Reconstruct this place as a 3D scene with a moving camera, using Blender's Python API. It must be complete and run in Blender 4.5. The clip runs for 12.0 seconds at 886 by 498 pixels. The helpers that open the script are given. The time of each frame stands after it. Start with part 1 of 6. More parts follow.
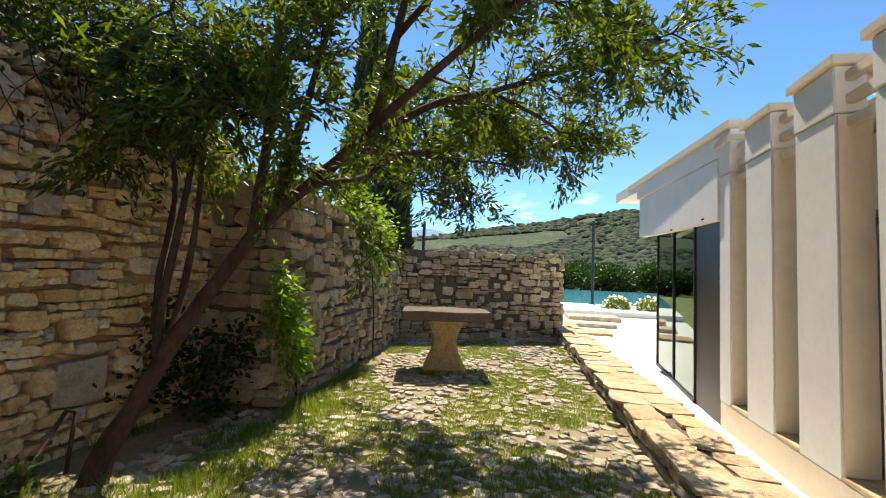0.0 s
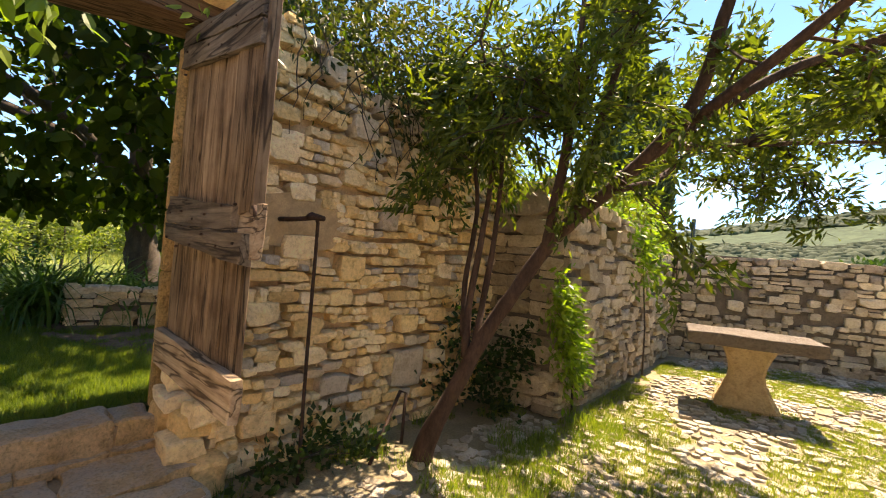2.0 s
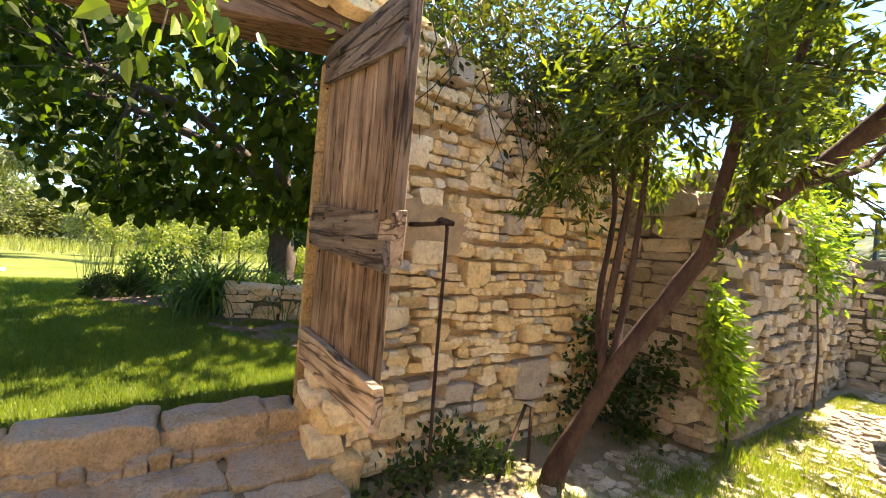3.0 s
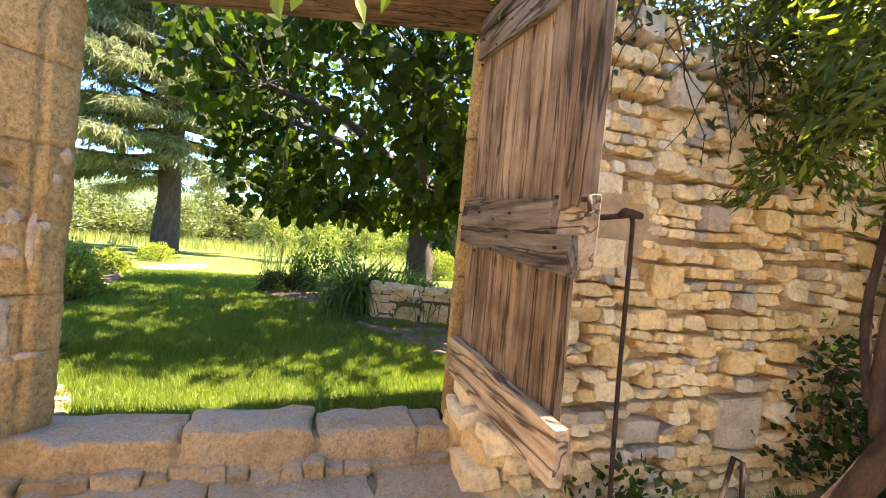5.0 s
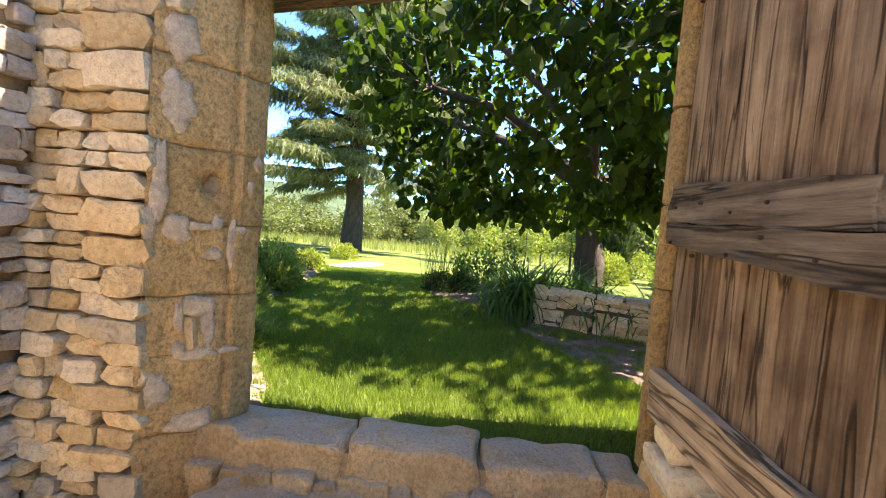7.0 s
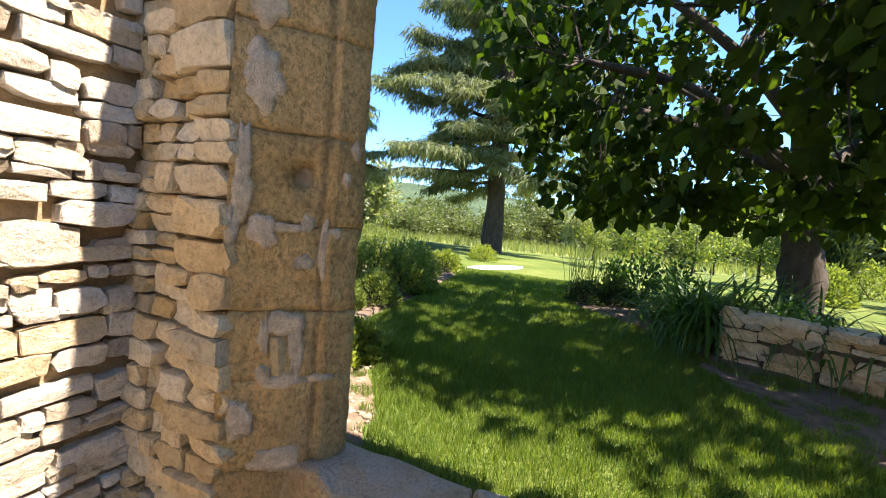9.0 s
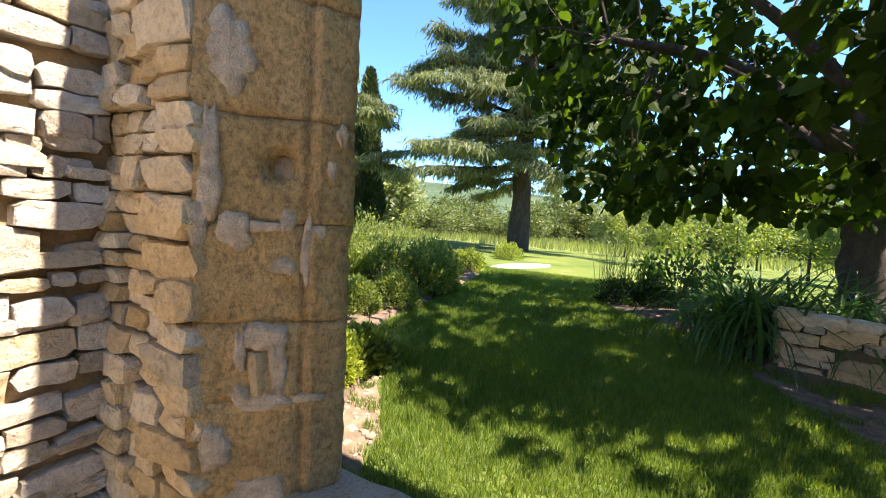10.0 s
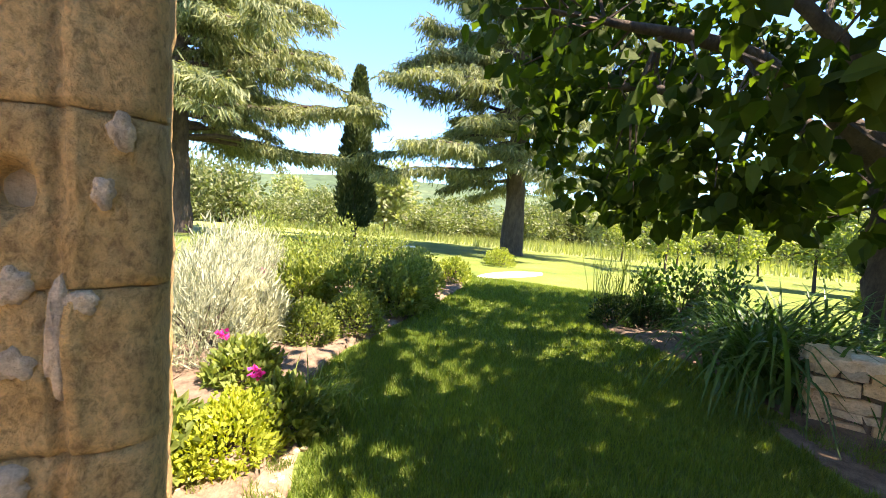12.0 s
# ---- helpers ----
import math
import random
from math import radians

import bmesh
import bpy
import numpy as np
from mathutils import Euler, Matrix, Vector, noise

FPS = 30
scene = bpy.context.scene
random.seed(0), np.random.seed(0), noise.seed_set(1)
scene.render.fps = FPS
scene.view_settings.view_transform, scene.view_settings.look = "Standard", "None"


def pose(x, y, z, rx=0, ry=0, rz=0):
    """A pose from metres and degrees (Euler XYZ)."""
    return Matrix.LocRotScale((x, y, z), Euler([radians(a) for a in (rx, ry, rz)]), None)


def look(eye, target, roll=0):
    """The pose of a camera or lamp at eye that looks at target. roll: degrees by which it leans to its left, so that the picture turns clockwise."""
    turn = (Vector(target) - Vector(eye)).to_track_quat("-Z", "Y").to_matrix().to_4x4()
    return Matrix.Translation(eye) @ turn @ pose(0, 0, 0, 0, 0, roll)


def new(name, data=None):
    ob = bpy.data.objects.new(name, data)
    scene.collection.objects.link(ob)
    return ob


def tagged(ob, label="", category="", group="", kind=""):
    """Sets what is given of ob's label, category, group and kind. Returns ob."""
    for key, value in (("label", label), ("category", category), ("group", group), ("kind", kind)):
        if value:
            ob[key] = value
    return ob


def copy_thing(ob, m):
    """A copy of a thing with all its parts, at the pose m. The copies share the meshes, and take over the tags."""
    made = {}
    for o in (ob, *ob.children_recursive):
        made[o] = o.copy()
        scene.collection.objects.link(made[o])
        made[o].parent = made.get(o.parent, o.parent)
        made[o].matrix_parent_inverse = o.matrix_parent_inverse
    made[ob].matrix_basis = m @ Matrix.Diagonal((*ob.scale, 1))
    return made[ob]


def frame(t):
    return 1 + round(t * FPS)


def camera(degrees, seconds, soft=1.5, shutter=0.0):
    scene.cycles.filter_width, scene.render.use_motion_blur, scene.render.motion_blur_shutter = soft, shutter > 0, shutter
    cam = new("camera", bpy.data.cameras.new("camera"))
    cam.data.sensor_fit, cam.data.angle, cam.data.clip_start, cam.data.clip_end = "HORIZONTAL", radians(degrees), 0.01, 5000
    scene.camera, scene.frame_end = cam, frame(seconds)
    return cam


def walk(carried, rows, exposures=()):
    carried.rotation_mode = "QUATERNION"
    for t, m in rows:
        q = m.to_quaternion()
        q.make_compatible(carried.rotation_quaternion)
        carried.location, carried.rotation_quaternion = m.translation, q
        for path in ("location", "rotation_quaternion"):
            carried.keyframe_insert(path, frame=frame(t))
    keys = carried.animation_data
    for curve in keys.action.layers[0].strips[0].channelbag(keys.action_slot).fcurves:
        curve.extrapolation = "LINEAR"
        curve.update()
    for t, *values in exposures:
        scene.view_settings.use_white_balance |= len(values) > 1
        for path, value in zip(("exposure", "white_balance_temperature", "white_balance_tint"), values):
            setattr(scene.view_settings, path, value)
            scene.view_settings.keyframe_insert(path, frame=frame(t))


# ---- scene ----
cam = camera(94.3, 12.0, soft=1.0, shutter=0.12)
SKY, SUN = 0.12, 5.0
PATH = [
    (0, (0.421, 0.162, 1.387), (0.098, 2.131, 1.515), 2.4),
    (0.5, (0.341, 0.148, 1.424), (-0.257, 2.053, 1.534), 3.1),
    (1, (0.199, 0.158, 1.438), (-0.649, 1.967, 1.529), 3.6),
    (1.5, (0.064, 0.169, 1.461), (-1.028, 1.844, 1.531), 4.2),
    (2, (-0.065, 0.166, 1.485), (-1.38, 1.672, 1.53), 4.5),
    (2.5, (-0.179, 0.151, 1.492), (-1.683, 1.469, 1.521), 4.8),
    (3, (-0.303, 0.135, 1.503), (-1.947, 1.273, 1.512), 5.0),
    (3.2, (-0.353, 0.134, 1.511), (-2.043, 1.205, 1.508), 5.1),
    (4.8, (-0.715, 0.15, 1.453), (-2.608, 0.795, 1.433), 5.3),
    (5, (-0.766, 0.147, 1.457), (-2.677, 0.736, 1.428), 5.3),
    (5.5, (-0.869, 0.166, 1.462), (-2.823, 0.588, 1.418), 5.3),
    (6, (-0.961, 0.165, 1.474), (-2.945, 0.406, 1.413), 5.3),
    (6.5, (-1.049, 0.148, 1.469), (-3.047, 0.188, 1.388), 5.0),
    (7, (-1.155, 0.117, 1.458), (-3.146, -0.042, 1.361), 4.8),
    (7.5, (-1.273, 0.091, 1.464), (-3.239, -0.257, 1.352), 4.6),
    (7.7, (-1.306, 0.062, 1.466), (-3.263, -0.333, 1.35), 4.5),
    (9.3, (-1.854, 0.025, 1.465), (-3.651, -0.838, 1.308), 4.3),
    (9.5, (-1.888, 0.023, 1.457), (-3.679, -0.853, 1.297), 3.8),
    (10, (-2.043, 0.0, 1.451), (-3.805, -0.933, 1.286), 3.5),
    (10.5, (-2.207, -0.033, 1.45), (-3.957, -0.987, 1.285), 3.4),
    (11, (-2.376, -0.065, 1.486), (-4.129, -1.014, 1.319), 3.5),
    (11.5, (-2.538, -0.073, 1.535), (-4.297, -1.009, 1.37), 3.5),
    (12, (-2.719, -0.06, 1.578), (-4.486, -0.982, 1.415), 3.6),
]
walk(cam, [(t, look(eye, target, roll)) for t, eye, target, roll in PATH],
     exposures=[(0.0, 0.98, 7200, 11), (0.5, 1.1, 7700, 13), (1.0, 1.2, 8300, 15), (1.5, 1.6, 8600, 18), (2.0, 1.9, 8600, 20), (2.5, 2.3, 8500, 21), (3.0, 2.6, 8000, 22), (5.0, 3.1, 7600, 23), (5.5, 3.1, 7600, 23), (6.5, 2.8, 7400, 21), (7.5, 2.6, 6900, 18), (9.5, 2.0, 6700, 15), (10.5, 2.3, 7000, 18), (12.0, 2.62, 7500, 22)])

# ---------------------------------------------------------------- world and sun
SUN_ELEV, SUN_AZ = 58.0, -6.0          # degrees above the ground; from +y towards +x
world = bpy.data.worlds.new("sky")
scene.world = world
world.use_nodes = True
wn, wl = world.node_tree.nodes, world.node_tree.links
bg = wn["Background"]
sky = wn.new("ShaderNodeTexSky")
sky.sky_type = "NISHITA"
sky.sun_disc = False
sky.sun_elevation = radians(SUN_ELEV)
sky.sun_rotation = radians(SUN_AZ)
sky.altitude = 300
sky.air_density, sky.dust_density, sky.ozone_density = 0.7, 0.02, 1.6
# fair-weather clouds low over the hills
tc = wn.new("ShaderNodeTexCoord")
sep = wn.new("ShaderNodeSeparateXYZ")
wl.new(tc.outputs["Generated"], sep.inputs[0])
mp = wn.new("ShaderNodeMapping")
mp.inputs["Scale"].default_value = (5.0, 5.0, 17.0)
wl.new(tc.outputs["Generated"], mp.inputs[0])
cn = wn.new("ShaderNodeTexNoise")
cn.inputs["Scale"].default_value = 1.35
cn.inputs["Detail"].default_value = 7
cn.inputs["Roughness"].default_value = 0.58
wl.new(mp.outputs[0], cn.inputs["Vector"])
cr = wn.new("ShaderNodeValToRGB")
cr.color_ramp.elements[0].position, cr.color_ramp.elements[1].position = 0.58, 0.72
wl.new(cn.outputs["Fac"], cr.inputs[0])
low = wn.new("ShaderNodeMapRange")
low.inputs[1].default_value, low.inputs[2].default_value = 0.24, 0.10
wl.new(sep.outputs["Z"], low.inputs[0])
cm = wn.new("ShaderNodeMath")
cm.operation = "MULTIPLY"
south = wn.new("ShaderNodeMapRange")
south.inputs[1].default_value, south.inputs[2].default_value = -0.25, 0.35
wl.new(sep.outputs["Y"], south.inputs[0])
cs = wn.new("ShaderNodeMath")
cs.operation = "MULTIPLY"
wl.new(cr.outputs[0], cs.inputs[0])
wl.new(south.outputs[0], cs.inputs[1])
wl.new(cs.outputs[0], cm.inputs[0])
wl.new(low.outputs[0], cm.inputs[1])
cmix = wn.new("ShaderNodeMixRGB")
cmix.inputs[2].default_value = (8.5, 8.7, 9.0, 1)
wl.new(cm.outputs[0], cmix.inputs[0])
azure = wn.new("ShaderNodeMixRGB")
azure.blend_type = "MULTIPLY"
azure.inputs[0].default_value = 1.0
azure.inputs[2].default_value = (0.61, 0.93, 1.10, 1)
wl.new(sky.outputs[0], azure.inputs[1])
wl.new(azure.outputs[0], cmix.inputs[1])
wl.new(cmix.outputs[0], bg.inputs[0])
bg.inputs[1].default_value = SKY

sun = new("sun", bpy.data.lights.new("sun", "SUN"))
sun.data.energy, sun.data.angle, sun.data.color = SUN, radians(0.53), (1.0, 0.93, 0.82)
se, sa = radians(SUN_ELEV), radians(SUN_AZ)
SUN_DIR = Vector((math.sin(sa) * math.cos(se), math.cos(sa) * math.cos(se), math.sin(se)))
sun.matrix_world = look(SUN_DIR * 60, (0, 0, 0))

# ---------------------------------------------------------------- materials
def shader(name):
    m = bpy.data.materials.new(name)
    m.use_nodes = True
    n, l = m.node_tree.nodes, m.node_tree.links
    return m, n, l, n["Principled BSDF"]


def ramp(n, stops):
    r = n.new("ShaderNodeValToRGB")
    e = r.color_ramp.elements
    while len(e) < len(stops):
        e.new(0.5)
    for k, (p, c) in zip(e, stops):
        k.position, k.color = p, (*c, 1)
    return r


def noise_node(n, l, scale, detail=4, rough=0.6, stretch=None, kind="Object"):
    tc = n.new("ShaderNodeTexCoord") if kind == "Object" else n.new("ShaderNodeNewGeometry")
    out = tc.outputs["Object"] if kind == "Object" else tc.outputs["Position"]
    t = n.new("ShaderNodeTexNoise")
    t.inputs["Scale"].default_value, t.inputs["Detail"].default_value, t.inputs["Roughness"].default_value = scale, detail, rough
    if stretch:
        mp = n.new("ShaderNodeMapping")
        mp.inputs["Scale"].default_value = stretch
        l.new(out, mp.inputs[0])
        out = mp.outputs[0]
    l.new(out, t.inputs["Vector"])
    return t


def mixrgb(n, l, a, b, fac, mode="MIX"):
    x = n.new("ShaderNodeMixRGB")
    x.blend_type = mode
    for sock, v in ((x.inputs[1], a), (x.inputs[2], b), (x.inputs[0], fac)):
        if isinstance(v, (int, float)):
            sock.default_value = v
        elif isinstance(v, tuple):
            sock.default_value = (*v, 1)
        else:
            l.new(v, sock)
    return x.outputs[0]


def bumped(n, l, bsdf, height, strength, dist=0.02):
    b = n.new("ShaderNodeBump")
    b.inputs["Strength"].default_value, b.inputs["Distance"].default_value = strength, dist
    l.new(height, b.inputs["Height"])
    l.new(b.outputs[0], bsdf.inputs["Normal"])


def stone_mat(name, stops, stain=(0.16, 0.14, 0.12), stain_amt=0.35, bump=0.6, top=None, chisel=0.0):
    """Rubble stone: each piece its own tone, grain, lichen and grime stains."""
    m, n, l, p = shader(name)
    oi, geo = n.new("ShaderNodeObjectInfo"), n.new("ShaderNodeNewGeometry")
    add = n.new("ShaderNodeMath")
    add.operation = "ADD"
    l.new(oi.outputs["Random"], add.inputs[0])
    l.new(geo.outputs["Random Per Island"], add.inputs[1])
    fr = n.new("ShaderNodeMath")
    fr.operation = "FRACT"
    l.new(add.outputs[0], fr.inputs[0])
    tone = ramp(n, stops)
    l.new(fr.outputs[0], tone.inputs[0])
    fine = noise_node(n, l, 38, 6, 0.7, kind="World")
    mid = noise_node(n, l, 7, 5, 0.65, kind="World")
    big = noise_node(n, l, 1.3, 4, 0.6, kind="World")
    pits = noise_node(n, l, 130, 4, 0.7, kind="World")
    pr_ = ramp(n, [(0.28, (0.5, 0.48, 0.45)), (0.40, (1.0, 1.0, 1.0)), (0.70, (1.2, 1.19, 1.17))])
    l.new(pits.outputs["Fac"], pr_.inputs[0])
    grain = ramp(n, [(0.32, (0.72, 0.68, 0.62)), (0.47, (1.0, 0.99, 0.97)), (0.68, (1.18, 1.17, 1.14))])
    l.new(fine.outputs["Fac"], grain.inputs[0])
    c = mixrgb(n, l, tone.outputs[0], grain.outputs[0], 0.85, "MULTIPLY")
    c = mixrgb(n, l, c, pr_.outputs[0], 0.5, "MULTIPLY")
    veins = ramp(n, [(0.34, (0.76, 0.69, 0.60)), (0.52, (1.10, 1.08, 1.05))])
    l.new(mid.outputs["Fac"], veins.inputs[0])
    c = mixrgb(n, l, c, veins.outputs[0], 0.7, "MULTIPLY")
    sr = ramp(n, [(0.52, (0, 0, 0)), (0.72, (1, 1, 1))])
    l.new(big.outputs["Fac"], sr.inputs[0])
    sm = n.new("ShaderNodeMath")
    sm.operation = "MULTIPLY"
    sm.inputs[1].default_value = stain_amt
    l.new(sr.outputs[0], sm.inputs[0])
    c = mixrgb(n, l, c, stain, sm.outputs[0])
    blotch = noise_node(n, l, 15, 6, 0.68, kind="World")
    blotch.inputs["Distortion"].default_value = 0.6
    br = ramp(n, [(0.30, (0.55, 0.53, 0.52)), (0.43, (0.98, 0.97, 0.96)), (0.60, (1.0, 1.0, 1.0)), (0.72, (1.18, 1.2, 1.24))])
    l.new(blotch.outputs["Fac"], br.inputs[0])
    c = mixrgb(n, l, c, br.outputs[0], 0.6, "MULTIPLY")
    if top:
        # weathered grey and painted top light on faces whose normal points up
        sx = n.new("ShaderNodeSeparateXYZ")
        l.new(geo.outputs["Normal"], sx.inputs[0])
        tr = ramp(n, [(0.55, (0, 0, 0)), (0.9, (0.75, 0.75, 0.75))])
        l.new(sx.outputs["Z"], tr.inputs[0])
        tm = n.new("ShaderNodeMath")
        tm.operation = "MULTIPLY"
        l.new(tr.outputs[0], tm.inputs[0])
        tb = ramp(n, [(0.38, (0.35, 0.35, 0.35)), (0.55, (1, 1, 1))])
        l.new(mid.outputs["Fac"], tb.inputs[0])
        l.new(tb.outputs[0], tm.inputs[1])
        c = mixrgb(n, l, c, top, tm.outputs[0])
    pick = None
    if chisel:
        # pitted, pecked face
        pick = noise_node(n, l, 62, 8, 0.72, (1, 1, 0.7), kind="World")
        pick.inputs["Distortion"].default_value = 0.5
        pc = ramp(n, [(0.39, (0.40, 0.36, 0.31)), (0.48, (0.96, 0.95, 0.93)), (0.60, (1.25, 1.22, 1.18))])
        l.new(pick.outputs["Fac"], pc.inputs[0])
        c = mixrgb(n, l, c, pc.outputs[0], chisel, "MULTIPLY")
    l.new(c, p.inputs["Base Color"])
    p.inputs["Roughness"].default_value = 0.9
    p.inputs["Specular IOR Level"].default_value = 0.25
    hm = n.new("ShaderNodeMath")
    hm.operation = "MULTIPLY_ADD"
    hs = n.new("ShaderNodeMath")
    hs.operation = "ADD"
    l.new(mid.outputs["Fac"], hs.inputs[0])
    l.new(blotch.outputs["Fac"], hs.inputs[1])
    l.new(hs.outputs[0], hm.inputs[0])
    hm.inputs[1].default_value = 1.5
    fs = n.new("ShaderNodeMath")
    fs.operation = "MULTIPLY_ADD"
    l.new(pits.outputs["Fac"], fs.inputs[0])
    fs.inputs[1].default_value = 0.45
    l.new(fine.outputs["Fac"], fs.inputs[2])
    l.new(fs.outputs[0], hm.inputs[2])
    height = hm.outputs[0]
    if pick:
        hp = n.new("ShaderNodeMath")
        hp.operation = "MULTIPLY_ADD"
        l.new(pick.outputs["Fac"], hp.inputs[0])
        hp.inputs[1].default_value = 2.0
        l.new(height, hp.inputs[2])
        height = hp.outputs[0]
    bumped(n, l, p, height, min(0.85, bump * 1.25), 0.03)
    return m


def plain_mat(name, col, rough=0.8, vary=0.25, scale=6.0, bump=0.15, metal=0.0, stretch=None, spec=0.4, col2=None):
    m, n, l, p = shader(name)
    a = noise_node(n, l, scale, 6, 0.65, stretch, kind="World")
    b = noise_node(n, l, scale * 7, 5, 0.7, stretch, kind="World")
    dark = tuple(x * (1 - vary) for x in col) if col2 is None else col2
    r = ramp(n, [(0.32, dark), (0.68, tuple(min(1, x * (1 + vary * 0.6)) for x in col))])
    l.new(a.outputs["Fac"], r.inputs[0])
    g = ramp(n, [(0.3, (1 - vary,) * 3), (0.7, (1 + vary * 0.5,) * 3)])
    l.new(b.outputs["Fac"], g.inputs[0])
    c = mixrgb(n, l, r.outputs[0], g.outputs[0], 0.8, "MULTIPLY")
    l.new(c, p.inputs["Base Color"])
    p.inputs["Roughness"].default_value, p.inputs["Metallic"].default_value = rough, metal
    p.inputs["Specular IOR Level"].default_value = spec
    if bump:
        bumped(n, l, p, b.outputs["Fac"], bump, 0.01)
    return m


def leaf_mat(name, dark, light, trans=0.4, tint=(1.0, 1.15, 0.4), gloss=0.45, spec=0.3):
    """Leaves: each one its own green, light shines through."""
    m, n, l, p = shader(name)
    geo = n.new("ShaderNodeNewGeometry")
    r = ramp(n, [(0.0, dark), (1.0, light)])
    l.new(geo.outputs["Random Per Island"], r.inputs[0])
    big = noise_node(n, l, 1.7, 3, kind="World")
    g = ramp(n, [(0.3, (0.7, 0.75, 0.7)), (0.7, (1.25, 1.2, 1.0))])
    l.new(big.outputs["Fac"], g.inputs[0])
    c = mixrgb(n, l, r.outputs[0], g.outputs[0], 0.8, "MULTIPLY")
    l.new(c, p.inputs["Base Color"])
    p.inputs["Roughness"].default_value = gloss
    p.inputs["Specular IOR Level"].default_value = spec
    tr = n.new("ShaderNodeBsdfTranslucent")
    tcol = mixrgb(n, l, c, tuple(2.2 * x for x in tint), 1.0, "MULTIPLY")
    l.new(tcol, tr.inputs[0])
    mx = n.new("ShaderNodeMixShader")
    mx.inputs[0].default_value = trans
    l.new(p.outputs[0], mx.inputs[1])
    l.new(tr.outputs[0], mx.inputs[2])
    l.new(mx.outputs[0], n["Material Output"].inputs[0])
    return m


def wood_mat(name, dark, light, along="Z", scale=1.0):
    """Weathered timber: broad uneven grain, fine fibre, long dark drying cracks, faded and damp patches."""
    m, n, l, p = shader(name)
    st = {"Z": (11, 11, 0.8), "Y": (11, 0.8, 11), "X": (0.8, 11, 11)}[along]
    st2 = {"Z": (26, 26, 0.9), "Y": (26, 0.9, 26), "X": (0.9, 26, 26)}[along]
    oi = n.new("ShaderNodeObjectInfo")
    a = noise_node(n, l, 1.7 * scale, 8, 0.62, st)
    a.inputs["Distortion"].default_value = 0.6
    b = noise_node(n, l, 3.4 * scale, 6, 0.7, st2)
    b.inputs["Distortion"].default_value = 0.4
    k = noise_node(n, l, 0.9 * scale, 3, 0.5, st)
    k.inputs["Distortion"].default_value = 0.5
    big = noise_node(n, l, 3.0, 5, 0.65)
    r = ramp(n, [(0.28, tuple(x * 0.6 for x in dark)), (0.42, tuple(x * 1.25 for x in dark)), (0.60, tuple(x * 0.9 for x in light)), (0.78, tuple(x * 1.1 for x in light))])
    l.new(a.outputs["Fac"], r.inputs[0])
    g = ramp(n, [(0.34, (0.5, 0.49, 0.47)), (0.46, (0.95, 0.94, 0.93)), (0.66, (1.15, 1.14, 1.13))])
    l.new(b.outputs["Fac"], g.inputs[0])
    c = mixrgb(n, l, r.outputs[0], g.outputs[0], 0.75, "MULTIPLY")
    ck = ramp(n, [(0.470, (1, 1, 1)), (0.490, (0.16, 0.14, 0.12)), (0.500, (0.16, 0.14, 0.12)), (0.515, (1, 1, 1))])
    l.new(k.outputs["Fac"], ck.inputs[0])
    c = mixrgb(n, l, c, ck.outputs[0], 0.85, "MULTIPLY")
    w = ramp(n, [(0.34, (0.55, 0.50, 0.46)), (0.5, (0.95, 0.93, 0.9)), (0.66, (1.2, 1.2, 1.18))])
    l.new(big.outputs["Fac"], w.inputs[0])
    c = mixrgb(n, l, c, w.outputs[0], 0.85, "MULTIPLY")
    tone = ramp(n, [(0, (0.72, 0.71, 0.70)), (1, (1.15, 1.14, 1.12))])
    l.new(oi.outputs["Random"], tone.inputs[0])
    c = mixrgb(n, l, c, tone.outputs[0], 1.0, "MULTIPLY")
    l.new(c, p.inputs["Base Color"])
    p.inputs["Roughness"].default_value = 0.85
    p.inputs["Specular IOR Level"].default_value = 0.25
    hm = n.new("ShaderNodeMath")
    hm.operation = "ADD"
    l.new(ck.outputs[0], hm.inputs[0])
    l.new(b.outputs["Fac"], hm.inputs[1])
    bumped(n, l, p, hm.outputs[0], 0.8, 0.010)
    return m


STONE_GOLD = stone_mat("golden_limestone", [(0.0, (0.66, 0.46, 0.22)), (0.15, (0.82, 0.62, 0.32)), (0.35, (0.90, 0.74, 0.47)), (0.5, (0.82, 0.57, 0.25)), (0.66, (0.92, 0.80, 0.58)), (0.78, (0.90, 0.68, 0.36)), (0.9, (0.62, 0.53, 0.41)), (1.0, (0.42, 0.38, 0.33))], stain_amt=0.06, bump=0.55)
STONE_GREY = stone_mat("weathered_limestone", [(0.0, (0.30, 0.24, 0.16)), (0.4, (0.48, 0.40, 0.28)), (0.7, (0.60, 0.51, 0.37)), (1.0, (0.26, 0.21, 0.16))], stain_amt=0.4)
STONE_PALE = stone_mat("pale_limestone", [(0.0, (0.48, 0.36, 0.20)), (0.25, (0.66, 0.49, 0.28)), (0.5, (0.64, 0.53, 0.37)), (0.75, (0.67, 0.57, 0.42)), (0.9, (0.54, 0.38, 0.18)), (1.0, (0.42, 0.37, 0.29))], stain_amt=0.15, bump=0.65)
STONE_RETURN = stone_mat("grey_white_limestone", [(0.0, (0.40, 0.33, 0.25)), (0.3, (0.56, 0.48, 0.38)), (0.6, (0.62, 0.55, 0.46)), (0.85, (0.66, 0.60, 0.52)), (0.95, (0.56, 0.43, 0.26)), (1.0, (0.40, 0.36, 0.31))], stain_amt=0.15, bump=0.8)
STONE_DRESSED = stone_mat("dressed_sandstone", [(0.0, (0.60, 0.40, 0.18)), (0.5, (0.68, 0.47, 0.22)), (1.0, (0.55, 0.37, 0.16))], stain=(0.36, 0.25, 0.12), stain_amt=0.6, bump=0.9, chisel=0.6)
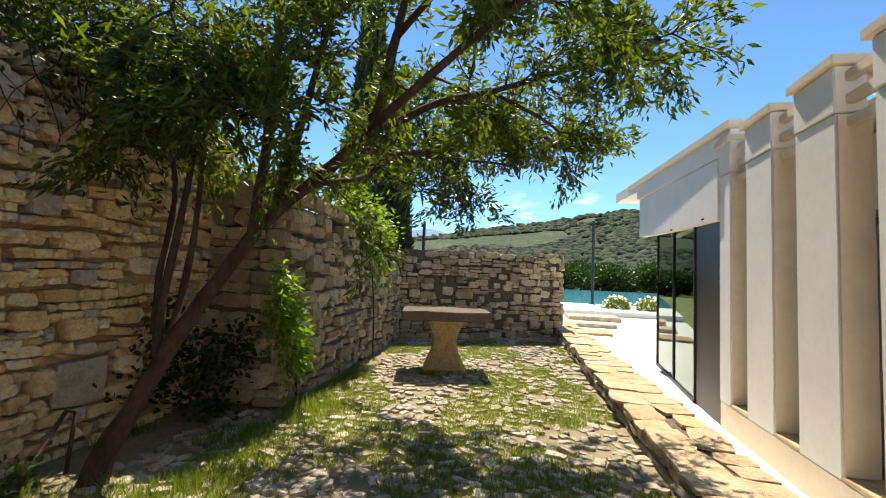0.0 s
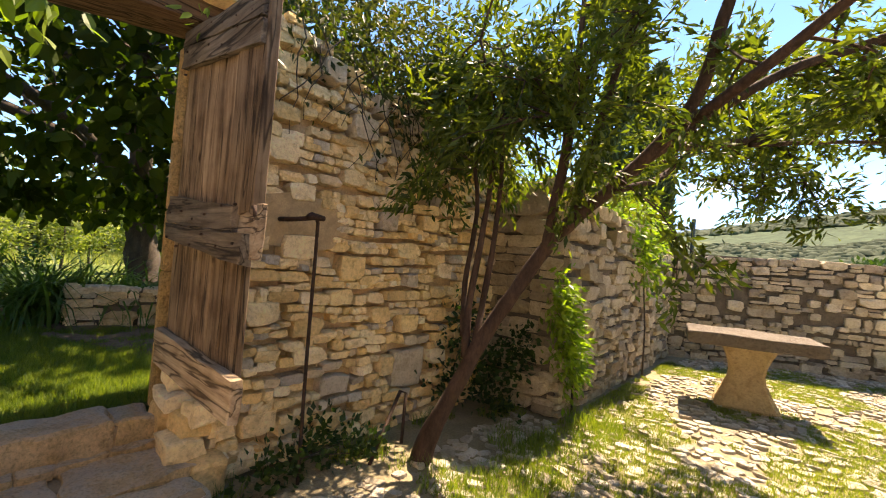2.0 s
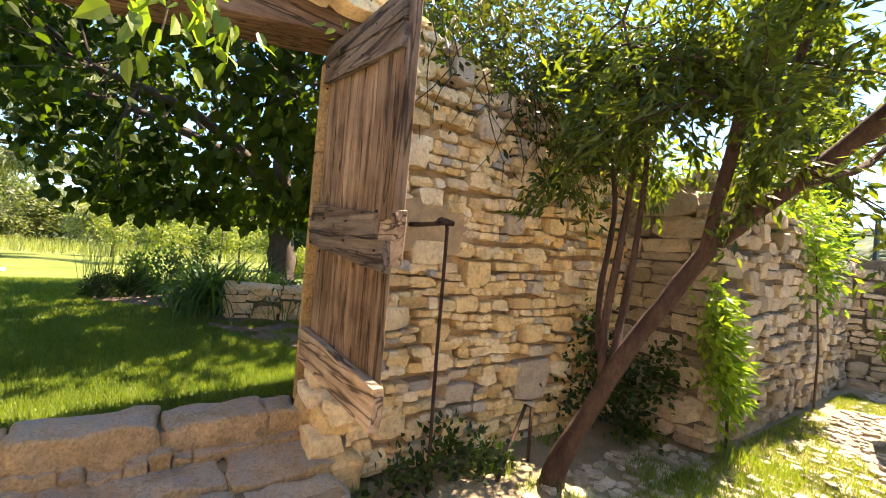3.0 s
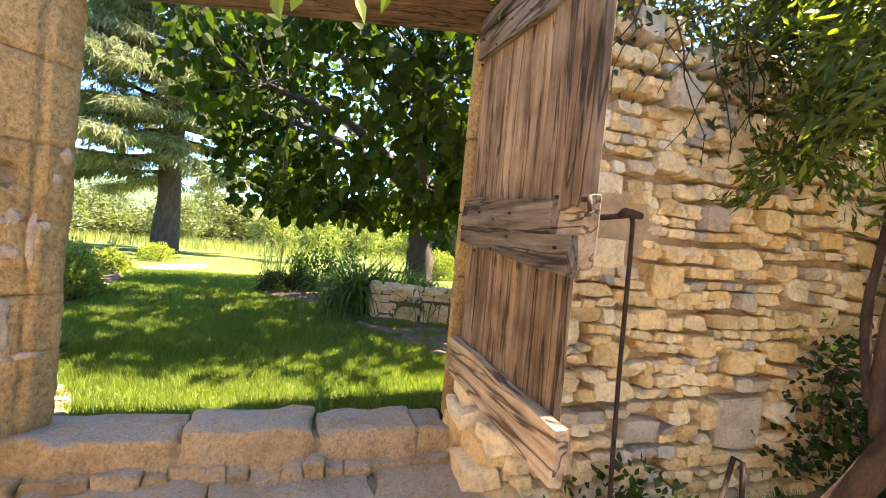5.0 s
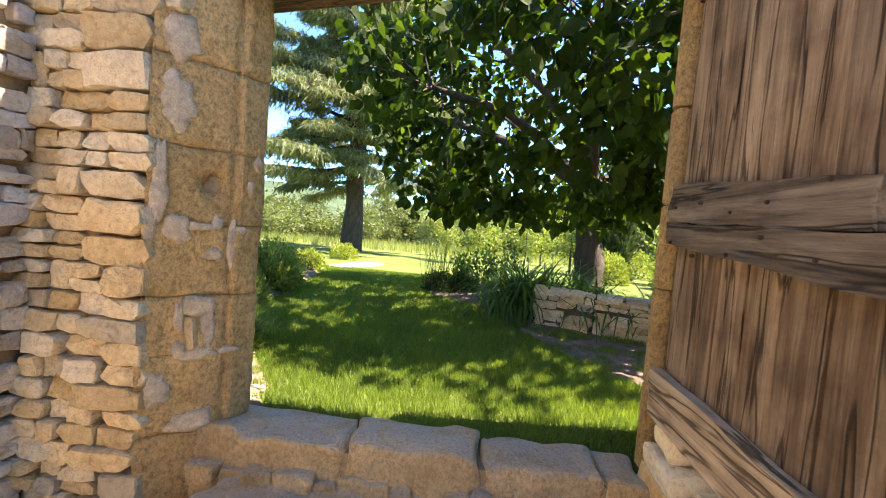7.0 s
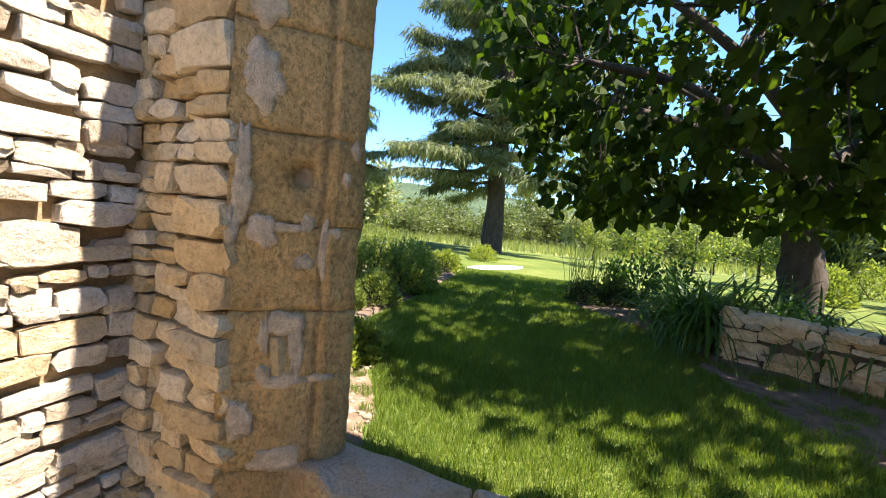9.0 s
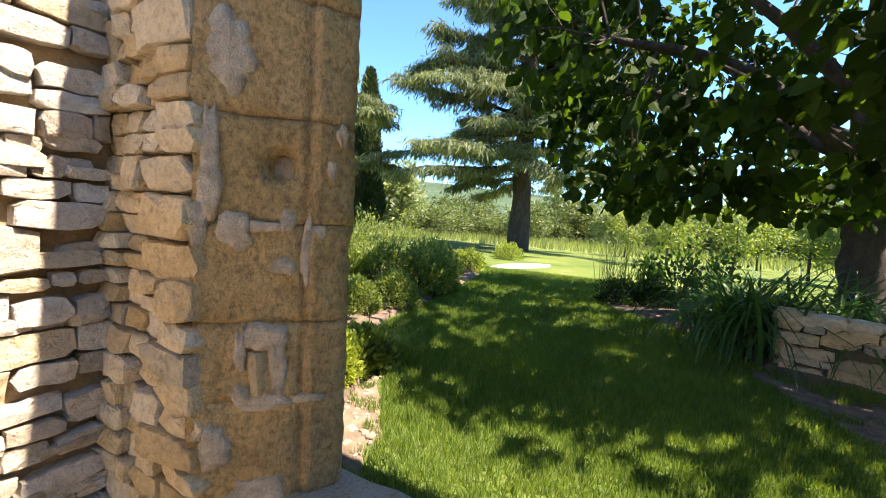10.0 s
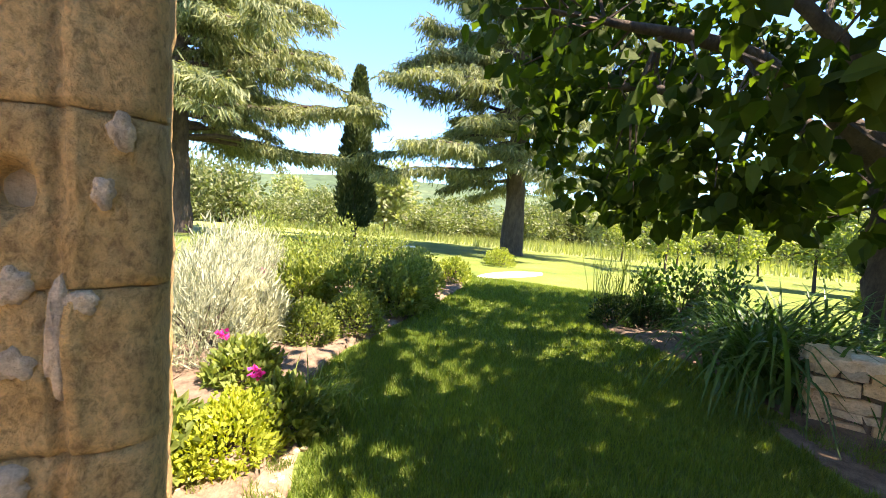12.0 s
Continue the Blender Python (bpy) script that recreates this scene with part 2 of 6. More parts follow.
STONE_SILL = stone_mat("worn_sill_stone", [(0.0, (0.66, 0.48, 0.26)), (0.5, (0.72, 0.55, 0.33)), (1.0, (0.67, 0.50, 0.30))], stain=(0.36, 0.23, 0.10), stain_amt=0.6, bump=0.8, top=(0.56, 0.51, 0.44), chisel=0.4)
STONE_KERB = stone_mat("ochre_flagstone", [(0.0, (0.46, 0.36, 0.23)), (0.5, (0.56, 0.47, 0.33)), (0.8, (0.56, 0.42, 0.25)), (1.0, (0.50, 0.45, 0.37))], stain_amt=0.15)
STONE_COBBLE = stone_mat("cobble_limestone", [(0.0, (0.30, 0.27, 0.21)), (0.5, (0.43, 0.39, 0.32)), (1.0, (0.54, 0.50, 0.43))], stain_amt=0.3)
JOINT_GOLD = plain_mat("ochre_joint", (0.60, 0.43, 0.25), 0.95, 0.3, 9, 0.6)
MORTAR = plain_mat("lime_mortar", (0.34, 0.24, 0.135), 0.95, 0.35, 9, 0.6)
LIME = plain_mat("grey_lime_render", (0.60, 0.46, 0.31), 0.95, 0.38, 18, 1.0)
EARTH_JOINT = plain_mat("dark_earth_joint", (0.15, 0.12, 0.085), 0.95, 0.4, 9, 0.6)
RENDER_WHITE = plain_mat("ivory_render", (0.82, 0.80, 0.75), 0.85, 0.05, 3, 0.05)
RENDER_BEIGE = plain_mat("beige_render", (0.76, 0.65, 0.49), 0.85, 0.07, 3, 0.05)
TERRACE = plain_mat("pale_terrace", (0.80, 0.77, 0.70), 0.8, 0.06, 2, 0.05)
DARK_METAL = plain_mat("bronze_metal", (0.035, 0.03, 0.026), 0.45, 0.2, 5, 0.0, 0.3)
RUST = plain_mat("rusty_iron", (0.085, 0.045, 0.028), 0.8, 0.5, 22, 0.6, 0.35, col2=(0.03, 0.02, 0.016))
GREEN_METAL = plain_mat("dark_green_metal", (0.03, 0.045, 0.04), 0.5, 0.2, 5, 0.0, 0.2)
DOOR_WOOD = wood_mat("weathered_oak", (0.155, 0.104, 0.064), (0.37, 0.27, 0.18))
BATTEN_WOOD = wood_mat("grey_oak", (0.10, 0.08, 0.06), (0.26, 0.215, 0.17), "X")
KICK_WOOD = wood_mat("worn_pale_oak", (0.28, 0.20, 0.13), (0.52, 0.41, 0.29), "X")
BEAM_WOOD = wood_mat("reddish_beam", (0.14, 0.085, 0.055), (0.29, 0.195, 0.125), "Y")
BARK = plain_mat("red_brown_bark", (0.085, 0.052, 0.036), 0.95, 0.5, 9, 0.9, stretch=(1, 1, 0.35), spec=0.2)
BARK_GREY = plain_mat("grey_bark", (0.085, 0.066, 0.05), 0.95, 0.45, 8, 0.9, stretch=(1, 1, 0.4), spec=0.2)
LEAF_ALMOND = leaf_mat("almond_leaf", (0.029, 0.052, 0.010), (0.100, 0.130, 0.021), 0.42, (1.1, 1.08, 0.35))
LEAF_CREST = leaf_mat("crest_leaf", (0.022, 0.032, 0.008), (0.062, 0.075, 0.017), 0.3, (1.1, 1.05, 0.35), 0.6)
LEAF_FIG = leaf_mat("mulberry_leaf", (0.013, 0.026, 0.005), (0.044, 0.070, 0.012), 0.38, (1.05, 1.15, 0.3), 0.7, 0.12)
LEAF_WISTERIA = leaf_mat("wisteria_leaf", (0.075, 0.13, 0.02), (0.18, 0.24, 0.035), 0.42)
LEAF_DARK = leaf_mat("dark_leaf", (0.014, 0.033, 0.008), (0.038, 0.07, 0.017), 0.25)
LEAF_BUSH = leaf_mat("bush_leaf", (0.075, 0.112, 0.027), (0.185, 0.22, 0.068), 0.4, (1.1, 1.08, 0.4))
LEAF_YELLOW = leaf_mat("golden_leaf", (0.17, 0.22, 0.03), (0.36, 0.38, 0.06), 0.4, (1.0, 1.0, 0.3))
LEAF_LIME = leaf_mat("lime_green_leaf", (0.11, 0.15, 0.028), (0.23, 0.27, 0.055), 0.4, (1.0, 1.0, 0.3))
LEAF_SILVER = leaf_mat("silver_leaf", (0.20, 0.22, 0.16), (0.40, 0.41, 0.32), 0.25, (1, 1, 0.8), 0.7)
LEAF_CEDAR = leaf_mat("cedar_needle", (0.07, 0.096, 0.05), (0.185, 0.205, 0.10), 0.33, (1, 1, 0.5), 0.6)
LEAF_CYPRESS = leaf_mat("cypress_needle", (0.025, 0.045, 0.018), (0.06, 0.085, 0.03), 0.15, (1, 1, 0.5), 0.6)
LEAF_STRAP = leaf_mat("strap_leaf", (0.03, 0.075, 0.015), (0.07, 0.13, 0.03), 0.25)
PETAL = leaf_mat("magenta_petal", (0.55, 0.03, 0.28), (0.75, 0.08, 0.42), 0.3, (1, 0.6, 0.8), 0.6)
PETAL_WHITE = leaf_mat("white_petal", (0.7, 0.7, 0.66), (0.85, 0.85, 0.8), 0.25, (1, 1, 1), 0.6)
GRASS = leaf_mat("lawn_blade", (0.056, 0.105, 0.020), (0.155, 0.208, 0.044), 0.4, (1.1, 1.05, 0.35))
GRASS_DRY = leaf_mat("weed_blade", (0.075, 0.115, 0.022), (0.21, 0.235, 0.065), 0.4, (1.0, 1.05, 0.35))
MEADOW = leaf_mat("meadow_blade", (0.12, 0.15, 0.058), (0.23, 0.25, 0.115), 0.4, (1.0, 1.05, 0.4))
SOIL = plain_mat("mulch_soil", (0.17, 0.117, 0.077), 0.95, 0.5, 12, 0.8)
GRAVEL = plain_mat("sandy_gravel", (0.21, 0.145, 0.095), 0.95, 0.4, 14, 0.6)
CURTAIN = plain_mat("linen_curtain", (0.62, 0.60, 0.55), 0.9, 0.08, 20, 0.1)
# the rooms' shade is put into this darker wall colour
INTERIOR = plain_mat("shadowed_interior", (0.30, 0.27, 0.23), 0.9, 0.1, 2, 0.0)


def glass_mat():
    m, n, l, p = shader("window_glass")
    gl = n.new("ShaderNodeBsdfGlossy")
    gl.inputs["Color"].default_value, gl.inputs["Roughness"].default_value = (0.85, 0.97, 0.95, 1), 0.01
    tr = n.new("ShaderNodeBsdfTransparent")
    tr.inputs[0].default_value = (0.50, 0.62, 0.60, 1)
    fz = n.new("ShaderNodeFresnel")
    fz.inputs["IOR"].default_value = 2.4
    mx = n.new("ShaderNodeMixShader")
    l.new(fz.outputs[0], mx.inputs[0])
    l.new(tr.outputs[0], mx.inputs[1])
    l.new(gl.outputs[0], mx.inputs[2])
    l.new(mx.outputs[0], n["Material Output"].inputs[0])
    return m


GLASS = glass_mat()


def water_mat():
    m, n, l, p = shader("pool_water")
    p.inputs["Base Color"].default_value = (0.06, 0.36, 0.48, 1)
    p.inputs["Roughness"].default_value = 0.08
    w = noise_node(n, l, 5, 3, kind="World")
    bumped(n, l, p, w.outputs["Fac"], 0.15, 0.02)
    return m


WATER = water_mat()


def ground_mat(name, a, b, c, s=3.0, fine=90.0, bump=0.5):
    m, n, l, p = shader(name)
    big = noise_node(n, l, s, 5, 0.65, kind="World")
    fi = noise_node(n, l, fine, 5, 0.75, kind="World")
    r = ramp(n, [(0.3, a), (0.55, b), (0.75, c)])
    l.new(big.outputs["Fac"], r.inputs[0])
    g = ramp(n, [(0.3, (0.55, 0.55, 0.5)), (0.7, (1.3, 1.3, 1.2))])
    l.new(fi.outputs["Fac"], g.inputs[0])
    col = mixrgb(n, l, r.outputs[0], g.outputs[0], 0.9, "MULTIPLY")
    l.new(col, p.inputs["Base Color"])
    p.inputs["Roughness"].default_value = 0.95
    p.inputs["Specular IOR Level"].default_value = 0.15
    bumped(n, l, p, fi.outputs["Fac"], bump, 0.03)
    return m


LAWN = ground_mat("mown_lawn", (0.075, 0.115, 0.024), (0.125, 0.160, 0.036), (0.19, 0.21, 0.06), 0.8)
FIELD = ground_mat("wild_meadow", (0.135, 0.16, 0.052), (0.20, 0.22, 0.078), (0.28, 0.285, 0.12), 0.3, 8)
COURT = ground_mat("trodden_earth", (0.20, 0.165, 0.105), (0.30, 0.25, 0.17), (0.17, 0.18, 0.07), 2.5, 60)
HILL = ground_mat("wooded_hill", (0.042, 0.068, 0.038), (0.06, 0.09, 0.05), (0.11, 0.13, 0.07), 0.02, 0.16, 1.0)
# distance haze is painted in as the ridge's blue base colour
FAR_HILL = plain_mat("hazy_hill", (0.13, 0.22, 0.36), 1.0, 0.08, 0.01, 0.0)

# ---------------------------------------------------------------- building helpers
rng = np.random.default_rng(7)
rnd = random.Random(11)


def mesh_from(name, verts, faces, mat, smooth=False):
    me = bpy.data.meshes.new(name)
    me.from_pydata(verts if isinstance(verts, list) else verts.tolist(), [], faces if isinstance(faces, list) else faces.tolist())
    me.materials.append(mat)
    if smooth:
        me.polygons.foreach_set("use_smooth", [True] * len(me.polygons))
    me.update()
    return me


def raw_part(name, verts, faces, mat, parent=None, label="", smooth=False, kind=""):
    ob = new(name, mesh_from(name, verts, faces, mat, smooth))
    ob.parent = parent
    return tagged(ob, label, kind=kind)


def part(name, bm, mat, parent=None, label="", smooth=False):
    me = bpy.data.meshes.new(name)
    bm.to_mesh(me)
    bm.free()
    me.materials.append(mat)
    if smooth:
        me.polygons.foreach_set("use_smooth", [True] * len(me.polygons))
    ob = new(name, me)
    ob.parent = parent
    return tagged(ob, label)


def thing(name, label, category, at=(0, 0, 0), group="", kind=""):
    ob = new(name)
    ob.location = at
    ob.empty_display_size = 0.1
    bpy.context.view_layer.update()
    return tagged(ob, label, category, group, kind)


def box_bm(x0, y0, z0, x1, y1, z1, bevel=0.0, seg=2, jitter=0.0, cuts=0, freq=6.0):
    bm = bmesh.new()
    bmesh.ops.create_cube(bm, size=1.0)
    for v in bm.verts:
        v.co = Vector((x0 + (v.co.x + 0.5) * (x1 - x0), y0 + (v.co.y + 0.5) * (y1 - y0), z0 + (v.co.z + 0.5) * (z1 - z0)))
    if bevel:
        bmesh.ops.bevel(bm, geom=bm.edges[:], offset=bevel, segments=seg, affect="EDGES", profile=0.6)
    if cuts:
        bmesh.ops.subdivide_edges(bm, edges=[e for e in bm.edges if e.calc_length() > 0.06], cuts=cuts, use_grid_fill=True)
    if jitter:
        for v in bm.verts:
            o = noise.noise_vector(v.co * freq + Vector((x0, y0, z0)))
            v.co += o * jitter
    return bm


def box(name, b, mat, parent=None, bevel=0.004, label="", **kw):
    return part(name, box_bm(*b, bevel=bevel, **kw), mat, parent, label)


def prism(name, poly, z0, z1, mat, parent=None, label="", bevel=0.0):
    """An upright prism over a plan polygon."""
    bm = bmesh.new()
    top = [bm.verts.new((x, y, z1)) for x, y in poly]
    bot = [bm.verts.new((x, y, z0)) for x, y in poly]
    bm.faces.new(top)
    bm.faces.new(bot[::-1])
    for i in range(len(poly)):
        j = (i + 1) % len(poly)
        bm.faces.new((top[j], top[i], bot[i], bot[j]))
    bmesh.ops.recalc_face_normals(bm, faces=bm.faces[:])
    if bevel:
        bmesh.ops.bevel(bm, geom=bm.edges[:], offset=bevel, segments=2, affect="EDGES")
    return part(name, bm, mat, parent, label)


def tube_arrays(pts, radii, sides=8, wob=0.0):
    """Vertices and faces of a tapered limb along pts."""
    pts = [Vector(p) for p in pts]
    vs, fs = [], []
    up = Vector((0.3, 0.2, 1)).normalized()
    for i, p in enumerate(pts):
        d = (pts[min(i + 1, len(pts) - 1)] - pts[max(i - 1, 0)]).normalized()
        a = d.cross(up if abs(d.dot(up)) < 0.95 else Vector((1, 0, 0))).normalized()
        b = d.cross(a)
        for k in range(sides):
            t = 2 * math.pi * k / sides
            r = radii[i] * (1 + wob * noise.noise(p * 5 + Vector((k * 1.7, 0, 0))))
            vs.append(p + a * r * math.cos(t) + b * r * math.sin(t))
    for i in range(len(pts) - 1):
        for k in range(sides):
            q = (k + 1) % sides
            fs.append((i * sides + k, i * sides + q, (i + 1) * sides + q, (i + 1) * sides + k))
    n0 = len(pts) - 1
    fs.append(tuple(range(sides))[::-1])
    fs.append(tuple(n0 * sides + k for k in range(sides)))
    return [tuple(v) for v in vs], fs


def smooth_line(ctrl, steps=6):
    """Catmull-Rom through control rows (x, y, z, radius)."""
    c = [np.array(p, float) for p in ctrl]
    c = [2 * c[0] - c[1]] + c + [2 * c[-1] - c[-2]]
    out = []
    for i in range(1, len(c) - 2):
        for s in range(steps):
            t = s / steps
            out.append(0.5 * (2 * c[i] + (c[i + 1] - c[i - 1]) * t + (2 * c[i - 1] - 5 * c[i] + 4 * c[i + 1] - c[i + 2]) * t * t + (3 * c[i] - c[i - 1] - 3 * c[i + 1] + c[i + 2]) * t ** 3))
    out.append(c[-2])
    return out


def limb(name, ctrl, mat, parent=None, sides=9, wob=0.25, label="", steps=6):
    line = smooth_line(ctrl, steps)
    v, f = tube_arrays([p[:3] for p in line], [max(0.002, p[3]) for p in line], sides, wob)
    return raw_part(name, v, f, mat, parent, label, smooth=True)


def leaf_arrays(pos, out, size, aspect=0.4, droop=0.2, spread=0.9, shape="rhomb", size_var=0.35, fold=0.25, gen=rng):
    """Leaves at pos (n x 3) growing along out (n x 3) with random turn. Returns verts, faces."""
    n = len(pos)
    d = out + gen.normal(0, spread, (n, 3))
    d[:, 2] -= droop
    d /= np.linalg.norm(d, axis=1, keepdims=True) + 1e-9
    r = gen.normal(0, 1, (n, 3))
    s = np.cross(d, r)
    s /= np.linalg.norm(s, axis=1, keepdims=True) + 1e-9
    up = np.cross(s, d)
    L = size * (1 + gen.uniform(-size_var, size_var, (n, 1)))
    W = L * aspect * 0.5
    if shape == "rhomb":
        tmpl = [(0, 0, 0), (0.45, 1, fold), (1, 0, 0), (0.45, -1, fold)]
        fc = [(0, 2, 1), (0, 3, 2)]
    elif shape == "ovate":
        tmpl = [(0, 0, 0), (0.12, 0.75, fold * 0.8), (0.5, 1, fold), (1.0, 0, -0.12), (0.5, -1, fold), (0.12, -0.75, fold * 0.8), (0.5, 0, 0.02)]
        fc = [(0, 6, 2, 1), (6, 3, 2), (0, 5, 4, 6), (6, 4, 3)]
    elif shape == "strip":
        tmpl = [(0, 0.5, 0), (0.5, 1, 0.1), (1, 0, -0.15), (0.5, -1, 0.1), (0, -0.5, 0)]
        fc = [(0, 1, 3, 4), (1, 2, 3)]
    k = len(tmpl)
    V = np.empty((n, k, 3))
    for i, (a, b, c) in enumerate(tmpl):
        V[:, i] = pos + d * L * a + s * W * b + up * W * c
    base = np.arange(n) * k
    faces = []
    for f in fc:
        faces += (base[:, None] + np.array(f)).tolist()
    return V.reshape(-1, 3), faces


def merge(*sets):
    vs, fs, o = [], [], 0
    for v, f in sets:
        vs.append(np.asarray(v, float).reshape(-1, 3))
        fs += [tuple(i + o for i in q) for q in f]
        o += len(vs[-1])
    return np.concatenate(vs), fs


def blade_arrays(pos, h, w, lean=0.35, gen=rng):
    """Grass blades: one bent triangle strip each."""
    n = len(pos)
    a = gen.uniform(0, 2 * math.pi, n)
    H = h * gen.uniform(0.55, 1.25, n)
    dx, dy = np.cos(a), np.sin(a)
    ln = gen.uniform(0, lean, n) * H
    b = gen.uniform(0, 2 * math.pi, n)
    V = np.empty((n, 3, 3))
    V[:, 0] = pos + np.stack([dx * w / 2, dy * w / 2, np.zeros(n)], 1)
    V[:, 1] = pos - np.stack([dx * w / 2, dy * w / 2, np.zeros(n)], 1)
    V[:, 2] = pos + np.stack([np.cos(b) * ln, np.sin(b) * ln, H], 1)
    return V.reshape(-1, 3), (np.arange(n)[:, None] * 3 + np.array([0, 1, 2])).tolist()


# ---- stones: irregular rounded blocks, unit 1 x 1, facing -y of their own frame
def stone_shape(aspect, seed, n=10):
    r = random.Random(seed)
    out = []
    w, h = aspect, 1.0
    per = 2 * (w + h)
    for k in range(n):
        s = (k + r.uniform(-0.28, 0.28)) / n * per
        if s < 0:
            s += per
        if s < w:
            p = (s - w / 2, -h / 2)
        elif s < w + h:
            p = (w / 2, s - w - h / 2)
        elif s < 2 * w + h:
            p = (w / 2 - (s - w - h), h / 2)
        else:
            p = (-w / 2, h / 2 - (s - 2 * w - h))
        p = (p[0] + r.uniform(-0.06, 0.06) * (1 if p[0] > 0 else -1), p[1] + r.uniform(-0.08, 0.06) * (1 if p[1] > 0 else -1))
        out.append(p)
    # pull in the corners, so that the outline is rounded
    out = [(x * (1 - 0.03 * min(1.2, abs(2 * x / w) * abs(2 * y / h)) ** 2), y * (1 - 0.06 * min(1.2, abs(2 * x / w) * abs(2 * y / h)) ** 2)) for x, y in out]
    v, f = [], []
    tx, ty = r.uniform(-0.14, 0.14), r.uniform(-0.16, 0.16)
    for x, y in out:
        v.append((x / w, 0.9, y))
    for x, y in out:
        v.append((x / w, 0.0 + r.uniform(-0.03, 0.06), y))
    ins = 0.034
    for x, y in out:
        xi = x - math.copysign(min(ins * r.uniform(0.7, 1.4), abs(x)), x)
        yi = y - math.copysign(min(ins * r.uniform(0.7, 1.4), abs(y)), y)
        v.append((xi / w, -0.07 + tx * x / w + ty * y + r.uniform(-0.05, 0.05), yi))
    v.append((r.uniform(-0.2, 0.2), -0.10 + r.uniform(-0.08, 0.06), r.uniform(-0.2, 0.2)))
    for ring in (0, n):
        for k in range(n):
            q = (k + 1) % n
            f.append((ring + k, ring + q, ring + n + q, ring + n + k))
    for k in range(n):
        f.append((2 * n + k, 2 * n + (k + 1) % n, 3 * n))
    return np.array(v), f


ASPECTS = (0.8, 1.25, 1.8, 2.6, 3.8)
STONES = [[stone_shape(a, 100 * i + j) for j in range(7)] for i, a in enumerate(ASPECTS)]
stone_cache = {}


def stone_mesh(i, j, mat):
    key = (i, j, mat.name)
    if key not in stone_cache:
        v, f = STONES[i][j]
        stone_cache[key] = mesh_from("stone", v, f, mat, smooth=False)
    return stone_cache[key]


def put_stones(parent, rows, mat, single=300, name="stone", label_rest=""):
    """rows: (priority, origin, u, n, w, h, depth). The first ones by priority become pieces of their own, the others one joined mesh."""
    rows = sorted(rows, key=lambda r: r[0])
    rest = []
    r = random.Random(len(rows))
    for k, (_, o, u, nn, up, w, h, dep) in enumerate(rows):
        i = min(range(len(ASPECTS)), key=lambda q: abs(math.log(ASPECTS[q] / max(0.2, w / h))))
        j = r.randrange(7)
        flip = r.choice((-1, 1))
        m = Matrix(((u.x * w * flip, -nn.x * dep, up.x * h, o.x), (u.y * w * flip, -nn.y * dep, up.y * h, o.y), (u.z * w * flip, -nn.z * dep, up.z * h, o.z), (0, 0, 0, 1)))
        if k < single:
            ob = new(name, stone_mesh(i, j, mat))
            ob.parent = parent
            ob.matrix_basis = m
        else:
            v, f = STONES[i][j]
            mm = np.array(m)
            rest.append((v @ mm[:3, :3].T + mm[:3, 3], f))
    if rest:
        v, f = merge(*rest)
        raw_part("stonework", v, f, mat, parent, label_rest, kind="stuff")


def big_stones(L, z0, z1, count, rs, size=((0.13, 0.27), (0.11, 0.19))):
    """Places (s, z, w, h) of large stones that interrupt the courses."""
    out = []
    for _ in range(count * 6):
        w, h = rs.uniform(*size[0]), rs.uniform(*size[1])
        q = (rs.uniform(0.2, L - 0.2), rs.uniform(z0 + 0.15, z1 - 0.2), w, h)
        if all(abs(q[0] - o[0]) > (w + o[2]) / 2 + 0.1 or abs(q[1] - o[1]) > (h + o[3]) / 2 + 0.06 for o in out):
            out.append(q)
        if len(out) == count:
            break
    return out


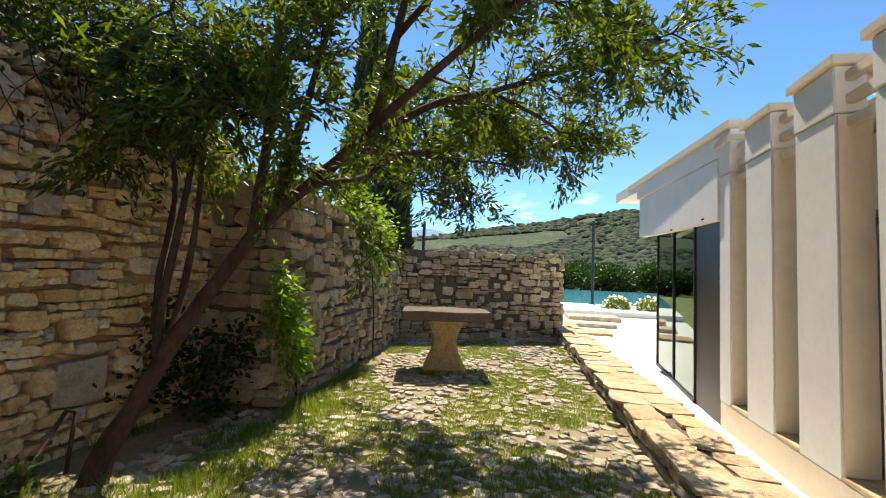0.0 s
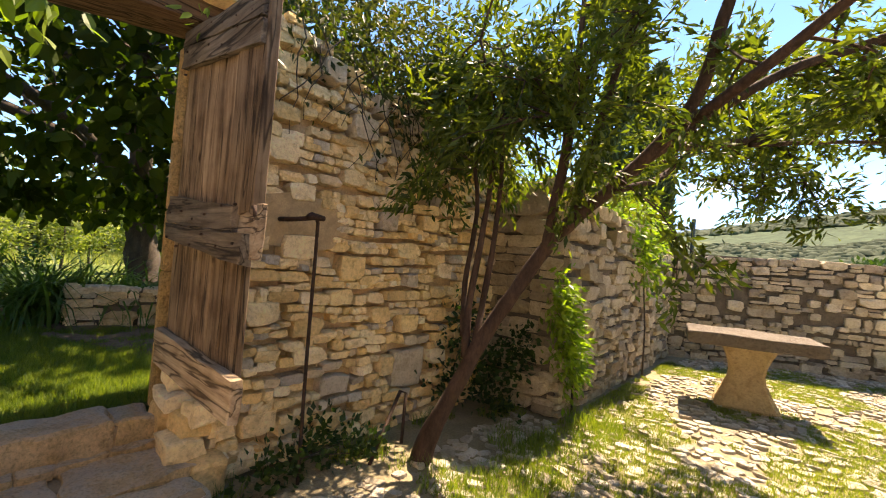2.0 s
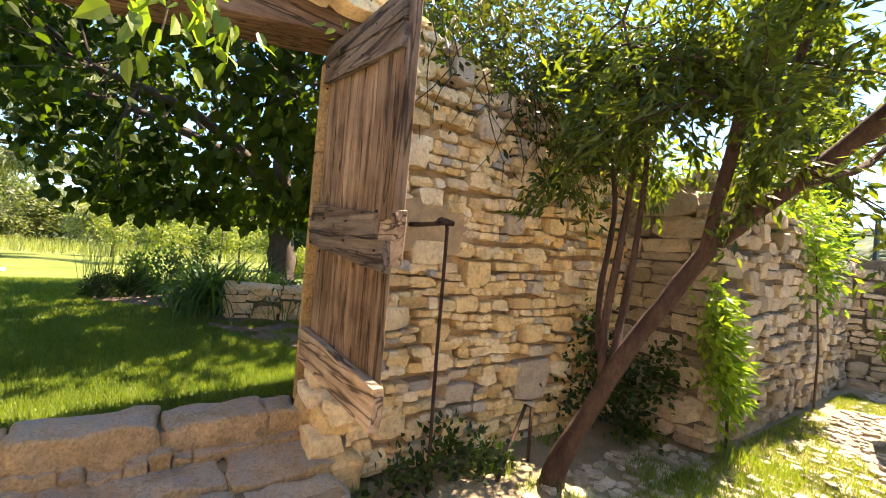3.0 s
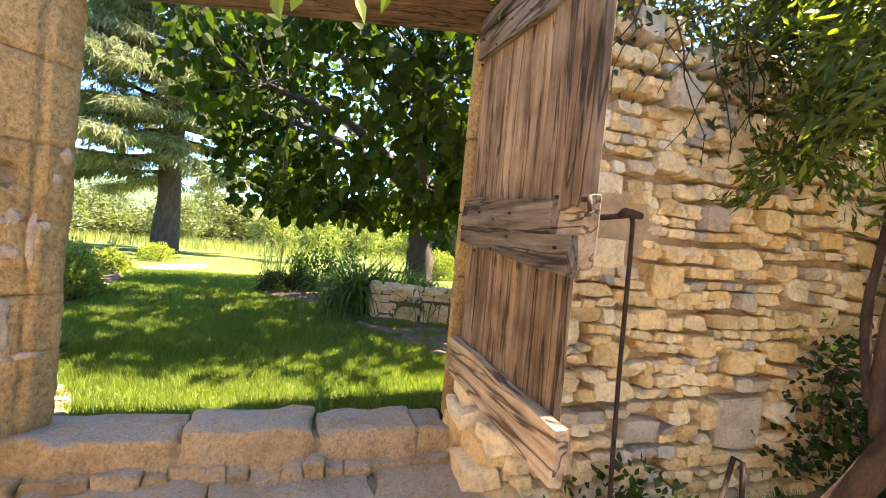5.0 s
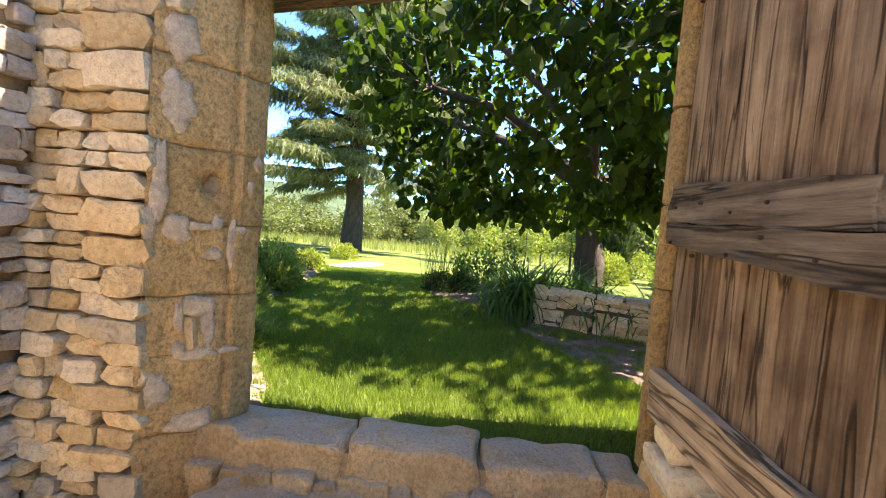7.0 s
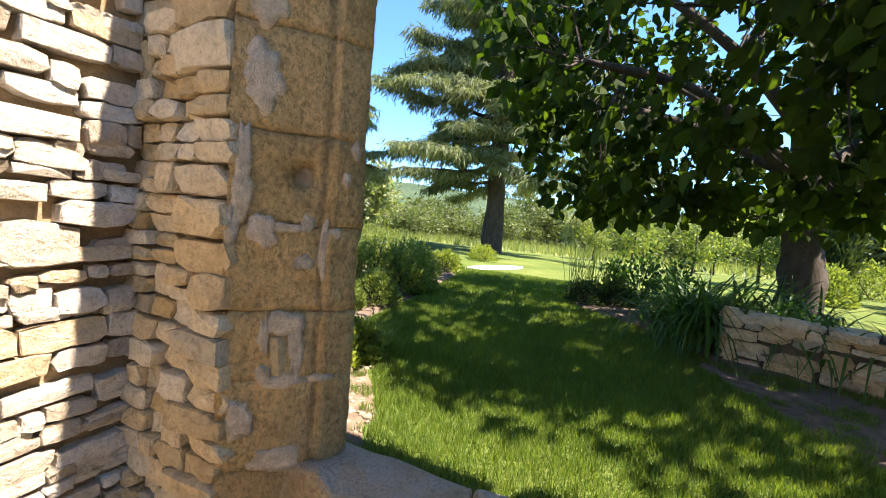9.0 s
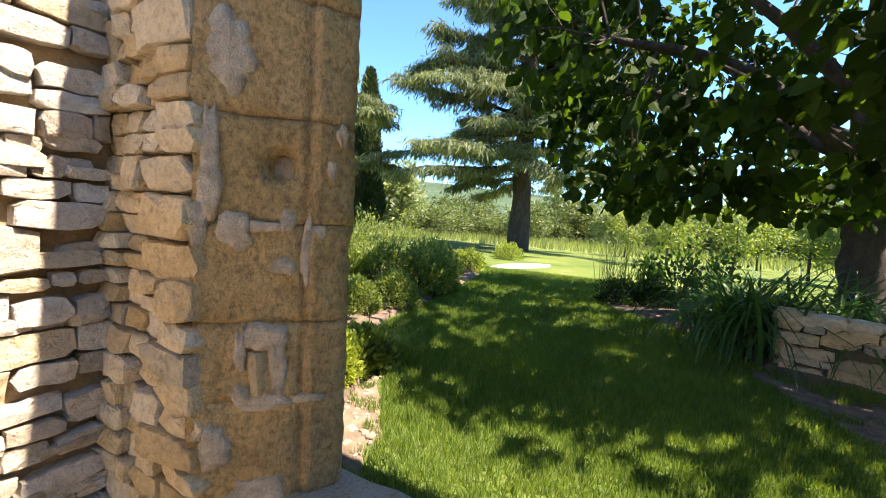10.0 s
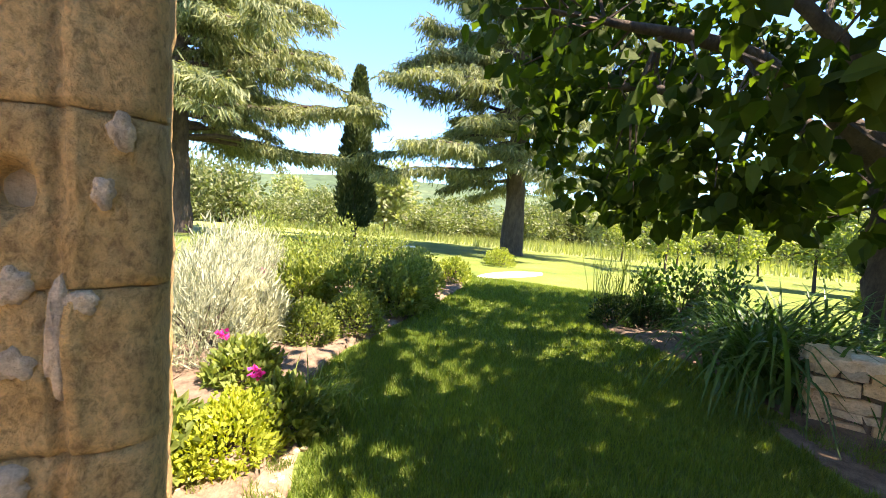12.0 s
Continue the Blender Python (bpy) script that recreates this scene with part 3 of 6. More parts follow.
def course_rows(a, b, n, z0, top, rs, lo=0.06, hi=0.15, near=None, skip=None, wide=(1.1, 4.2), slope=0.0, dep=0.14, gap=0.003, proud=0.02, bigs=0):
    """Coursed rubble on the face from a to b (plan points), outward normal n, from z0 up to top(s)."""
    A, B = Vector((*a, 0)), Vector((*b, 0))
    L = (B - A).length
    u = (B - A).normalized()
    nn = Vector((*n, 0)).normalized()
    rows = []
    z = z0
    zmax = max(top(s * L / 20) for s in range(21))
    up = Vector((0, 0, 1))
    large = [q for q in big_stones(L, z0, zmax, bigs, rs) if q[1] + q[3] / 2 < top(q[0]) and not (skip and skip(q[0], q[1]))] if bigs else []
    for s, zc, w, h in large:
        o = A + u * s + up * zc + nn * rs.uniform(0.0, proud + 0.012)
        rows.append(((o - Vector(near)).length if near else 0, o, (u + up * rs.uniform(-0.1, 0.1)).normalized(), nn, up, w, h, dep))
    while z < zmax:
        ch = rs.uniform(lo, hi)
        ph = rs.uniform(0, 6)
        s = -rs.uniform(0, 0.15)
        while s < L:
            w = ch * rs.uniform(*wide) * (0.6 if rs.random() < 0.3 else 1.0)
            w = max(0.07, min(w, 0.46))
            s0, s1 = max(0, s), min(L, s + w)
            s += w
            if s1 - s0 < 0.045:
                continue
            mid = (s0 + s1) / 2
            zz = z + 0.026 * math.sin(mid * 2.6 + ph) + 0.012 * math.sin(mid * 7.3 + ph * 2) + slope * mid
            if zz + ch * 0.6 > top(mid):
                continue
            pieces = [(zz, ch)]
            if ch > 0.105 and rs.random() < 0.33:
                k = rs.uniform(0.35, 0.65)
                pieces = [(zz, ch * k), (zz + ch * k, ch * (1 - k))]
            for pz, phh in pieces:
                if skip and skip(mid, pz + phh / 2):
                    continue
                if any(abs(mid - q[0]) < q[2] * 0.5 + (s1 - s0) * 0.15 and abs(pz + phh / 2 - q[1]) < q[3] * 0.5 + phh * 0.1 for q in large):
                    continue
                o = A + u * mid + up * (pz + phh / 2) + nn * rs.uniform(-0.012, proud)
                tilt = rs.uniform(-0.08, 0.08)
                uu = (u + up * tilt).normalized()
                pr = (o - Vector(near)).length if near else 0
                rows.append((pr, o, uu, nn, up, (s1 - s0) - gap, phh - gap, dep * rs.uniform(0.8, 1.1)))
        z += ch
    return rows


# ---------------------------------------------------------------- ground
def west_z(x, y):
    """Height of the garden beyond the gate."""
    return 0.38 - 0.03 * max(0.0, -x - 10) + (0.018 * (-x - 30) if x < -30 else 0.0)


def sheet(name, xs, ys, zf, mat, parent=None, smooth=True):
    v = [(x, y, zf(x, y)) for y in ys for x in xs]
    w = len(xs)
    f = [(j * w + i, j * w + i + 1, (j + 1) * w + i + 1, (j + 1) * w + i) for j in range(len(ys) - 1) for i in range(w - 1)]
    return raw_part(name, v, f, mat, parent, smooth=smooth)


xs = [-1500, -600, -200, -90, -60, -45, -38, -32, -28, -24, -20, -16, -13, -10, -8, -6, -3.30, -3.18, 0, 3, 12, 40, 120, 500, 1500]
ys = [-1500, -500, -120, -50, -25, -12, -6, -3, 0, 3, 6, 12, 25, 60, 150, 500, 1500]
ground = sheet("ground", xs, ys, lambda x, y: (west_z(x, y) - 0.03 if x < -3.25 else -0.17) - (0.0 if abs(y) < 70 and abs(x) < 70 else 3.0), FIELD, smooth=False)
tagged(ground, "pale green wild meadow running to the horizon", "ground", kind="structure")

lawn = sheet("lawn", [-24, -21, -18, -15, -12, -10, -8, -6, -4.5, -3.27], [-16, -10, -6, -3, -1, 0, 1, 3, 6, 12], lambda x, y: west_z(x, y), LAWN)
tagged(lawn, "close-mown green lawn striped with dappled tree shade", "lawn", kind="structure")

courtyard = raw_part("courtyard_floor", [(x, y, z) for z in (-0.15, 0.0) for x, y in ((-3.2, -1.9), (1.58, -1.9), (1.58, 11.2), (-3.2, 11.2))],
                     [(4, 5, 6, 7), (0, 3, 2, 1), (0, 1, 5, 4), (1, 2, 6, 5), (2, 3, 7, 6), (3, 0, 4, 7)], COURT)
tagged(courtyard, "sunlit courtyard floor of small limestone cobbles and weeds", "cobbled floor", kind="structure")

terrace = box("terrace", (1.9, -6, -0.17, 40, 19.0, -0.10), TERRACE, bevel=0.0)
tagged(terrace, "smooth pale cream terrace paving in full sun", "terrace", kind="structure")
pool_deck = box("pool_deck", (2.0, 19.0, -0.165, 40, 25.0, 0.12), TERRACE, bevel=0.01)
tagged(pool_deck, "raised pale stone deck beside the swimming pool", "pool deck", kind="structure")
pool = box("water", (2.0, 25.0, -0.165, 40, 62, 0.10), WATER, bevel=0.0)
tagged(pool, "turquoise infinity pool water", "pool", kind="structure")

# ---------------------------------------------------------------- walls of the courtyard
rs = random.Random(3)
EYE_MID = (-1.2, 0.2, 1.4)


def wall_core(name, poly, z0, z1, mat, label):
    w = prism(name, poly, z0, z1, mat)
    return tagged(w, label, "stone wall", kind="structure")


# the gate wall beside the open door leaf
gate_wall = wall_core("wall_gate", [(-2.76, 1.22), (-2.76, 4.4), (-3.6, 4.4), (-3.6, 1.36), (-3.2, 1.12), (-3.02, 1.22)], -0.1, 2.55, JOINT_GOLD, "golden rubble-stone wall with lime mortar, in warm shade")


def gate_top(s):
    return 2.98 - 0.13 * s + 0.05 * math.sin(s * 5) if s < 2.2 else 2.68 + 0.04 * math.sin(s * 7)


def render_patch(s, z):
    """Where the smooth ochre render still covers the stones."""
    return (s - 0.42) ** 2 / 0.36 ** 2 + (z - 1.66) ** 2 / 0.17 ** 2 < 1


big = (1.56, 0.49, 0.24)
GATE_ROWS = course_rows((-2.68, 1.22), (-2.68, 4.35), (1, 0), 0.0, gate_top, rs, 0.04, 0.098, EYE_MID,
                        skip=lambda s, z: render_patch(s, z) or (abs(s - big[0]) < 0.22 and abs(z - big[1]) < 0.2), gap=0.005, proud=0.03, bigs=60, wide=(0.9, 2.7))
GATE_ROWS.append((0, Vector((-2.665, 1.22 + big[0], big[1])), Vector((0, 1, 0.05)).normalized(), Vector((1, 0, 0)), Vector((0, 0, 1)), 0.38, 0.34, 0.12))
GATE_ROWS += course_rows((-3.05, 1.2), (-2.68, 1.2), (0, -1), 0.2, lambda s: 2.95, rs, 0.08, 0.16, EYE_MID)
# far upper core, set back under the ragged crest
prism("core", [(-2.80, 1.25), (-2.80, 4.3), (-3.55, 4.3), (-3.55, 1.4)], 2.55, 2.78, MORTAR, gate_wall)
patch_v = []
for k in range(28):
    a = 2 * math.pi * k / 28
    rr = 1 + 0.22 * noise.noise(Vector((math.cos(a) * 2, math.sin(a) * 2, 4)))
    patch_v.append((-2.672, 1.64 + 0.40 * rr * math.cos(a), 1.66 + 0.20 * rr * math.sin(a)))
patch_b = [(-2.76, y, z) for _, y, z in patch_v]
raw_part("render_patch", patch_v + patch_b, [tuple(range(28))] + [(i, i + 28, (i + 1) % 28 + 28, (i + 1) % 28) for i in range(28)], plain_mat("ochre_render", (0.50, 0.35, 0.19), 0.95, 0.25, 11, 0.7), gate_wall, "worn ochre render")

# right-hand jamb of the gate, dressed stones seen edge on behind the door
jamb_r = thing("gate_jamb", "warm dressed sandstone gate jamb behind the hinges", "door jamb", (-3.3, 1.0, 0.38), kind="structure")
zz = 0.0
for hgt in (0.42, 0.46, 0.40, 0.45, 0.62):
    prism("jamb_block", [(0.16, 0.03), (0.15, -0.012), (0.08, -0.015), (-0.02, 0.05), (-0.29, 0.22), (-0.29, 0.37), (0.1, 0.2)], zz + 0.004, zz + hgt - 0.004, STONE_DRESSED, jamb_r, bevel=0.008)
    zz += hgt

# the left-hand pier and jamb
pier = wall_core("wall_pier", [(-2.885, -1.9), (-2.885, -1.40), (-3.08, -1.14), (-3.24, -1.24), (-3.5, -1.62), (-3.55, -1.9)], -0.1, 3.3, MORTAR, "rubble-stone gate pier with squared golden quoins")
PIER_ROWS = []
pz = 0.0
while pz < 3.3:
    ch = rs.uniform(0.07, 0.17)
    lng = rs.random() < 0.5
    # quoin on the corner, then fill to the return wall
    PIER_ROWS.append((0, Vector((-2.81 + rs.uniform(-0.02, 0.01), -1.29 - (0.16 if lng else 0.1) + rs.uniform(-0.025, 0.015), pz + ch / 2)), Vector((0, 1, 0)), Vector((1, 0, 0)), Vector((0, 0, 1)), (0.31 if lng else 0.19), ch - 0.003, 0.16))
    y = -1.29 - (0.33 if lng else 0.21)
    while y > -1.88:
        w = rs.uniform(0.08, 0.2)
        if ch > 0.12 and rs.random() < 0.6:
            PIER_ROWS.append((0, Vector((-2.83 + rs.uniform(-0.04, 0.022), y - w / 2, pz + ch * 0.25)), Vector((0, 1, rs.uniform(-.05, .05))).normalized(), Vector((1, 0, 0)), Vector((0, 0, 1)), w - 0.003, ch * 0.5 - 0.003, 0.13))
            PIER_ROWS.append((0, Vector((-2.83 + rs.uniform(-0.04, 0.022), y - w / 2, pz + ch * 0.75)), Vector((0, 1, rs.uniform(-.05, .05))).normalized(), Vector((1, 0, 0)), Vector((0, 0, 1)), w - 0.003, ch * 0.5 - 0.003, 0.13))
        else:
            PIER_ROWS.append((0, Vector((-2.83 + rs.uniform(-0.04, 0.022), y - w / 2, pz + ch / 2)), Vector((0, 1, rs.uniform(-.05, .05))).normalized(), Vector((1, 0, 0)), Vector((0, 0, 1)), w - 0.003, ch - 0.003, 0.13))
        y -= w
    pz += ch

jamb_l = thing("gate_jamb", "weathered dressed sandstone gate jamb with a moulded edge and a round bolt hole", "door jamb", (-3.05, -1.12, 0.0), kind="structure")


def jamb_block(z0, z1, parent):
    """One moulded jamb stone: flat face with a bolt hole side, roll and quirk, then the rounded edge of the opening."""
    prof = [(0.235, -0.20), (-0.005, 0.035), (-0.02, 0.034), (-0.03, 0.042), (-0.028, 0.054), (-0.026, 0.068), (-0.04, 0.081), (-0.058, 0.084), (-0.066, 0.088),
            (-0.085, 0.098), (-0.12, 0.114), (-0.155, 0.12), (-0.19, 0.095), (-0.23, 0.02), (-0.48, -0.40), (-0.48, -0.55), (0.0, -0.30)]
    dense = []
    for (x0, y0), (x1, y1) in zip(prof, prof[1:] + prof[:1]):
        m = max(1, int(math.hypot(x1 - x0, y1 - y0) / 0.022)) if x0 > -0.2 and x1 > -0.2 else 1
        dense += [(x0 + (x1 - x0) * q / m, y0 + (y1 - y0) * q / m) for q in range(m)]
    prof = dense
    nz = int((z1 - z0) / 0.022)
    v, f = [], []
    for k in range(nz + 1):
        z = z0 + 0.002 + (z1 - z0 - 0.004) * k / nz
        edge = 0.007 if k in (0, nz) else 0.0
        for x, y in prof:
            q = Vector((x * 4, y * 4 + 7, z * 3.2))
            o = noise.noise_vector(q) * 0.016 + noise.noise_vector(q * 5) * 0.007 + noise.noise_vector(q * 14) * 0.003
            d = math.hypot((x - 0.045) * 1.4, (z - 1.58) * 0.9) / 0.043
            cup = 0.085 * math.exp(-d ** 4) + 0.008 * math.exp(-(d / 2.1) ** 2) if x > -0.03 and y > -0.21 else 0.0
            v.append((x + o.x - (edge + cup) * 0.7, y + o.y - (edge + cup) * 0.7, z + o.z * 0.4))
    n = len(prof)
    for k in range(nz):
        for i in range(n):
            j = (i + 1) % n
            f.append((k * n + i, k * n + j, (k + 1) * n + j, (k + 1) * n + i))
    f.append(tuple(range(n))[::-1])
    f.append(tuple(nz * n + i for i in range(n)))
    return raw_part("jamb_block", v, f, STONE_DRESSED, parent, smooth=True)


for z0, z1 in ((0.05, 0.40), (0.40, 0.776), (0.776, 1.05), (1.05, 1.39), (1.39, 1.735), (1.735, 2.12), (2.12, 2.60)):
    jamb_block(z0, z1, jamb_l)


def daub(parent, sc, cz, rs_, rz, seed, name="mortar_patch", mat=LIME):
    """An uneven smear of lime on the jamb's splayed face; sc runs from the moulding towards the quoins."""
    v, f = [], []
    n = 30
    fx, fy, nx, ny = 0.714, -0.70, 0.70, 0.714

    def spot(sa, z, off):
        return (-0.02 + fx * sa + nx * off, 0.05 + fy * sa + ny * off, z)

    for ring, (k0, off) in enumerate(((1.0, -0.012), (0.95, 0.008), (0.55, 0.013))):
        for k in range(n):
            a = 2 * math.pi * k / n
            q = Vector((math.cos(a) * 1.6 + seed, math.sin(a) * 1.6, seed * 3.1))
            rr = k0 * (1 + 0.40 * noise.noise(q) + 0.22 * noise.noise(q * 3.3))
            v.append(spot(sc + rs_ * rr * math.cos(a), cz + rz * rr * math.sin(a), off + 0.007 * noise.noise(Vector((k, ring, seed)))))
    v.append(spot(sc, cz, 0.012))
    for ring in (0, n):
        for k in range(n):
            q = (k + 1) % n
            f.append((ring + k, ring + q, ring + n + q, ring + n + k))
    for k in range(n):
        f.append((2 * n + k, 2 * n + (k + 1) % n, 3 * n))
    return raw_part(name, v, f, mat, parent, smooth=True)


for sd, (sc, cz, r0, rz) in enumerate(((0.25, 1.92, 0.08, 0.13), (0.305, 1.64, 0.032, 0.12), (0.305, 1.50, 0.036, 0.11), (0.335, 1.37, 0.03, 0.08), (0.22, 1.355, 0.055, 0.065), (0.14, 1.375, 0.06, 0.02),
                                      (0.067, 1.395, 0.028, 0.035), (0.0, 1.29, 0.022, 0.11), (-0.035, 1.365, 0.03, 0.025), (0.075, 1.245, 0.042, 0.034), (0.13, 1.0, 0.09, 0.045), (0.085, 0.89, 0.03, 0.12), (0.2, 0.8, 0.03, 0.045),
                                      (0.13, 0.77, 0.09, 0.03), (0.205, 0.95, 0.022, 0.07), (-0.01, 0.776, 0.055, 0.018), (-0.10, 1.70, 0.02, 0.04), (-0.07, 1.58, 0.018, 0.03), (0.13, 0.45, 0.1, 0.06), (0.28, 0.62, 0.05, 0.1),
                                      (0.24, 2.2, 0.08, 0.1))):
    daub(jamb_l, sc, cz, r0, rz, sd * 1.7 + 0.4)
for cy, cz, w, h in ((0.155, 0.875, 0.1, 0.16), (0.25, 2.36, 0.16, 0.12)):
    part("infill_stone", box_bm(-0.03 + 0.714 * cy - w / 2, 0.03 - 0.70 * cy - 0.03, cz - h / 2, -0.03 + 0.714 * cy + w / 2 - 0.02, 0.03 - 0.70 * cy + 0.045, cz + h / 2, 0.02, 2, 0.012, 1), STONE_PALE, jamb_l)

# the return wall, in the sun
return_wall = wall_core("wall_return", [(-2.89, -1.93), (3.5, -1.93), (3.5, -2.4), (-3.55, -2.4), (-3.55, -1.9)], -0.1, 3.2, MORTAR, "sunlit pale rubble-stone wall meeting the gate pier")
RETURN_ROWS = course_rows((1.2, -1.88), (-2.84, -1.88), (0, 1), 0.0, lambda s: 3.25, rs, 0.045, 0.115, (-2.6, -1.9, 1.4), wide=(1.4, 4.0), gap=0.004, proud=0.012, dep=0.1, bigs=26)

# sill, step and splayed stones below the door
sill = thing("gate_sill", "worn golden stone gate sill of three long blocks", "door sill", (-3.2, 0.0, 0.2), kind="structure")
for y0, y1, dz in ((-1.25, -0.42, 0.0), (-0.41, 0.215, 0.012), (0.225, 0.78, -0.008), (0.785, 0.99, -0.03)):
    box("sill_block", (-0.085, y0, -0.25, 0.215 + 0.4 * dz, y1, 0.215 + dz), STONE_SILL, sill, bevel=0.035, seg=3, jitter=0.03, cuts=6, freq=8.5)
box("mortar_bed", (-0.07, -1.2, -0.2, 0.19, 0.97, 0.165), MORTAR, sill)
rf = random.Random(12)
y = -1.15
while y < 0.92:
    w = rf.uniform(0.09, 0.26)
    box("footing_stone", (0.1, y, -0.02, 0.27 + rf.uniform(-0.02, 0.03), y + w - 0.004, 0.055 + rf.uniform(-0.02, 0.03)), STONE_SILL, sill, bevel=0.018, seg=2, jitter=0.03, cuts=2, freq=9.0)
    y += w
step = thing("stone_step", "broad uneven stone slabs forming a step below the gate", "stone step", (-2.6, 0.1, 0.0), kind="structure")
for x0, y0, x1, y1, h in ((-0.46, -1.1, -0.02, -0.35, 0.215), (-0.46, -0.33, -0.05, 0.42, 0.2), (-0.46, 0.44, 0.02, 1.0, 0.21), (-0.0, -1.0, 0.42, -0.2, 0.185), (-0.02, -0.18, 0.40, 0.45, 0.19), (0.03, 0.47, 0.33, 0.98, 0.18)):
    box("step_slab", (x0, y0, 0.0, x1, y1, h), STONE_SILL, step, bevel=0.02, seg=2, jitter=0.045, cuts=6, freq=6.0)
box("mortar_bed", (-0.44, -1.05, 0.0, 0.3, 0.96, 0.165), MORTAR, step)
splay = thing("splay_stones", "broken golden stones stacked under the door leaf", "rubble", (-2.9, 1.1, 0.2), kind="structure")
for x, y, z, sx, sy, sz in ((-0.1, -0.02, 0.24, 0.3, 0.2, 0.1), (0.05, 0.02, 0.12, 0.3, 0.2, 0.13), (0.12, -0.04, 0.0, 0.24, 0.22, 0.14), (-0.12, -0.03, 0.0, 0.24, 0.2, 0.26), (0.25, 0.06, -0.18, 0.2, 0.2, 0.2), (0.2, 0.05, 0.2, 0.2, 0.2, 0.14), (-0.14, 0.0, 0.34, 0.22, 0.16, 0.1)):
    box("stone", (x - sx / 2, y - sy / 2, z, x + sx / 2, y + sy / 2, z + sz - 0.008), STONE_GOLD, splay, bevel=0.025, seg=2, jitter=0.03, cuts=1, freq=7)

# timber lintel
lintel = thing("gate_lintel", "old reddish timber beam lintel over the gate", "lintel", (-3.15, 0.0, 2.7), kind="structure")
for k, (x0, x1, z0) in enumerate(((-0.28, -0.06, 0.05), (-0.05, 0.22, 0.0))):
    bm = box_bm(x0, -1.45, z0, x1, 1.5, 0.27, bevel=0.03, seg=2, jitter=0.02, cuts=3, freq=3.0)
    for v in bm.verts:
        v.co.z += 0.145 * v.co.y - 0.02
    part("beam", bm, BEAM_WOOD, lintel)
over = wall_core("wall_over_gate", [(-2.86, -1.28), (-2.80, 1.25), (-3.55, 1.25), (-3.55, -1.28)], 2.98, 3.3, MORTAR, "rubble stonework above the gate lintel")
OVER_ROWS = course_rows((-2.82, -1.28), (-2.76, 1.25), (1, 0), 2.95, lambda s: 3.4, rs, 0.07, 0.15, EYE_MID)

# the old wall along the courtyard, ending in squared stones
side_wall = wall_core("wall_side", [(-2.66, 4.02), (-1.84, 4.02), (-1.92, 8.9), (-2.9, 8.9), (-2.9, 3.98)], -0.1, 1.75, EARTH_JOINT, "grey weathered dry-stone wall with plants on top")


def side_top(s):
    return 2.26 - 0.02 * s + 0.07 * math.sin(s * 3.1) - (0.28 if s > 3.3 else 0)


SIDE_ROWS = course_rows((-1.81, 4.0), (-1.9, 8.75), (1, 0), 0.0, side_top, rs, 0.07, 0.19, (-1.8, 4, 1), wide=(0.9, 2.8), proud=0.05, gap=0.010, bigs=30)
SIDE_ROWS += course_rows((-2.66, 4.0), (-1.83, 4.0), (0, -1), 0.0, lambda s: 2.34, rs, 0.10, 0.24, (-1.8, 4, 1), wide=(1.2, 3.0), proud=0.03, gap=0.003)
prism("core", [(-2.6, 4.1), (-2.0, 4.1), (-2.05, 7.4), (-2.8, 7.4)], 1.75, 2.1, EARTH_JOINT, side_wall)

# the wall at the end of the courtyard
P_L, P_R = Vector((-2.0, 8.78, 0)), Vector((1.72, 10.5, 0))
du = (P_R - P_L).normalized()
dn = Vector((du.y, -du.x, 0))
back = dn * -0.45
end_wall = wall_core("wall_end", [tuple((P_L - dn * 0.04)[:2]), tuple((P_R - dn * 0.04 - du * 0.05)[:2]), tuple((P_R + back - du * 0.05)[:2]), tuple((P_L + back)[:2])], -0.12, 1.93, EARTH_JOINT, "pale coursed dry-stone wall closing the courtyard")
END_ROWS = course_rows(P_L[:2], P_R[:2], dn[:2], -0.06, lambda s: 1.84 + 0.045 * s, rs, 0.075, 0.20, (1.7, 10.5, 1.9), wide=(1.0, 2.6), proud=0.03, gap=0.013, bigs=34)
END_ROWS += course_rows(P_R[:2], (P_R + back)[:2], du[:2], -0.06, lambda s: 2.0, rs, 0.09, 0.2, (1.7, 10.5, 1.9), gap=0.003)

# kerb of flat ochre stones between courtyard and terrace
kerb = thing("stone_kerb", "low kerb wall topped with irregular ochre flagstones", "kerb", (1.85, 0, 0), kind="structure")


def kerb_z(y):
    return 0.2 + 0.012 * max(0.0, y - 3)


bm = bmesh.new()
prof = [(-0.26, -0.12), (-0.26, 0.13), (0.24, 0.13), (0.24, -0.12)]
ends = []
for y in (-1.85, 11.6):
    ends.append([bm.verts.new((x, y, z + (kerb_z(y) - 0.2 if z > 0 else 0))) for x, z in prof])
for i in range(4):
    j = (i + 1) % 4
    bm.faces.new((ends[0][i], ends[1][i], ends[1][j], ends[0][j]))
bm.faces.new(ends[0][::-1])
bm.faces.new(ends[1])
bmesh.ops.recalc_face_normals(bm, faces=bm.faces[:])
part("core", bm, EARTH_JOINT, kerb)

# ---------------------------------------------------------------- the modern house
house = thing("house", "low modern ivory house with slender columns and sliding glass", "house", (2.665, 5.0, -0.1))
HO = Vector((2.75, 5.0, -0.1))


def hx(y):
    """Front line of the column wall."""
    return 2.66 + 0.07 * (y - 3.3)


def hbox(name, x0, y0, z0, x1, y1, z1, mat, parent=house, bevel=0.006, label=""):
    return part(name, box_bm(x0 - HO.x, y0 - HO.y, z0 - HO.z, x1 - HO.x, y1 - HO.y, z1 - HO.z, bevel), mat, parent, label)


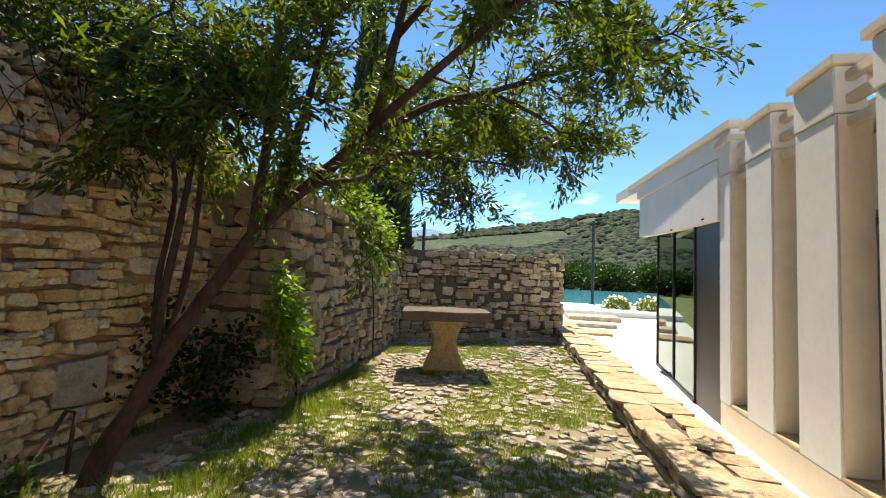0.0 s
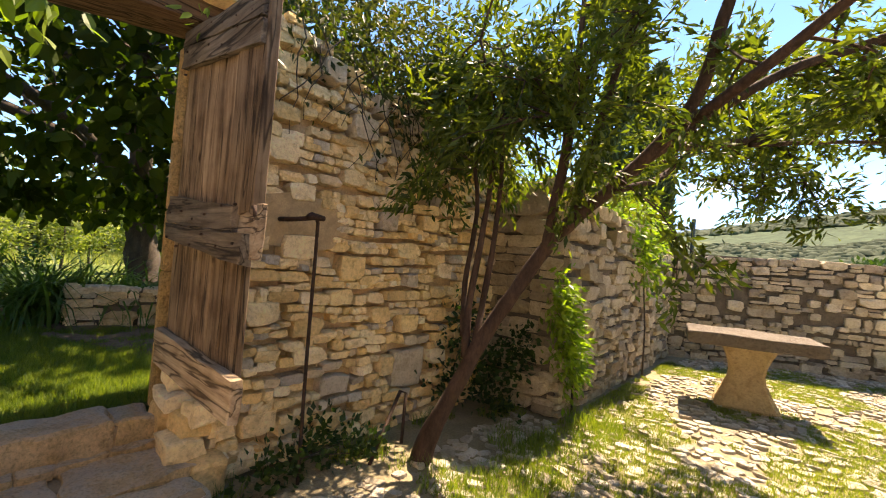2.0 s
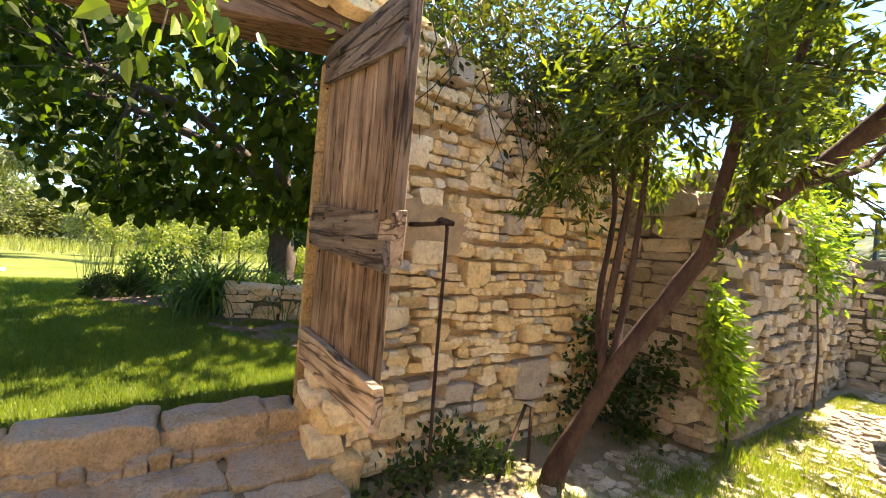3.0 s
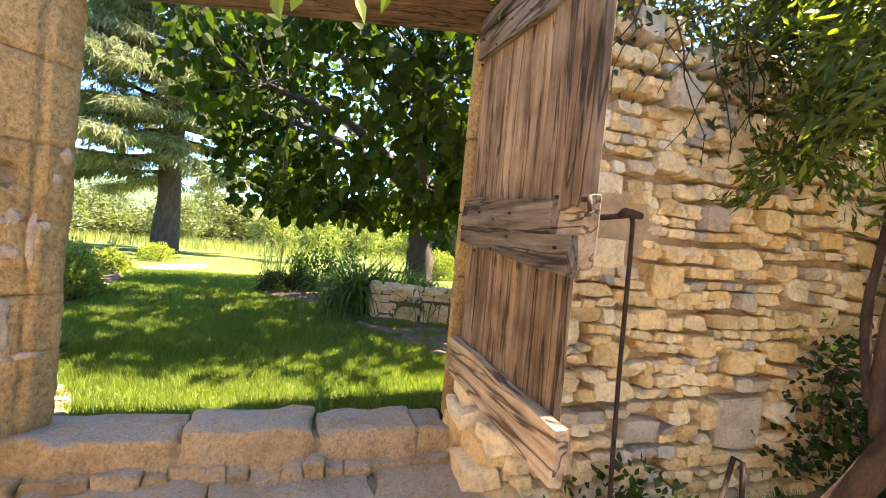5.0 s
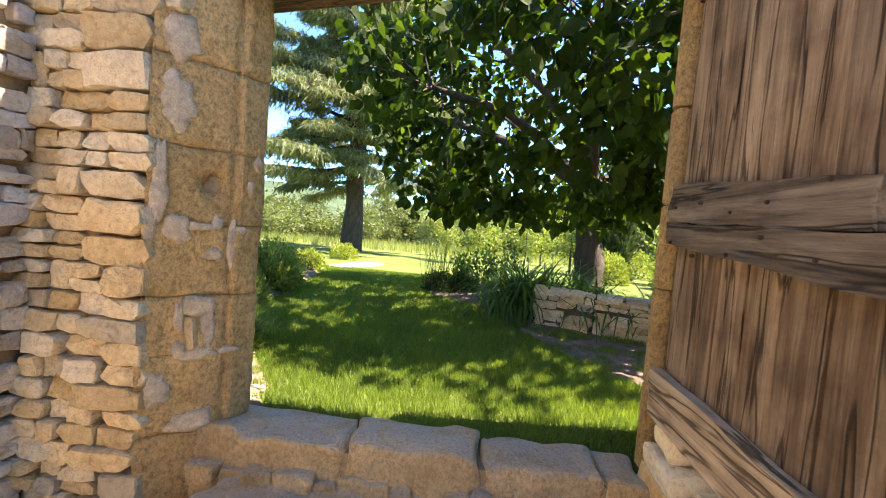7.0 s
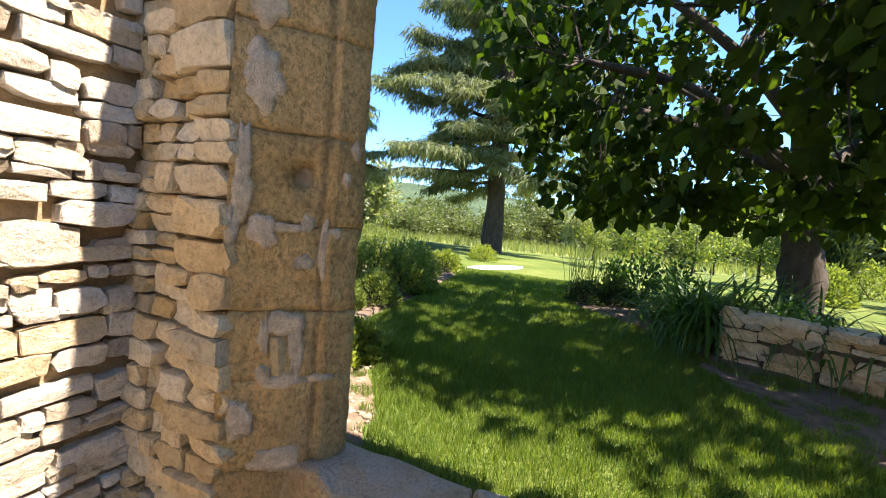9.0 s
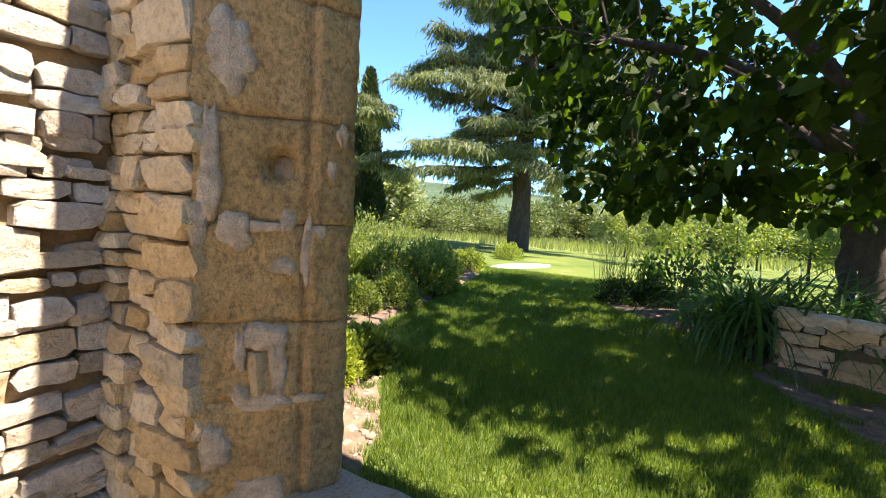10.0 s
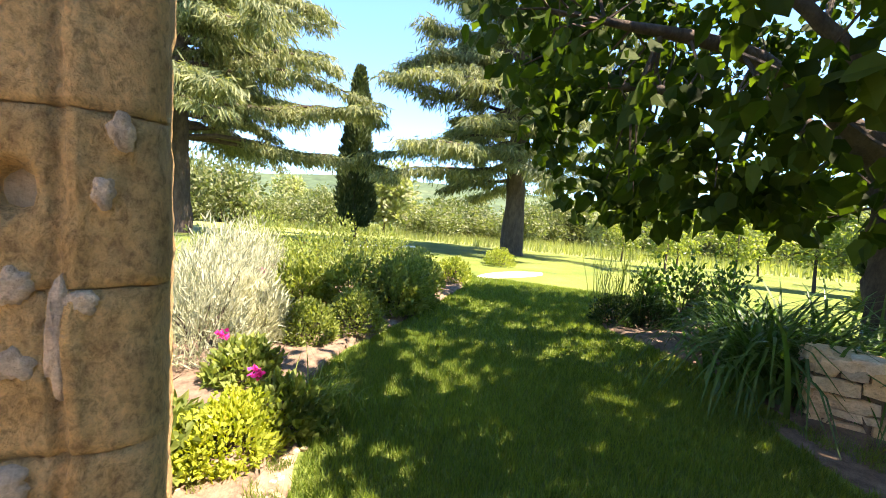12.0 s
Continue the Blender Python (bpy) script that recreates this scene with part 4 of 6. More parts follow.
def hprism(name, poly, z0, z1, mat, parent=house, label="", bevel=0.004, rise=0.0):
    ob = prism(name, [(x - HO.x, y - HO.y) for x, y in poly], z0 - HO.z, z1 - HO.z, mat, parent, label, bevel)
    for v in ob.data.vertices:
        v.co.z += rise * (v.co.y + HO.y - 4.8)
    return ob


hprism("plinth_wall", [(hx(-2), -2), (hx(5.1), 5.1), (hx(5.1) + 0.3, 5.1), (hx(-2) + 0.3, -2)], -0.1, 0.17, RENDER_BEIGE)
for y in (4.86, 4.07, 3.28, 2.49, 1.7, 0.91, 0.12, -0.67):
    dy = 0.26 if y > 4.5 else 0.45
    hprism("column", [(hx(y), y), (hx(y + dy), y + dy), (hx(y + dy) + 0.19, y + dy), (hx(y) + 0.19, y)], 0.17, 2.60, RENDER_WHITE, bevel=0.008)
    hprism("capital", [(hx(y) - 0.01, y - 0.01), (hx(y + dy) - 0.01, y + dy), (hx(y + dy) + 0.19, y + dy), (hx(y) + 0.19, y - 0.01)], 2.605, 2.93, RENDER_WHITE, bevel=0.008)
    hprism("coping", [(hx(y) - 0.04, y - 0.04), (hx(y + dy) - 0.04, y + dy + 0.04), (hx(y + dy) + 0.6, y + dy + 0.04), (hx(y) + 0.6, y - 0.04)], 2.934, 3.0, RENDER_BEIGE)
    # added beige sheet: warm bounce light painted onto the column's -y side
    hprism("reveal", [(hx(y) + 0.006, y - 0.006), (hx(y) + 0.006, y - 0.02), (hx(y) + 0.21, y - 0.02), (hx(y) + 0.21, y - 0.006)], 0.21, 2.58, RENDER_BEIGE, label="thin beige sheet, painted warm bounce light", bevel=0.0)
    if y < 4.5:
        hprism("sill_slab", [(hx(y + 0.45), y + 0.46), (hx(y + 0.78), y + 0.78), (hx(y + 0.78) + 0.28, y + 0.78), (hx(y + 0.45) + 0.28, y + 0.46)], 0.172, 0.205, STONE_PALE)
        w0 = y + 0.44
        win = hprism("window", [(hx(w0) + 0.31, w0), (hx(w0) + 0.35, w0 + 0.36), (hx(w0) + 0.36, w0 + 0.36), (hx(w0) + 0.32, w0)], 0.2, 1.86, GLASS, bevel=0.0)
        hprism("window_head", [(hx(w0) + 0.28, w0), (hx(w0) + 0.32, w0 + 0.36), (hx(w0) + 0.37, w0 + 0.36), (hx(w0) + 0.33, w0)], 1.862, 1.93, DARK_METAL, win)
        bm = bmesh.new()
        prev = None
        for k in range(25):
            yy = w0 - 0.1 + k * 0.55 / 24
            xx = hx(w0) + 0.5 + 0.025 * math.sin(k * 1.9)
            cur = (bm.verts.new((xx - HO.x, yy - HO.y, 0.0)), bm.verts.new((xx - HO.x, yy - HO.y, 2.0)))
            if prev:
                bm.faces.new((prev[0], cur[0], cur[1], prev[1]))
            prev = cur
        part("curtain", bm, CURTAIN, win, "pale linen curtain", smooth=True)
# beam and slats between the columns, roof and back
hprism("upper_wall", [(hx(-2) + 0.2, -2), (hx(5.1) + 0.2, 5.1), (hx(5.1) + 0.42, 5.1), (hx(-2) + 0.42, -2)], 1.935, 2.45, RENDER_BEIGE)
for z in (2.5, 2.66, 2.82):
    hprism("slat", [(hx(-2) + 0.06, -2), (hx(5.0) + 0.06, 5.0), (hx(5.0) + 0.12, 5.0), (hx(-2) + 0.12, -2)], z, z + 0.07, RENDER_BEIGE)
hprism("roof", [(3.05, -2), (3.3, 9.6), (12, 9.6), (12, -2)], 2.7, 2.86, RENDER_WHITE)
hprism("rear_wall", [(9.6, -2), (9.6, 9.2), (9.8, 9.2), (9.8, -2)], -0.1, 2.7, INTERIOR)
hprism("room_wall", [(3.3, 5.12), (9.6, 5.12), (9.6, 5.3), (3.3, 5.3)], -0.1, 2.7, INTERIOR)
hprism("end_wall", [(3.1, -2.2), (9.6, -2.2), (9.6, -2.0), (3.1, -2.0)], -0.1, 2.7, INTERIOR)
# fascia panel over the glass
hprism("fascia", [(2.765, 5.12), (2.90, 8.37), (3.05, 8.37), (2.92, 5.12)], 2.1, 2.80, RENDER_WHITE, rise=0.045)
hprism("fascia_band", [(2.755, 4.83), (2.85, 8.37), (3.03, 8.37), (2.92, 4.83)], 2.81, 3.06, RENDER_WHITE, rise=0.045)
hprism("roof_edge", [(2.72, 4.8), (2.82, 8.9), (3.35, 8.9), (3.3, 4.8)], 3.065, 3.15, RENDER_BEIGE, rise=0.045)
hprism("roof_prow", [(2.85, 8.38), (2.85, 9.95), (6.5, 10.1), (6.5, 8.38)], 2.96, 3.16, RENDER_WHITE, rise=0.045)
for y, x in ((5.5, 2.77), (6.6, 2.815), (7.7, 2.86)):
    hbox("fixing", x - 0.004, y - 0.02, 2.18, x + 0.02, y + 0.02, 2.2, RUST)
# sliding glass, dark panel, frames
hprism("dark_panel", [(2.80, 5.12), (2.88, 5.92), (2.93, 5.92), (2.85, 5.12)], -0.1, 2.2, DARK_METAL)
GA, GB = Vector((2.885, 5.94)), Vector((3.26, 8.45))
gd = (GB - GA).normalized()
gn = Vector((-gd.y, gd.x))


def gpt(s, off):
    p = GA + gd * s + gn * off
    return (p.x, p.y)


GL = (GB - GA).length
for s0, s1 in ((0.03, GL * 0.47), (GL * 0.47 + 0.04, GL - 0.03)):
    hprism("glass_pane", [gpt(s0, 0), gpt(s1, 0), gpt(s1, -0.012), gpt(s0, -0.012)], -0.06, 2.36, GLASS, bevel=0.0).visible_shadow = False
for s in (0.0, GL * 0.47, GL - 0.03):
    hprism("glass_frame", [gpt(s, 0.02), gpt(s + 0.035, 0.02), gpt(s + 0.035, -0.03), gpt(s, -0.03)], -0.1, 2.36, DARK_METAL)
hprism("glass_track", [gpt(0, 0.03), gpt(GL, 0.03), gpt(GL, -0.05), gpt(0, -0.05)], -0.098, -0.062, DARK_METAL)
hprism("glass_pane", [(3.27, 8.46), (8.5, 8.46), (8.5, 8.47), (3.27, 8.47)], -0.06, 2.6, GLASS, bevel=0.0).visible_shadow = False
hprism("house_floor", [(3.3, 5.3), (9.6, 5.3), (9.6, 8.46), (3.4, 8.46)], -0.099, -0.08, TERRACE)

for k, (x0, y0, x1, y1, h) in enumerate(((2.25, 12.2, 3.3, 13.2, 0.07), (2.5, 14.2, 3.9, 15.3, 0.12), (2.7, 16.5, 4.6, 17.8, 0.17))):
    tagged(box("stone_slab", (x0, y0, -0.102, x1, y1, -0.1 + h), STONE_PALE, None, bevel=0.02, jitter=0.02, cuts=2), "flat pale stone slab lying on the terrace", "stone slab", "terrace slabs")

# ---------------------------------------------------------------- posts, flower border at the pool
def post(x, y, z0, z1, r, label):
    p = thing("post", label, "post", (x, y, z0))
    v, f = tube_arrays([(0, 0, 0), (0, 0, z1 - z0 - 0.02), (0, 0, z1 - z0)], [r, r, r * 0.6], 12)
    raw_part("pole", v, f, GREEN_METAL, p)
    v, f = tube_arrays([(0, 0, 0), (0, 0, 0.03)], [r * 2.4, r * 2.2], 12)
    raw_part("base_plate", v, f, GREEN_METAL, p)


post(5.05, 24.4, 0.12, 4.85, 0.085, "tall dark green metal post standing at the pool edge")
post(-2.3, 12.9, -0.17, 3.08, 0.05, "dark green metal post behind the stone wall")


# ---------------------------------------------------------------- stone table
table = thing("stone_table", "stone table with a thick rough slab on a waisted sandstone pedestal", "stone table", (-0.5, 6.3, 0))
bm = box_bm(-0.63, -0.42, 0.745, 0.63, 0.42, 0.885, bevel=0.018, seg=2, jitter=0.016, cuts=3, freq=6)
part("slab", bm, stone_mat("lichen_slab", [(0.0, (0.17, 0.145, 0.115)), (1.0, (0.21, 0.18, 0.145))], stain=(0.07, 0.058, 0.045), stain_amt=0.75, bump=0.9), table, "dark lichened stone slab")
v, f = [], []
prof = [(0.0, 0.30, 0.22), (0.04, 0.31, 0.23), (0.10, 0.285, 0.215), (0.2, 0.235, 0.185), (0.32, 0.18, 0.15), (0.42, 0.165, 0.14), (0.52, 0.18, 0.15), (0.62, 0.215, 0.18), (0.70, 0.25, 0.21), (0.75, 0.26, 0.22)]
corner = [(1, -0.82), (1, 0.82), (0.82, 1), (-0.82, 1), (-1, 0.82), (-1, -0.82), (-0.82, -1), (0.82, -1)]
for z, rx, ry in prof:
    for cx, cy in corner:
        v.append((rx * cx, ry * cy, z))
for k in range(len(prof) - 1):
    for i in range(8):
        f.append((k * 8 + i, k * 8 + (i + 1) % 8, k * 8 + 8 + (i + 1) % 8, k * 8 + 8 + i))
f += [tuple(range(8))[::-1], tuple(8 * len(prof) - 8 + i for i in range(8))]
raw_part("pedestal", v, f, stone_mat("pedestal_sandstone", [(0.0, (0.50, 0.38, 0.21)), (1.0, (0.54, 0.42, 0.25))], stain_amt=0.15), table, "yellow sandstone pedestal")
table.matrix_world = pose(-0.50, 6.28, 0, 0, 0, 12)

# ---------------------------------------------------------------- the door leaf
door = thing("door_1", "old weathered oak plank door leaf, open, with rotten battens", "door", (-3.085, 1.0, 0.6))
DL = 1.1                                 # its x runs from the hinge to the free edge
rd = random.Random(5)


def plank(name, x0, x1, z0, z1, y0, y1, mat, parent=door, ragged=0.0, label="", wear=0.006):
    bm = box_bm(x0, y0, z0, x1, y1, z1, bevel=0.006, seg=1)
    bmesh.ops.subdivide_edges(bm, edges=[e for e in bm.edges if e.calc_length() > 0.08], cuts=5, use_grid_fill=True)
    sd = Vector((x0 * 9, z0 * 5, y0))
    for v in bm.verts:
        o = noise.noise_vector(Vector((v.co.x * 12, v.co.y * 10, v.co.z * 3)) + sd)
        v.co += Vector((o.x * wear, o.y * wear * 0.7, o.z * wear))
        if ragged and v.co.z < z0 + 0.03:
            v.co.z += ragged * noise.noise(Vector((v.co.x * 22, 1, 3)) + sd)
    return part(name, bm, mat, parent, label)


def board(name, left, right, x1, y0, y1, mat, label="", wear=0.012):
    """A crosswise board whose lower and upper edges run from left = (low, high) at the hinge to right at x1."""
    bd = plank(name, 0.0, x1, 0.0, 1.0, y0, y1, mat, label=label, wear=0.0)
    sd = Vector((left[0] * 7, x1 * 3, 2.0))
    for v in bd.data.vertices:
        u, w = v.co.x / x1, min(1, max(0, v.co.z))
        lo, hi = left[0] + (right[0] - left[0]) * u, left[1] + (right[1] - left[1]) * u
        v.co.z = lo + (hi - lo) * w
        o = noise.noise_vector(Vector((v.co.x * 9, v.co.y * 12, v.co.z * 11)) + sd)
        v.co += Vector((o.x * wear, o.y * wear * 0.8, o.z * wear))
    return bd


xb = [0.0, 0.2, 0.33, 0.60, 0.80, 1.12]
for k in range(5):
    plank("plank", xb[k] + 0.006, xb[k + 1] - 0.006, 1.0, 2.12, -0.022 + rd.uniform(-0.004, 0.004) - (0.02 if k == 4 else 0), 0.022, DOOR_WOOD, ragged=0.02)
xb = [0.0, 0.17, 0.34, 0.49, 0.65, 0.82, 1.03]
for k in range(6):
    plank("plank", xb[k] + 0.005, xb[k + 1] - 0.005, 0.02, 0.99, -0.018 + rd.uniform(-0.005, 0.004), 0.022, DOOR_WOOD, ragged=0.01)
box("backing", (0.01, 0.024, 0.03, 0.95, 0.034, 2.1), BATTEN_WOOD, door, label="dark backing boards")
board("batten", (0.956, 1.13), (0.905, 1.03), 0.96, -0.066, -0.024, BATTEN_WOOD, "cracked grey batten", 0.016)
board("batten", (0.858, 0.953), (0.765, 0.895), 1.10, -0.072, -0.022, BATTEN_WOOD, "cracked grey batten", 0.024)
board("batten", (2.07, 2.16), (1.925, 2.06), 1.1, -0.066, -0.024, BATTEN_WOOD, "dark top batten", 0.01)
board("batten", (1.935, 2.065), (1.80, 1.915), 1.1, -0.062, -0.024, BATTEN_WOOD, "dark top batten", 0.01)
plank("splintered_end", 0.93, 1.12, 0.80, 1.05, -0.03, 0.02, KICK_WOOD, wear=0.03, label="rotten splintered wood")
board("kick_board", (0.08, 0.297), (0.04, 0.238), 1.13, -0.075, -0.02, KICK_WOOD, "worn pale kick board", 0.012)
for b_ in [o for o in door.children if o.name.startswith("batten")]:
    zs = [v.co.z for v in b_.data.vertices]
    ym = min(v.co.y for v in b_.data.vertices)
    for k in range(6):
        x, z = 0.08 + 0.185 * k + rd.uniform(-0.02, 0.02), min(zs) + (max(zs) - min(zs)) * rd.uniform(0.3, 0.7)
        v, f = tube_arrays([(x, ym + 0.012, z), (x, ym - 0.002, z)], [0.008, 0.006], 7)
        raw_part("nail", v, f, RUST, b_, "rusty nail head")
v, f = tube_arrays([(1.1, -0.03, 1.03), (1.16, -0.05, 1.03), (1.17, -0.05, 0.99), (1.15, -0.05, 0.97)], [0.011, 0.01, 0.009, 0.006], 7)
raw_part("hook", v, f, RUST, door, "rusty iron hook", smooth=True)
for z in (0.5, 1.5):
    v, f = tube_arrays([(-0.03, 0.03, z - 0.04), (-0.03, 0.03, z + 0.04)], [0.016, 0.016], 8)
    raw_part("hinge", v, f, RUST, door, "rusty hinge")
door.matrix_world = pose(-3.085, 1.03, 0.62, 0, 0, 0.5)

# iron stay rod leaning on its wall hook
rod = thing("iron_rod", "long rusty iron stay rod hanging from a wall hook", "iron rod", (-2.5, 1.61, 0))
v, f = tube_arrays([tuple(p[:3]) for p in smooth_line([(0.03, -0.05, 1.67, 0), (0.035, -0.01, 1.705, 0), (0.04, 0.03, 1.67, 0), (0.045, 0.035, 1.52, 0), (0.07, 0.02, 0.8, 0), (0.12, 0.0, 0.0, 0)], 8)], [0.012] * 41, 8)
raw_part("bar", v, f, RUST, rod, smooth=True)
v, f = tube_arrays([(-0.2, -0.12, 1.66), (-0.05, -0.10, 1.66), (0.05, -0.02, 1.675)], [0.017, 0.016, 0.014], 8)
raw_part("wall_hook", v, f, RUST, rod, smooth=True)
v, f = tube_arrays([(0.055, -0.05, 1.68), (0.06, 0.0, 1.687), (0.055, 0.07, 1.682)], [0.02, 0.024, 0.018], 8)
raw_part("knob", v, f, RUST, rod, smooth=True)
stake = thing("iron_stake", "bent black iron stake leaning on the wall foot", "iron stake", (-2.3, 2.3, 0))
v, f = tube_arrays([(0.02, -0.2, 0.0), (-0.1, 0.05, 0.2), (-0.22, 0.28, 0.36), (-0.2, 0.33, 0.34), (-0.08, 0.2, 0.0)], [0.014] * 5, 6)
raw_part("bar", v, f, RUST, stake, smooth=True)

# ---------------------------------------------------------------- plants
def cluster_points(centres, n_each, spread, gen=rng):
    c = np.repeat(np.asarray(centres, float), n_each, 0)
    o = gen.normal(0, 1, c.shape)
    o /= np.linalg.norm(o, axis=1, keepdims=True)
    o *= spread * gen.uniform(0.2, 1.0, (len(c), 1)) ** 0.6
    return c + o, o / spread


def grow(start, direction, length, radius, depth, gen, out_tips, out_tubes, bend=0.35, lift=0.1, split=3):
    """A branch that wanders and splits; gathers tubes and twig tips."""
    p = np.array(start, float)
    d = np.array(direction, float)
    d /= np.linalg.norm(d)
    pts, rad = [tuple(p)], [radius]
    n = 5
    for k in range(n):
        d = d + gen.normal(0, bend / n ** 0.5, 3)
        d[2] += lift / n
        d /= np.linalg.norm(d)
        p = p + d * length / n
        pts.append(tuple(p))
        rad.append(radius * (1 - 0.75 * (k + 1) / n))
        if depth <= 1:
            out_tips.append((p.copy(), d.copy()))
    out_tubes.append(tube_arrays(pts, rad, 6 if depth > 1 else 4))
    if depth > 0:
        for k in range(split):
            i = gen.integers(1, n + 1)
            q = np.array(pts[i])
            dd = d + gen.normal(0, 0.75, 3)
            grow(q, dd, length * gen.uniform(0.45, 0.75), rad[i] * 0.75 + 0.002, depth - 1, gen, out_tips, out_tubes, bend, lift, split)


def tip_leaves(tips, per, size, aspect, spread, droop, shape, gen, radius=0.1):
    P = np.repeat(np.array([t[0] for t in tips]), per, 0)
    D = np.repeat(np.array([t[1] for t in tips]), per, 0)
    P = P + gen.normal(0, radius, P.shape)
    return leaf_arrays(P, D, size, aspect, droop, spread, shape, gen=gen)


# ---- the leaning almond tree in the courtyard
g1 = np.random.default_rng(21)
almond = thing("almond_tree", "leaning almond tree with red-brown forked trunk and feathery leaves", "tree", (-2.1, 2.45, 0))
AO = np.array((-2.1, 2.45, 0.0))


def al(rows):
    return [(x + 2.1, y - 2.45, z, r) for x, y, z, r in rows]


main = al([(-2.1, 2.42, -0.06, 0.10), (-2.06, 2.46, 0.18, 0.072), (-1.95, 2.6, 0.55, 0.06), (-1.82, 2.74, 0.95, 0.056), (-1.52, 2.98, 1.6, 0.052), (-1.31, 3.0, 1.84, 0.052), (-0.92, 3.14, 2.25, 0.046), (-0.62, 3.1, 2.6, 0.038), (-0.45, 2.95, 3.1, 0.034), (-0.3, 2.9, 3.7, 0.018)])
limb("trunk", main, BARK, almond, 10)
limbs = [
    [(-1.5, 2.98, 1.6, 0.045), (-1.42, 2.9, 1.95, 0.04), (-1.3, 2.8, 2.4, 0.033), (-1.25, 2.75, 3.0, 0.022), (-1.2, 2.7, 3.6, 0.01)],
    [(-1.31, 3.0, 1.84, 0.038), (-1.3, 3.05, 2.1, 0.034), (-1.15, 3.0, 2.6, 0.028), (-0.95, 2.95, 3.3, 0.016)],
    [(-0.92, 3.14, 2.25, 0.04), (-0.6, 3.2, 2.5, 0.036), (-0.2, 3.4, 2.8, 0.03), (0.21, 3.66, 3.0, 0.026), (0.9, 3.8, 3.25, 0.02), (1.5, 3.8, 3.4, 0.01)],
    [(-0.75, 3.15, 2.42, 0.036), (-0.35, 2.7, 2.48, 0.03), (0.3, 2.5, 2.9, 0.022), (0.9, 2.4, 3.2, 0.01)],
    [(-0.8, 3.2, 2.35, 0.032), (-0.5, 3.8, 2.5, 0.026), (-0.2, 4.5, 2.75, 0.02), (0.1, 5.1, 2.85, 0.01)],
    [(-1.1, 3.1, 2.05, 0.03), (-0.95, 3.7, 2.25, 0.024), (-0.9, 4.4, 2.6, 0.018), (-0.85, 5.1, 2.9, 0.01)],
    [(-1.95, 2.68, 0.75, 0.034), (-2.0, 2.74, 1.1, 0.028), (-1.98, 2.8, 1.6, 0.024), (-1.95, 2.85, 2.2, 0.02), (-1.8, 2.7, 3.0, 0.01)],
    [(-1.9, 2.72, 0.85, 0.03), (-1.95, 2.86, 1.2, 0.025), (-1.9, 2.88, 1.75, 0.022), (-1.85, 2.8, 2.4, 0.018), (-1.9, 2.5, 3.1, 0.01)],
    [(-2.0, 2.7, 0.9, 0.026), (-2.1, 2.8, 1.3, 0.022), (-2.08, 2.85, 2.0, 0.018), (-2.2, 2.7, 2.8, 0.01)],
    [(-0.4, 4.0, 2.53, 0.02), (0.05, 4.6, 2.65, 0.016), (0.4, 5.0, 2.7, 0.012), (0.5, 5.2, 2.6, 0.006)],
    [(0.21, 3.66, 3.0, 0.02), (0.7, 4.2, 2.95, 0.016), (0.95, 4.7, 2.95, 0.012), (1.05, 5.0, 2.9, 0.006)],
    [(-0.2, 4.5, 2.65, 0.018), (-0.4, 5.1, 2.8, 0.013), (-0.5, 5.6, 2.85, 0.006)],
    [(0.9, 3.8, 3.25, 0.018), (1.3, 3.6, 3.35, 0.013), (1.6, 3.5, 3.3, 0.006)],
    [(-0.45, 2.95, 3.1, 0.026), (0.1, 2.6, 3.4, 0.02), (0.6, 2.4, 3.8, 0.01)],
]
tips, tubes = [], []
for li, rows in enumerate(limbs):
    limb("limb", al(rows), BARK, almond, 8)
    ln = smooth_line(al(rows), 5)
    up_from = 0.42
    for k in range(int(len(ln) * up_from), len(ln)):
        if ln[k][2] < 1.9:
            continue
        if g1.random() < 0.9 and not (ln[k][0] < 0.45 and ln[k][2] < 2.45):
            for _ in range(2 if li in (6, 7, 8) else 1):
                d = g1.normal(0, 0.7, 3) + np.array((0.1, 0.1, 0.3))
                grow(ln[k][:3], d, g1.uniform(0.45, 0.9), 0.011, 1, g1, tips, tubes, 0.5, -0.02, 3)
v, f = merge(*tubes)
raw_part("fine_branchwork", v, f, BARK, almond, kind="stuff")
v, f = tip_leaves(tips, 16, 0.085, 0.30, 0.75, 0.25, "rhomb", g1, 0.05)
raw_part("crown", v, f, LEAF_ALMOND, almond, "narrow fresh green leaves", kind="stuff")
print("almond leaves", len(f))

# ---- the big-leaved tree beyond the gate
g2 = np.random.default_rng(5)
fig = thing("mulberry_tree", "broad mulberry tree with a thick forked trunk and large dark leaves", "tree", (-8.3, 2.1, 0.36))


def fg(rows):
    return [(x + 8.3, y - 2.1, z - 0.36, r) for x, y, z, r in rows]


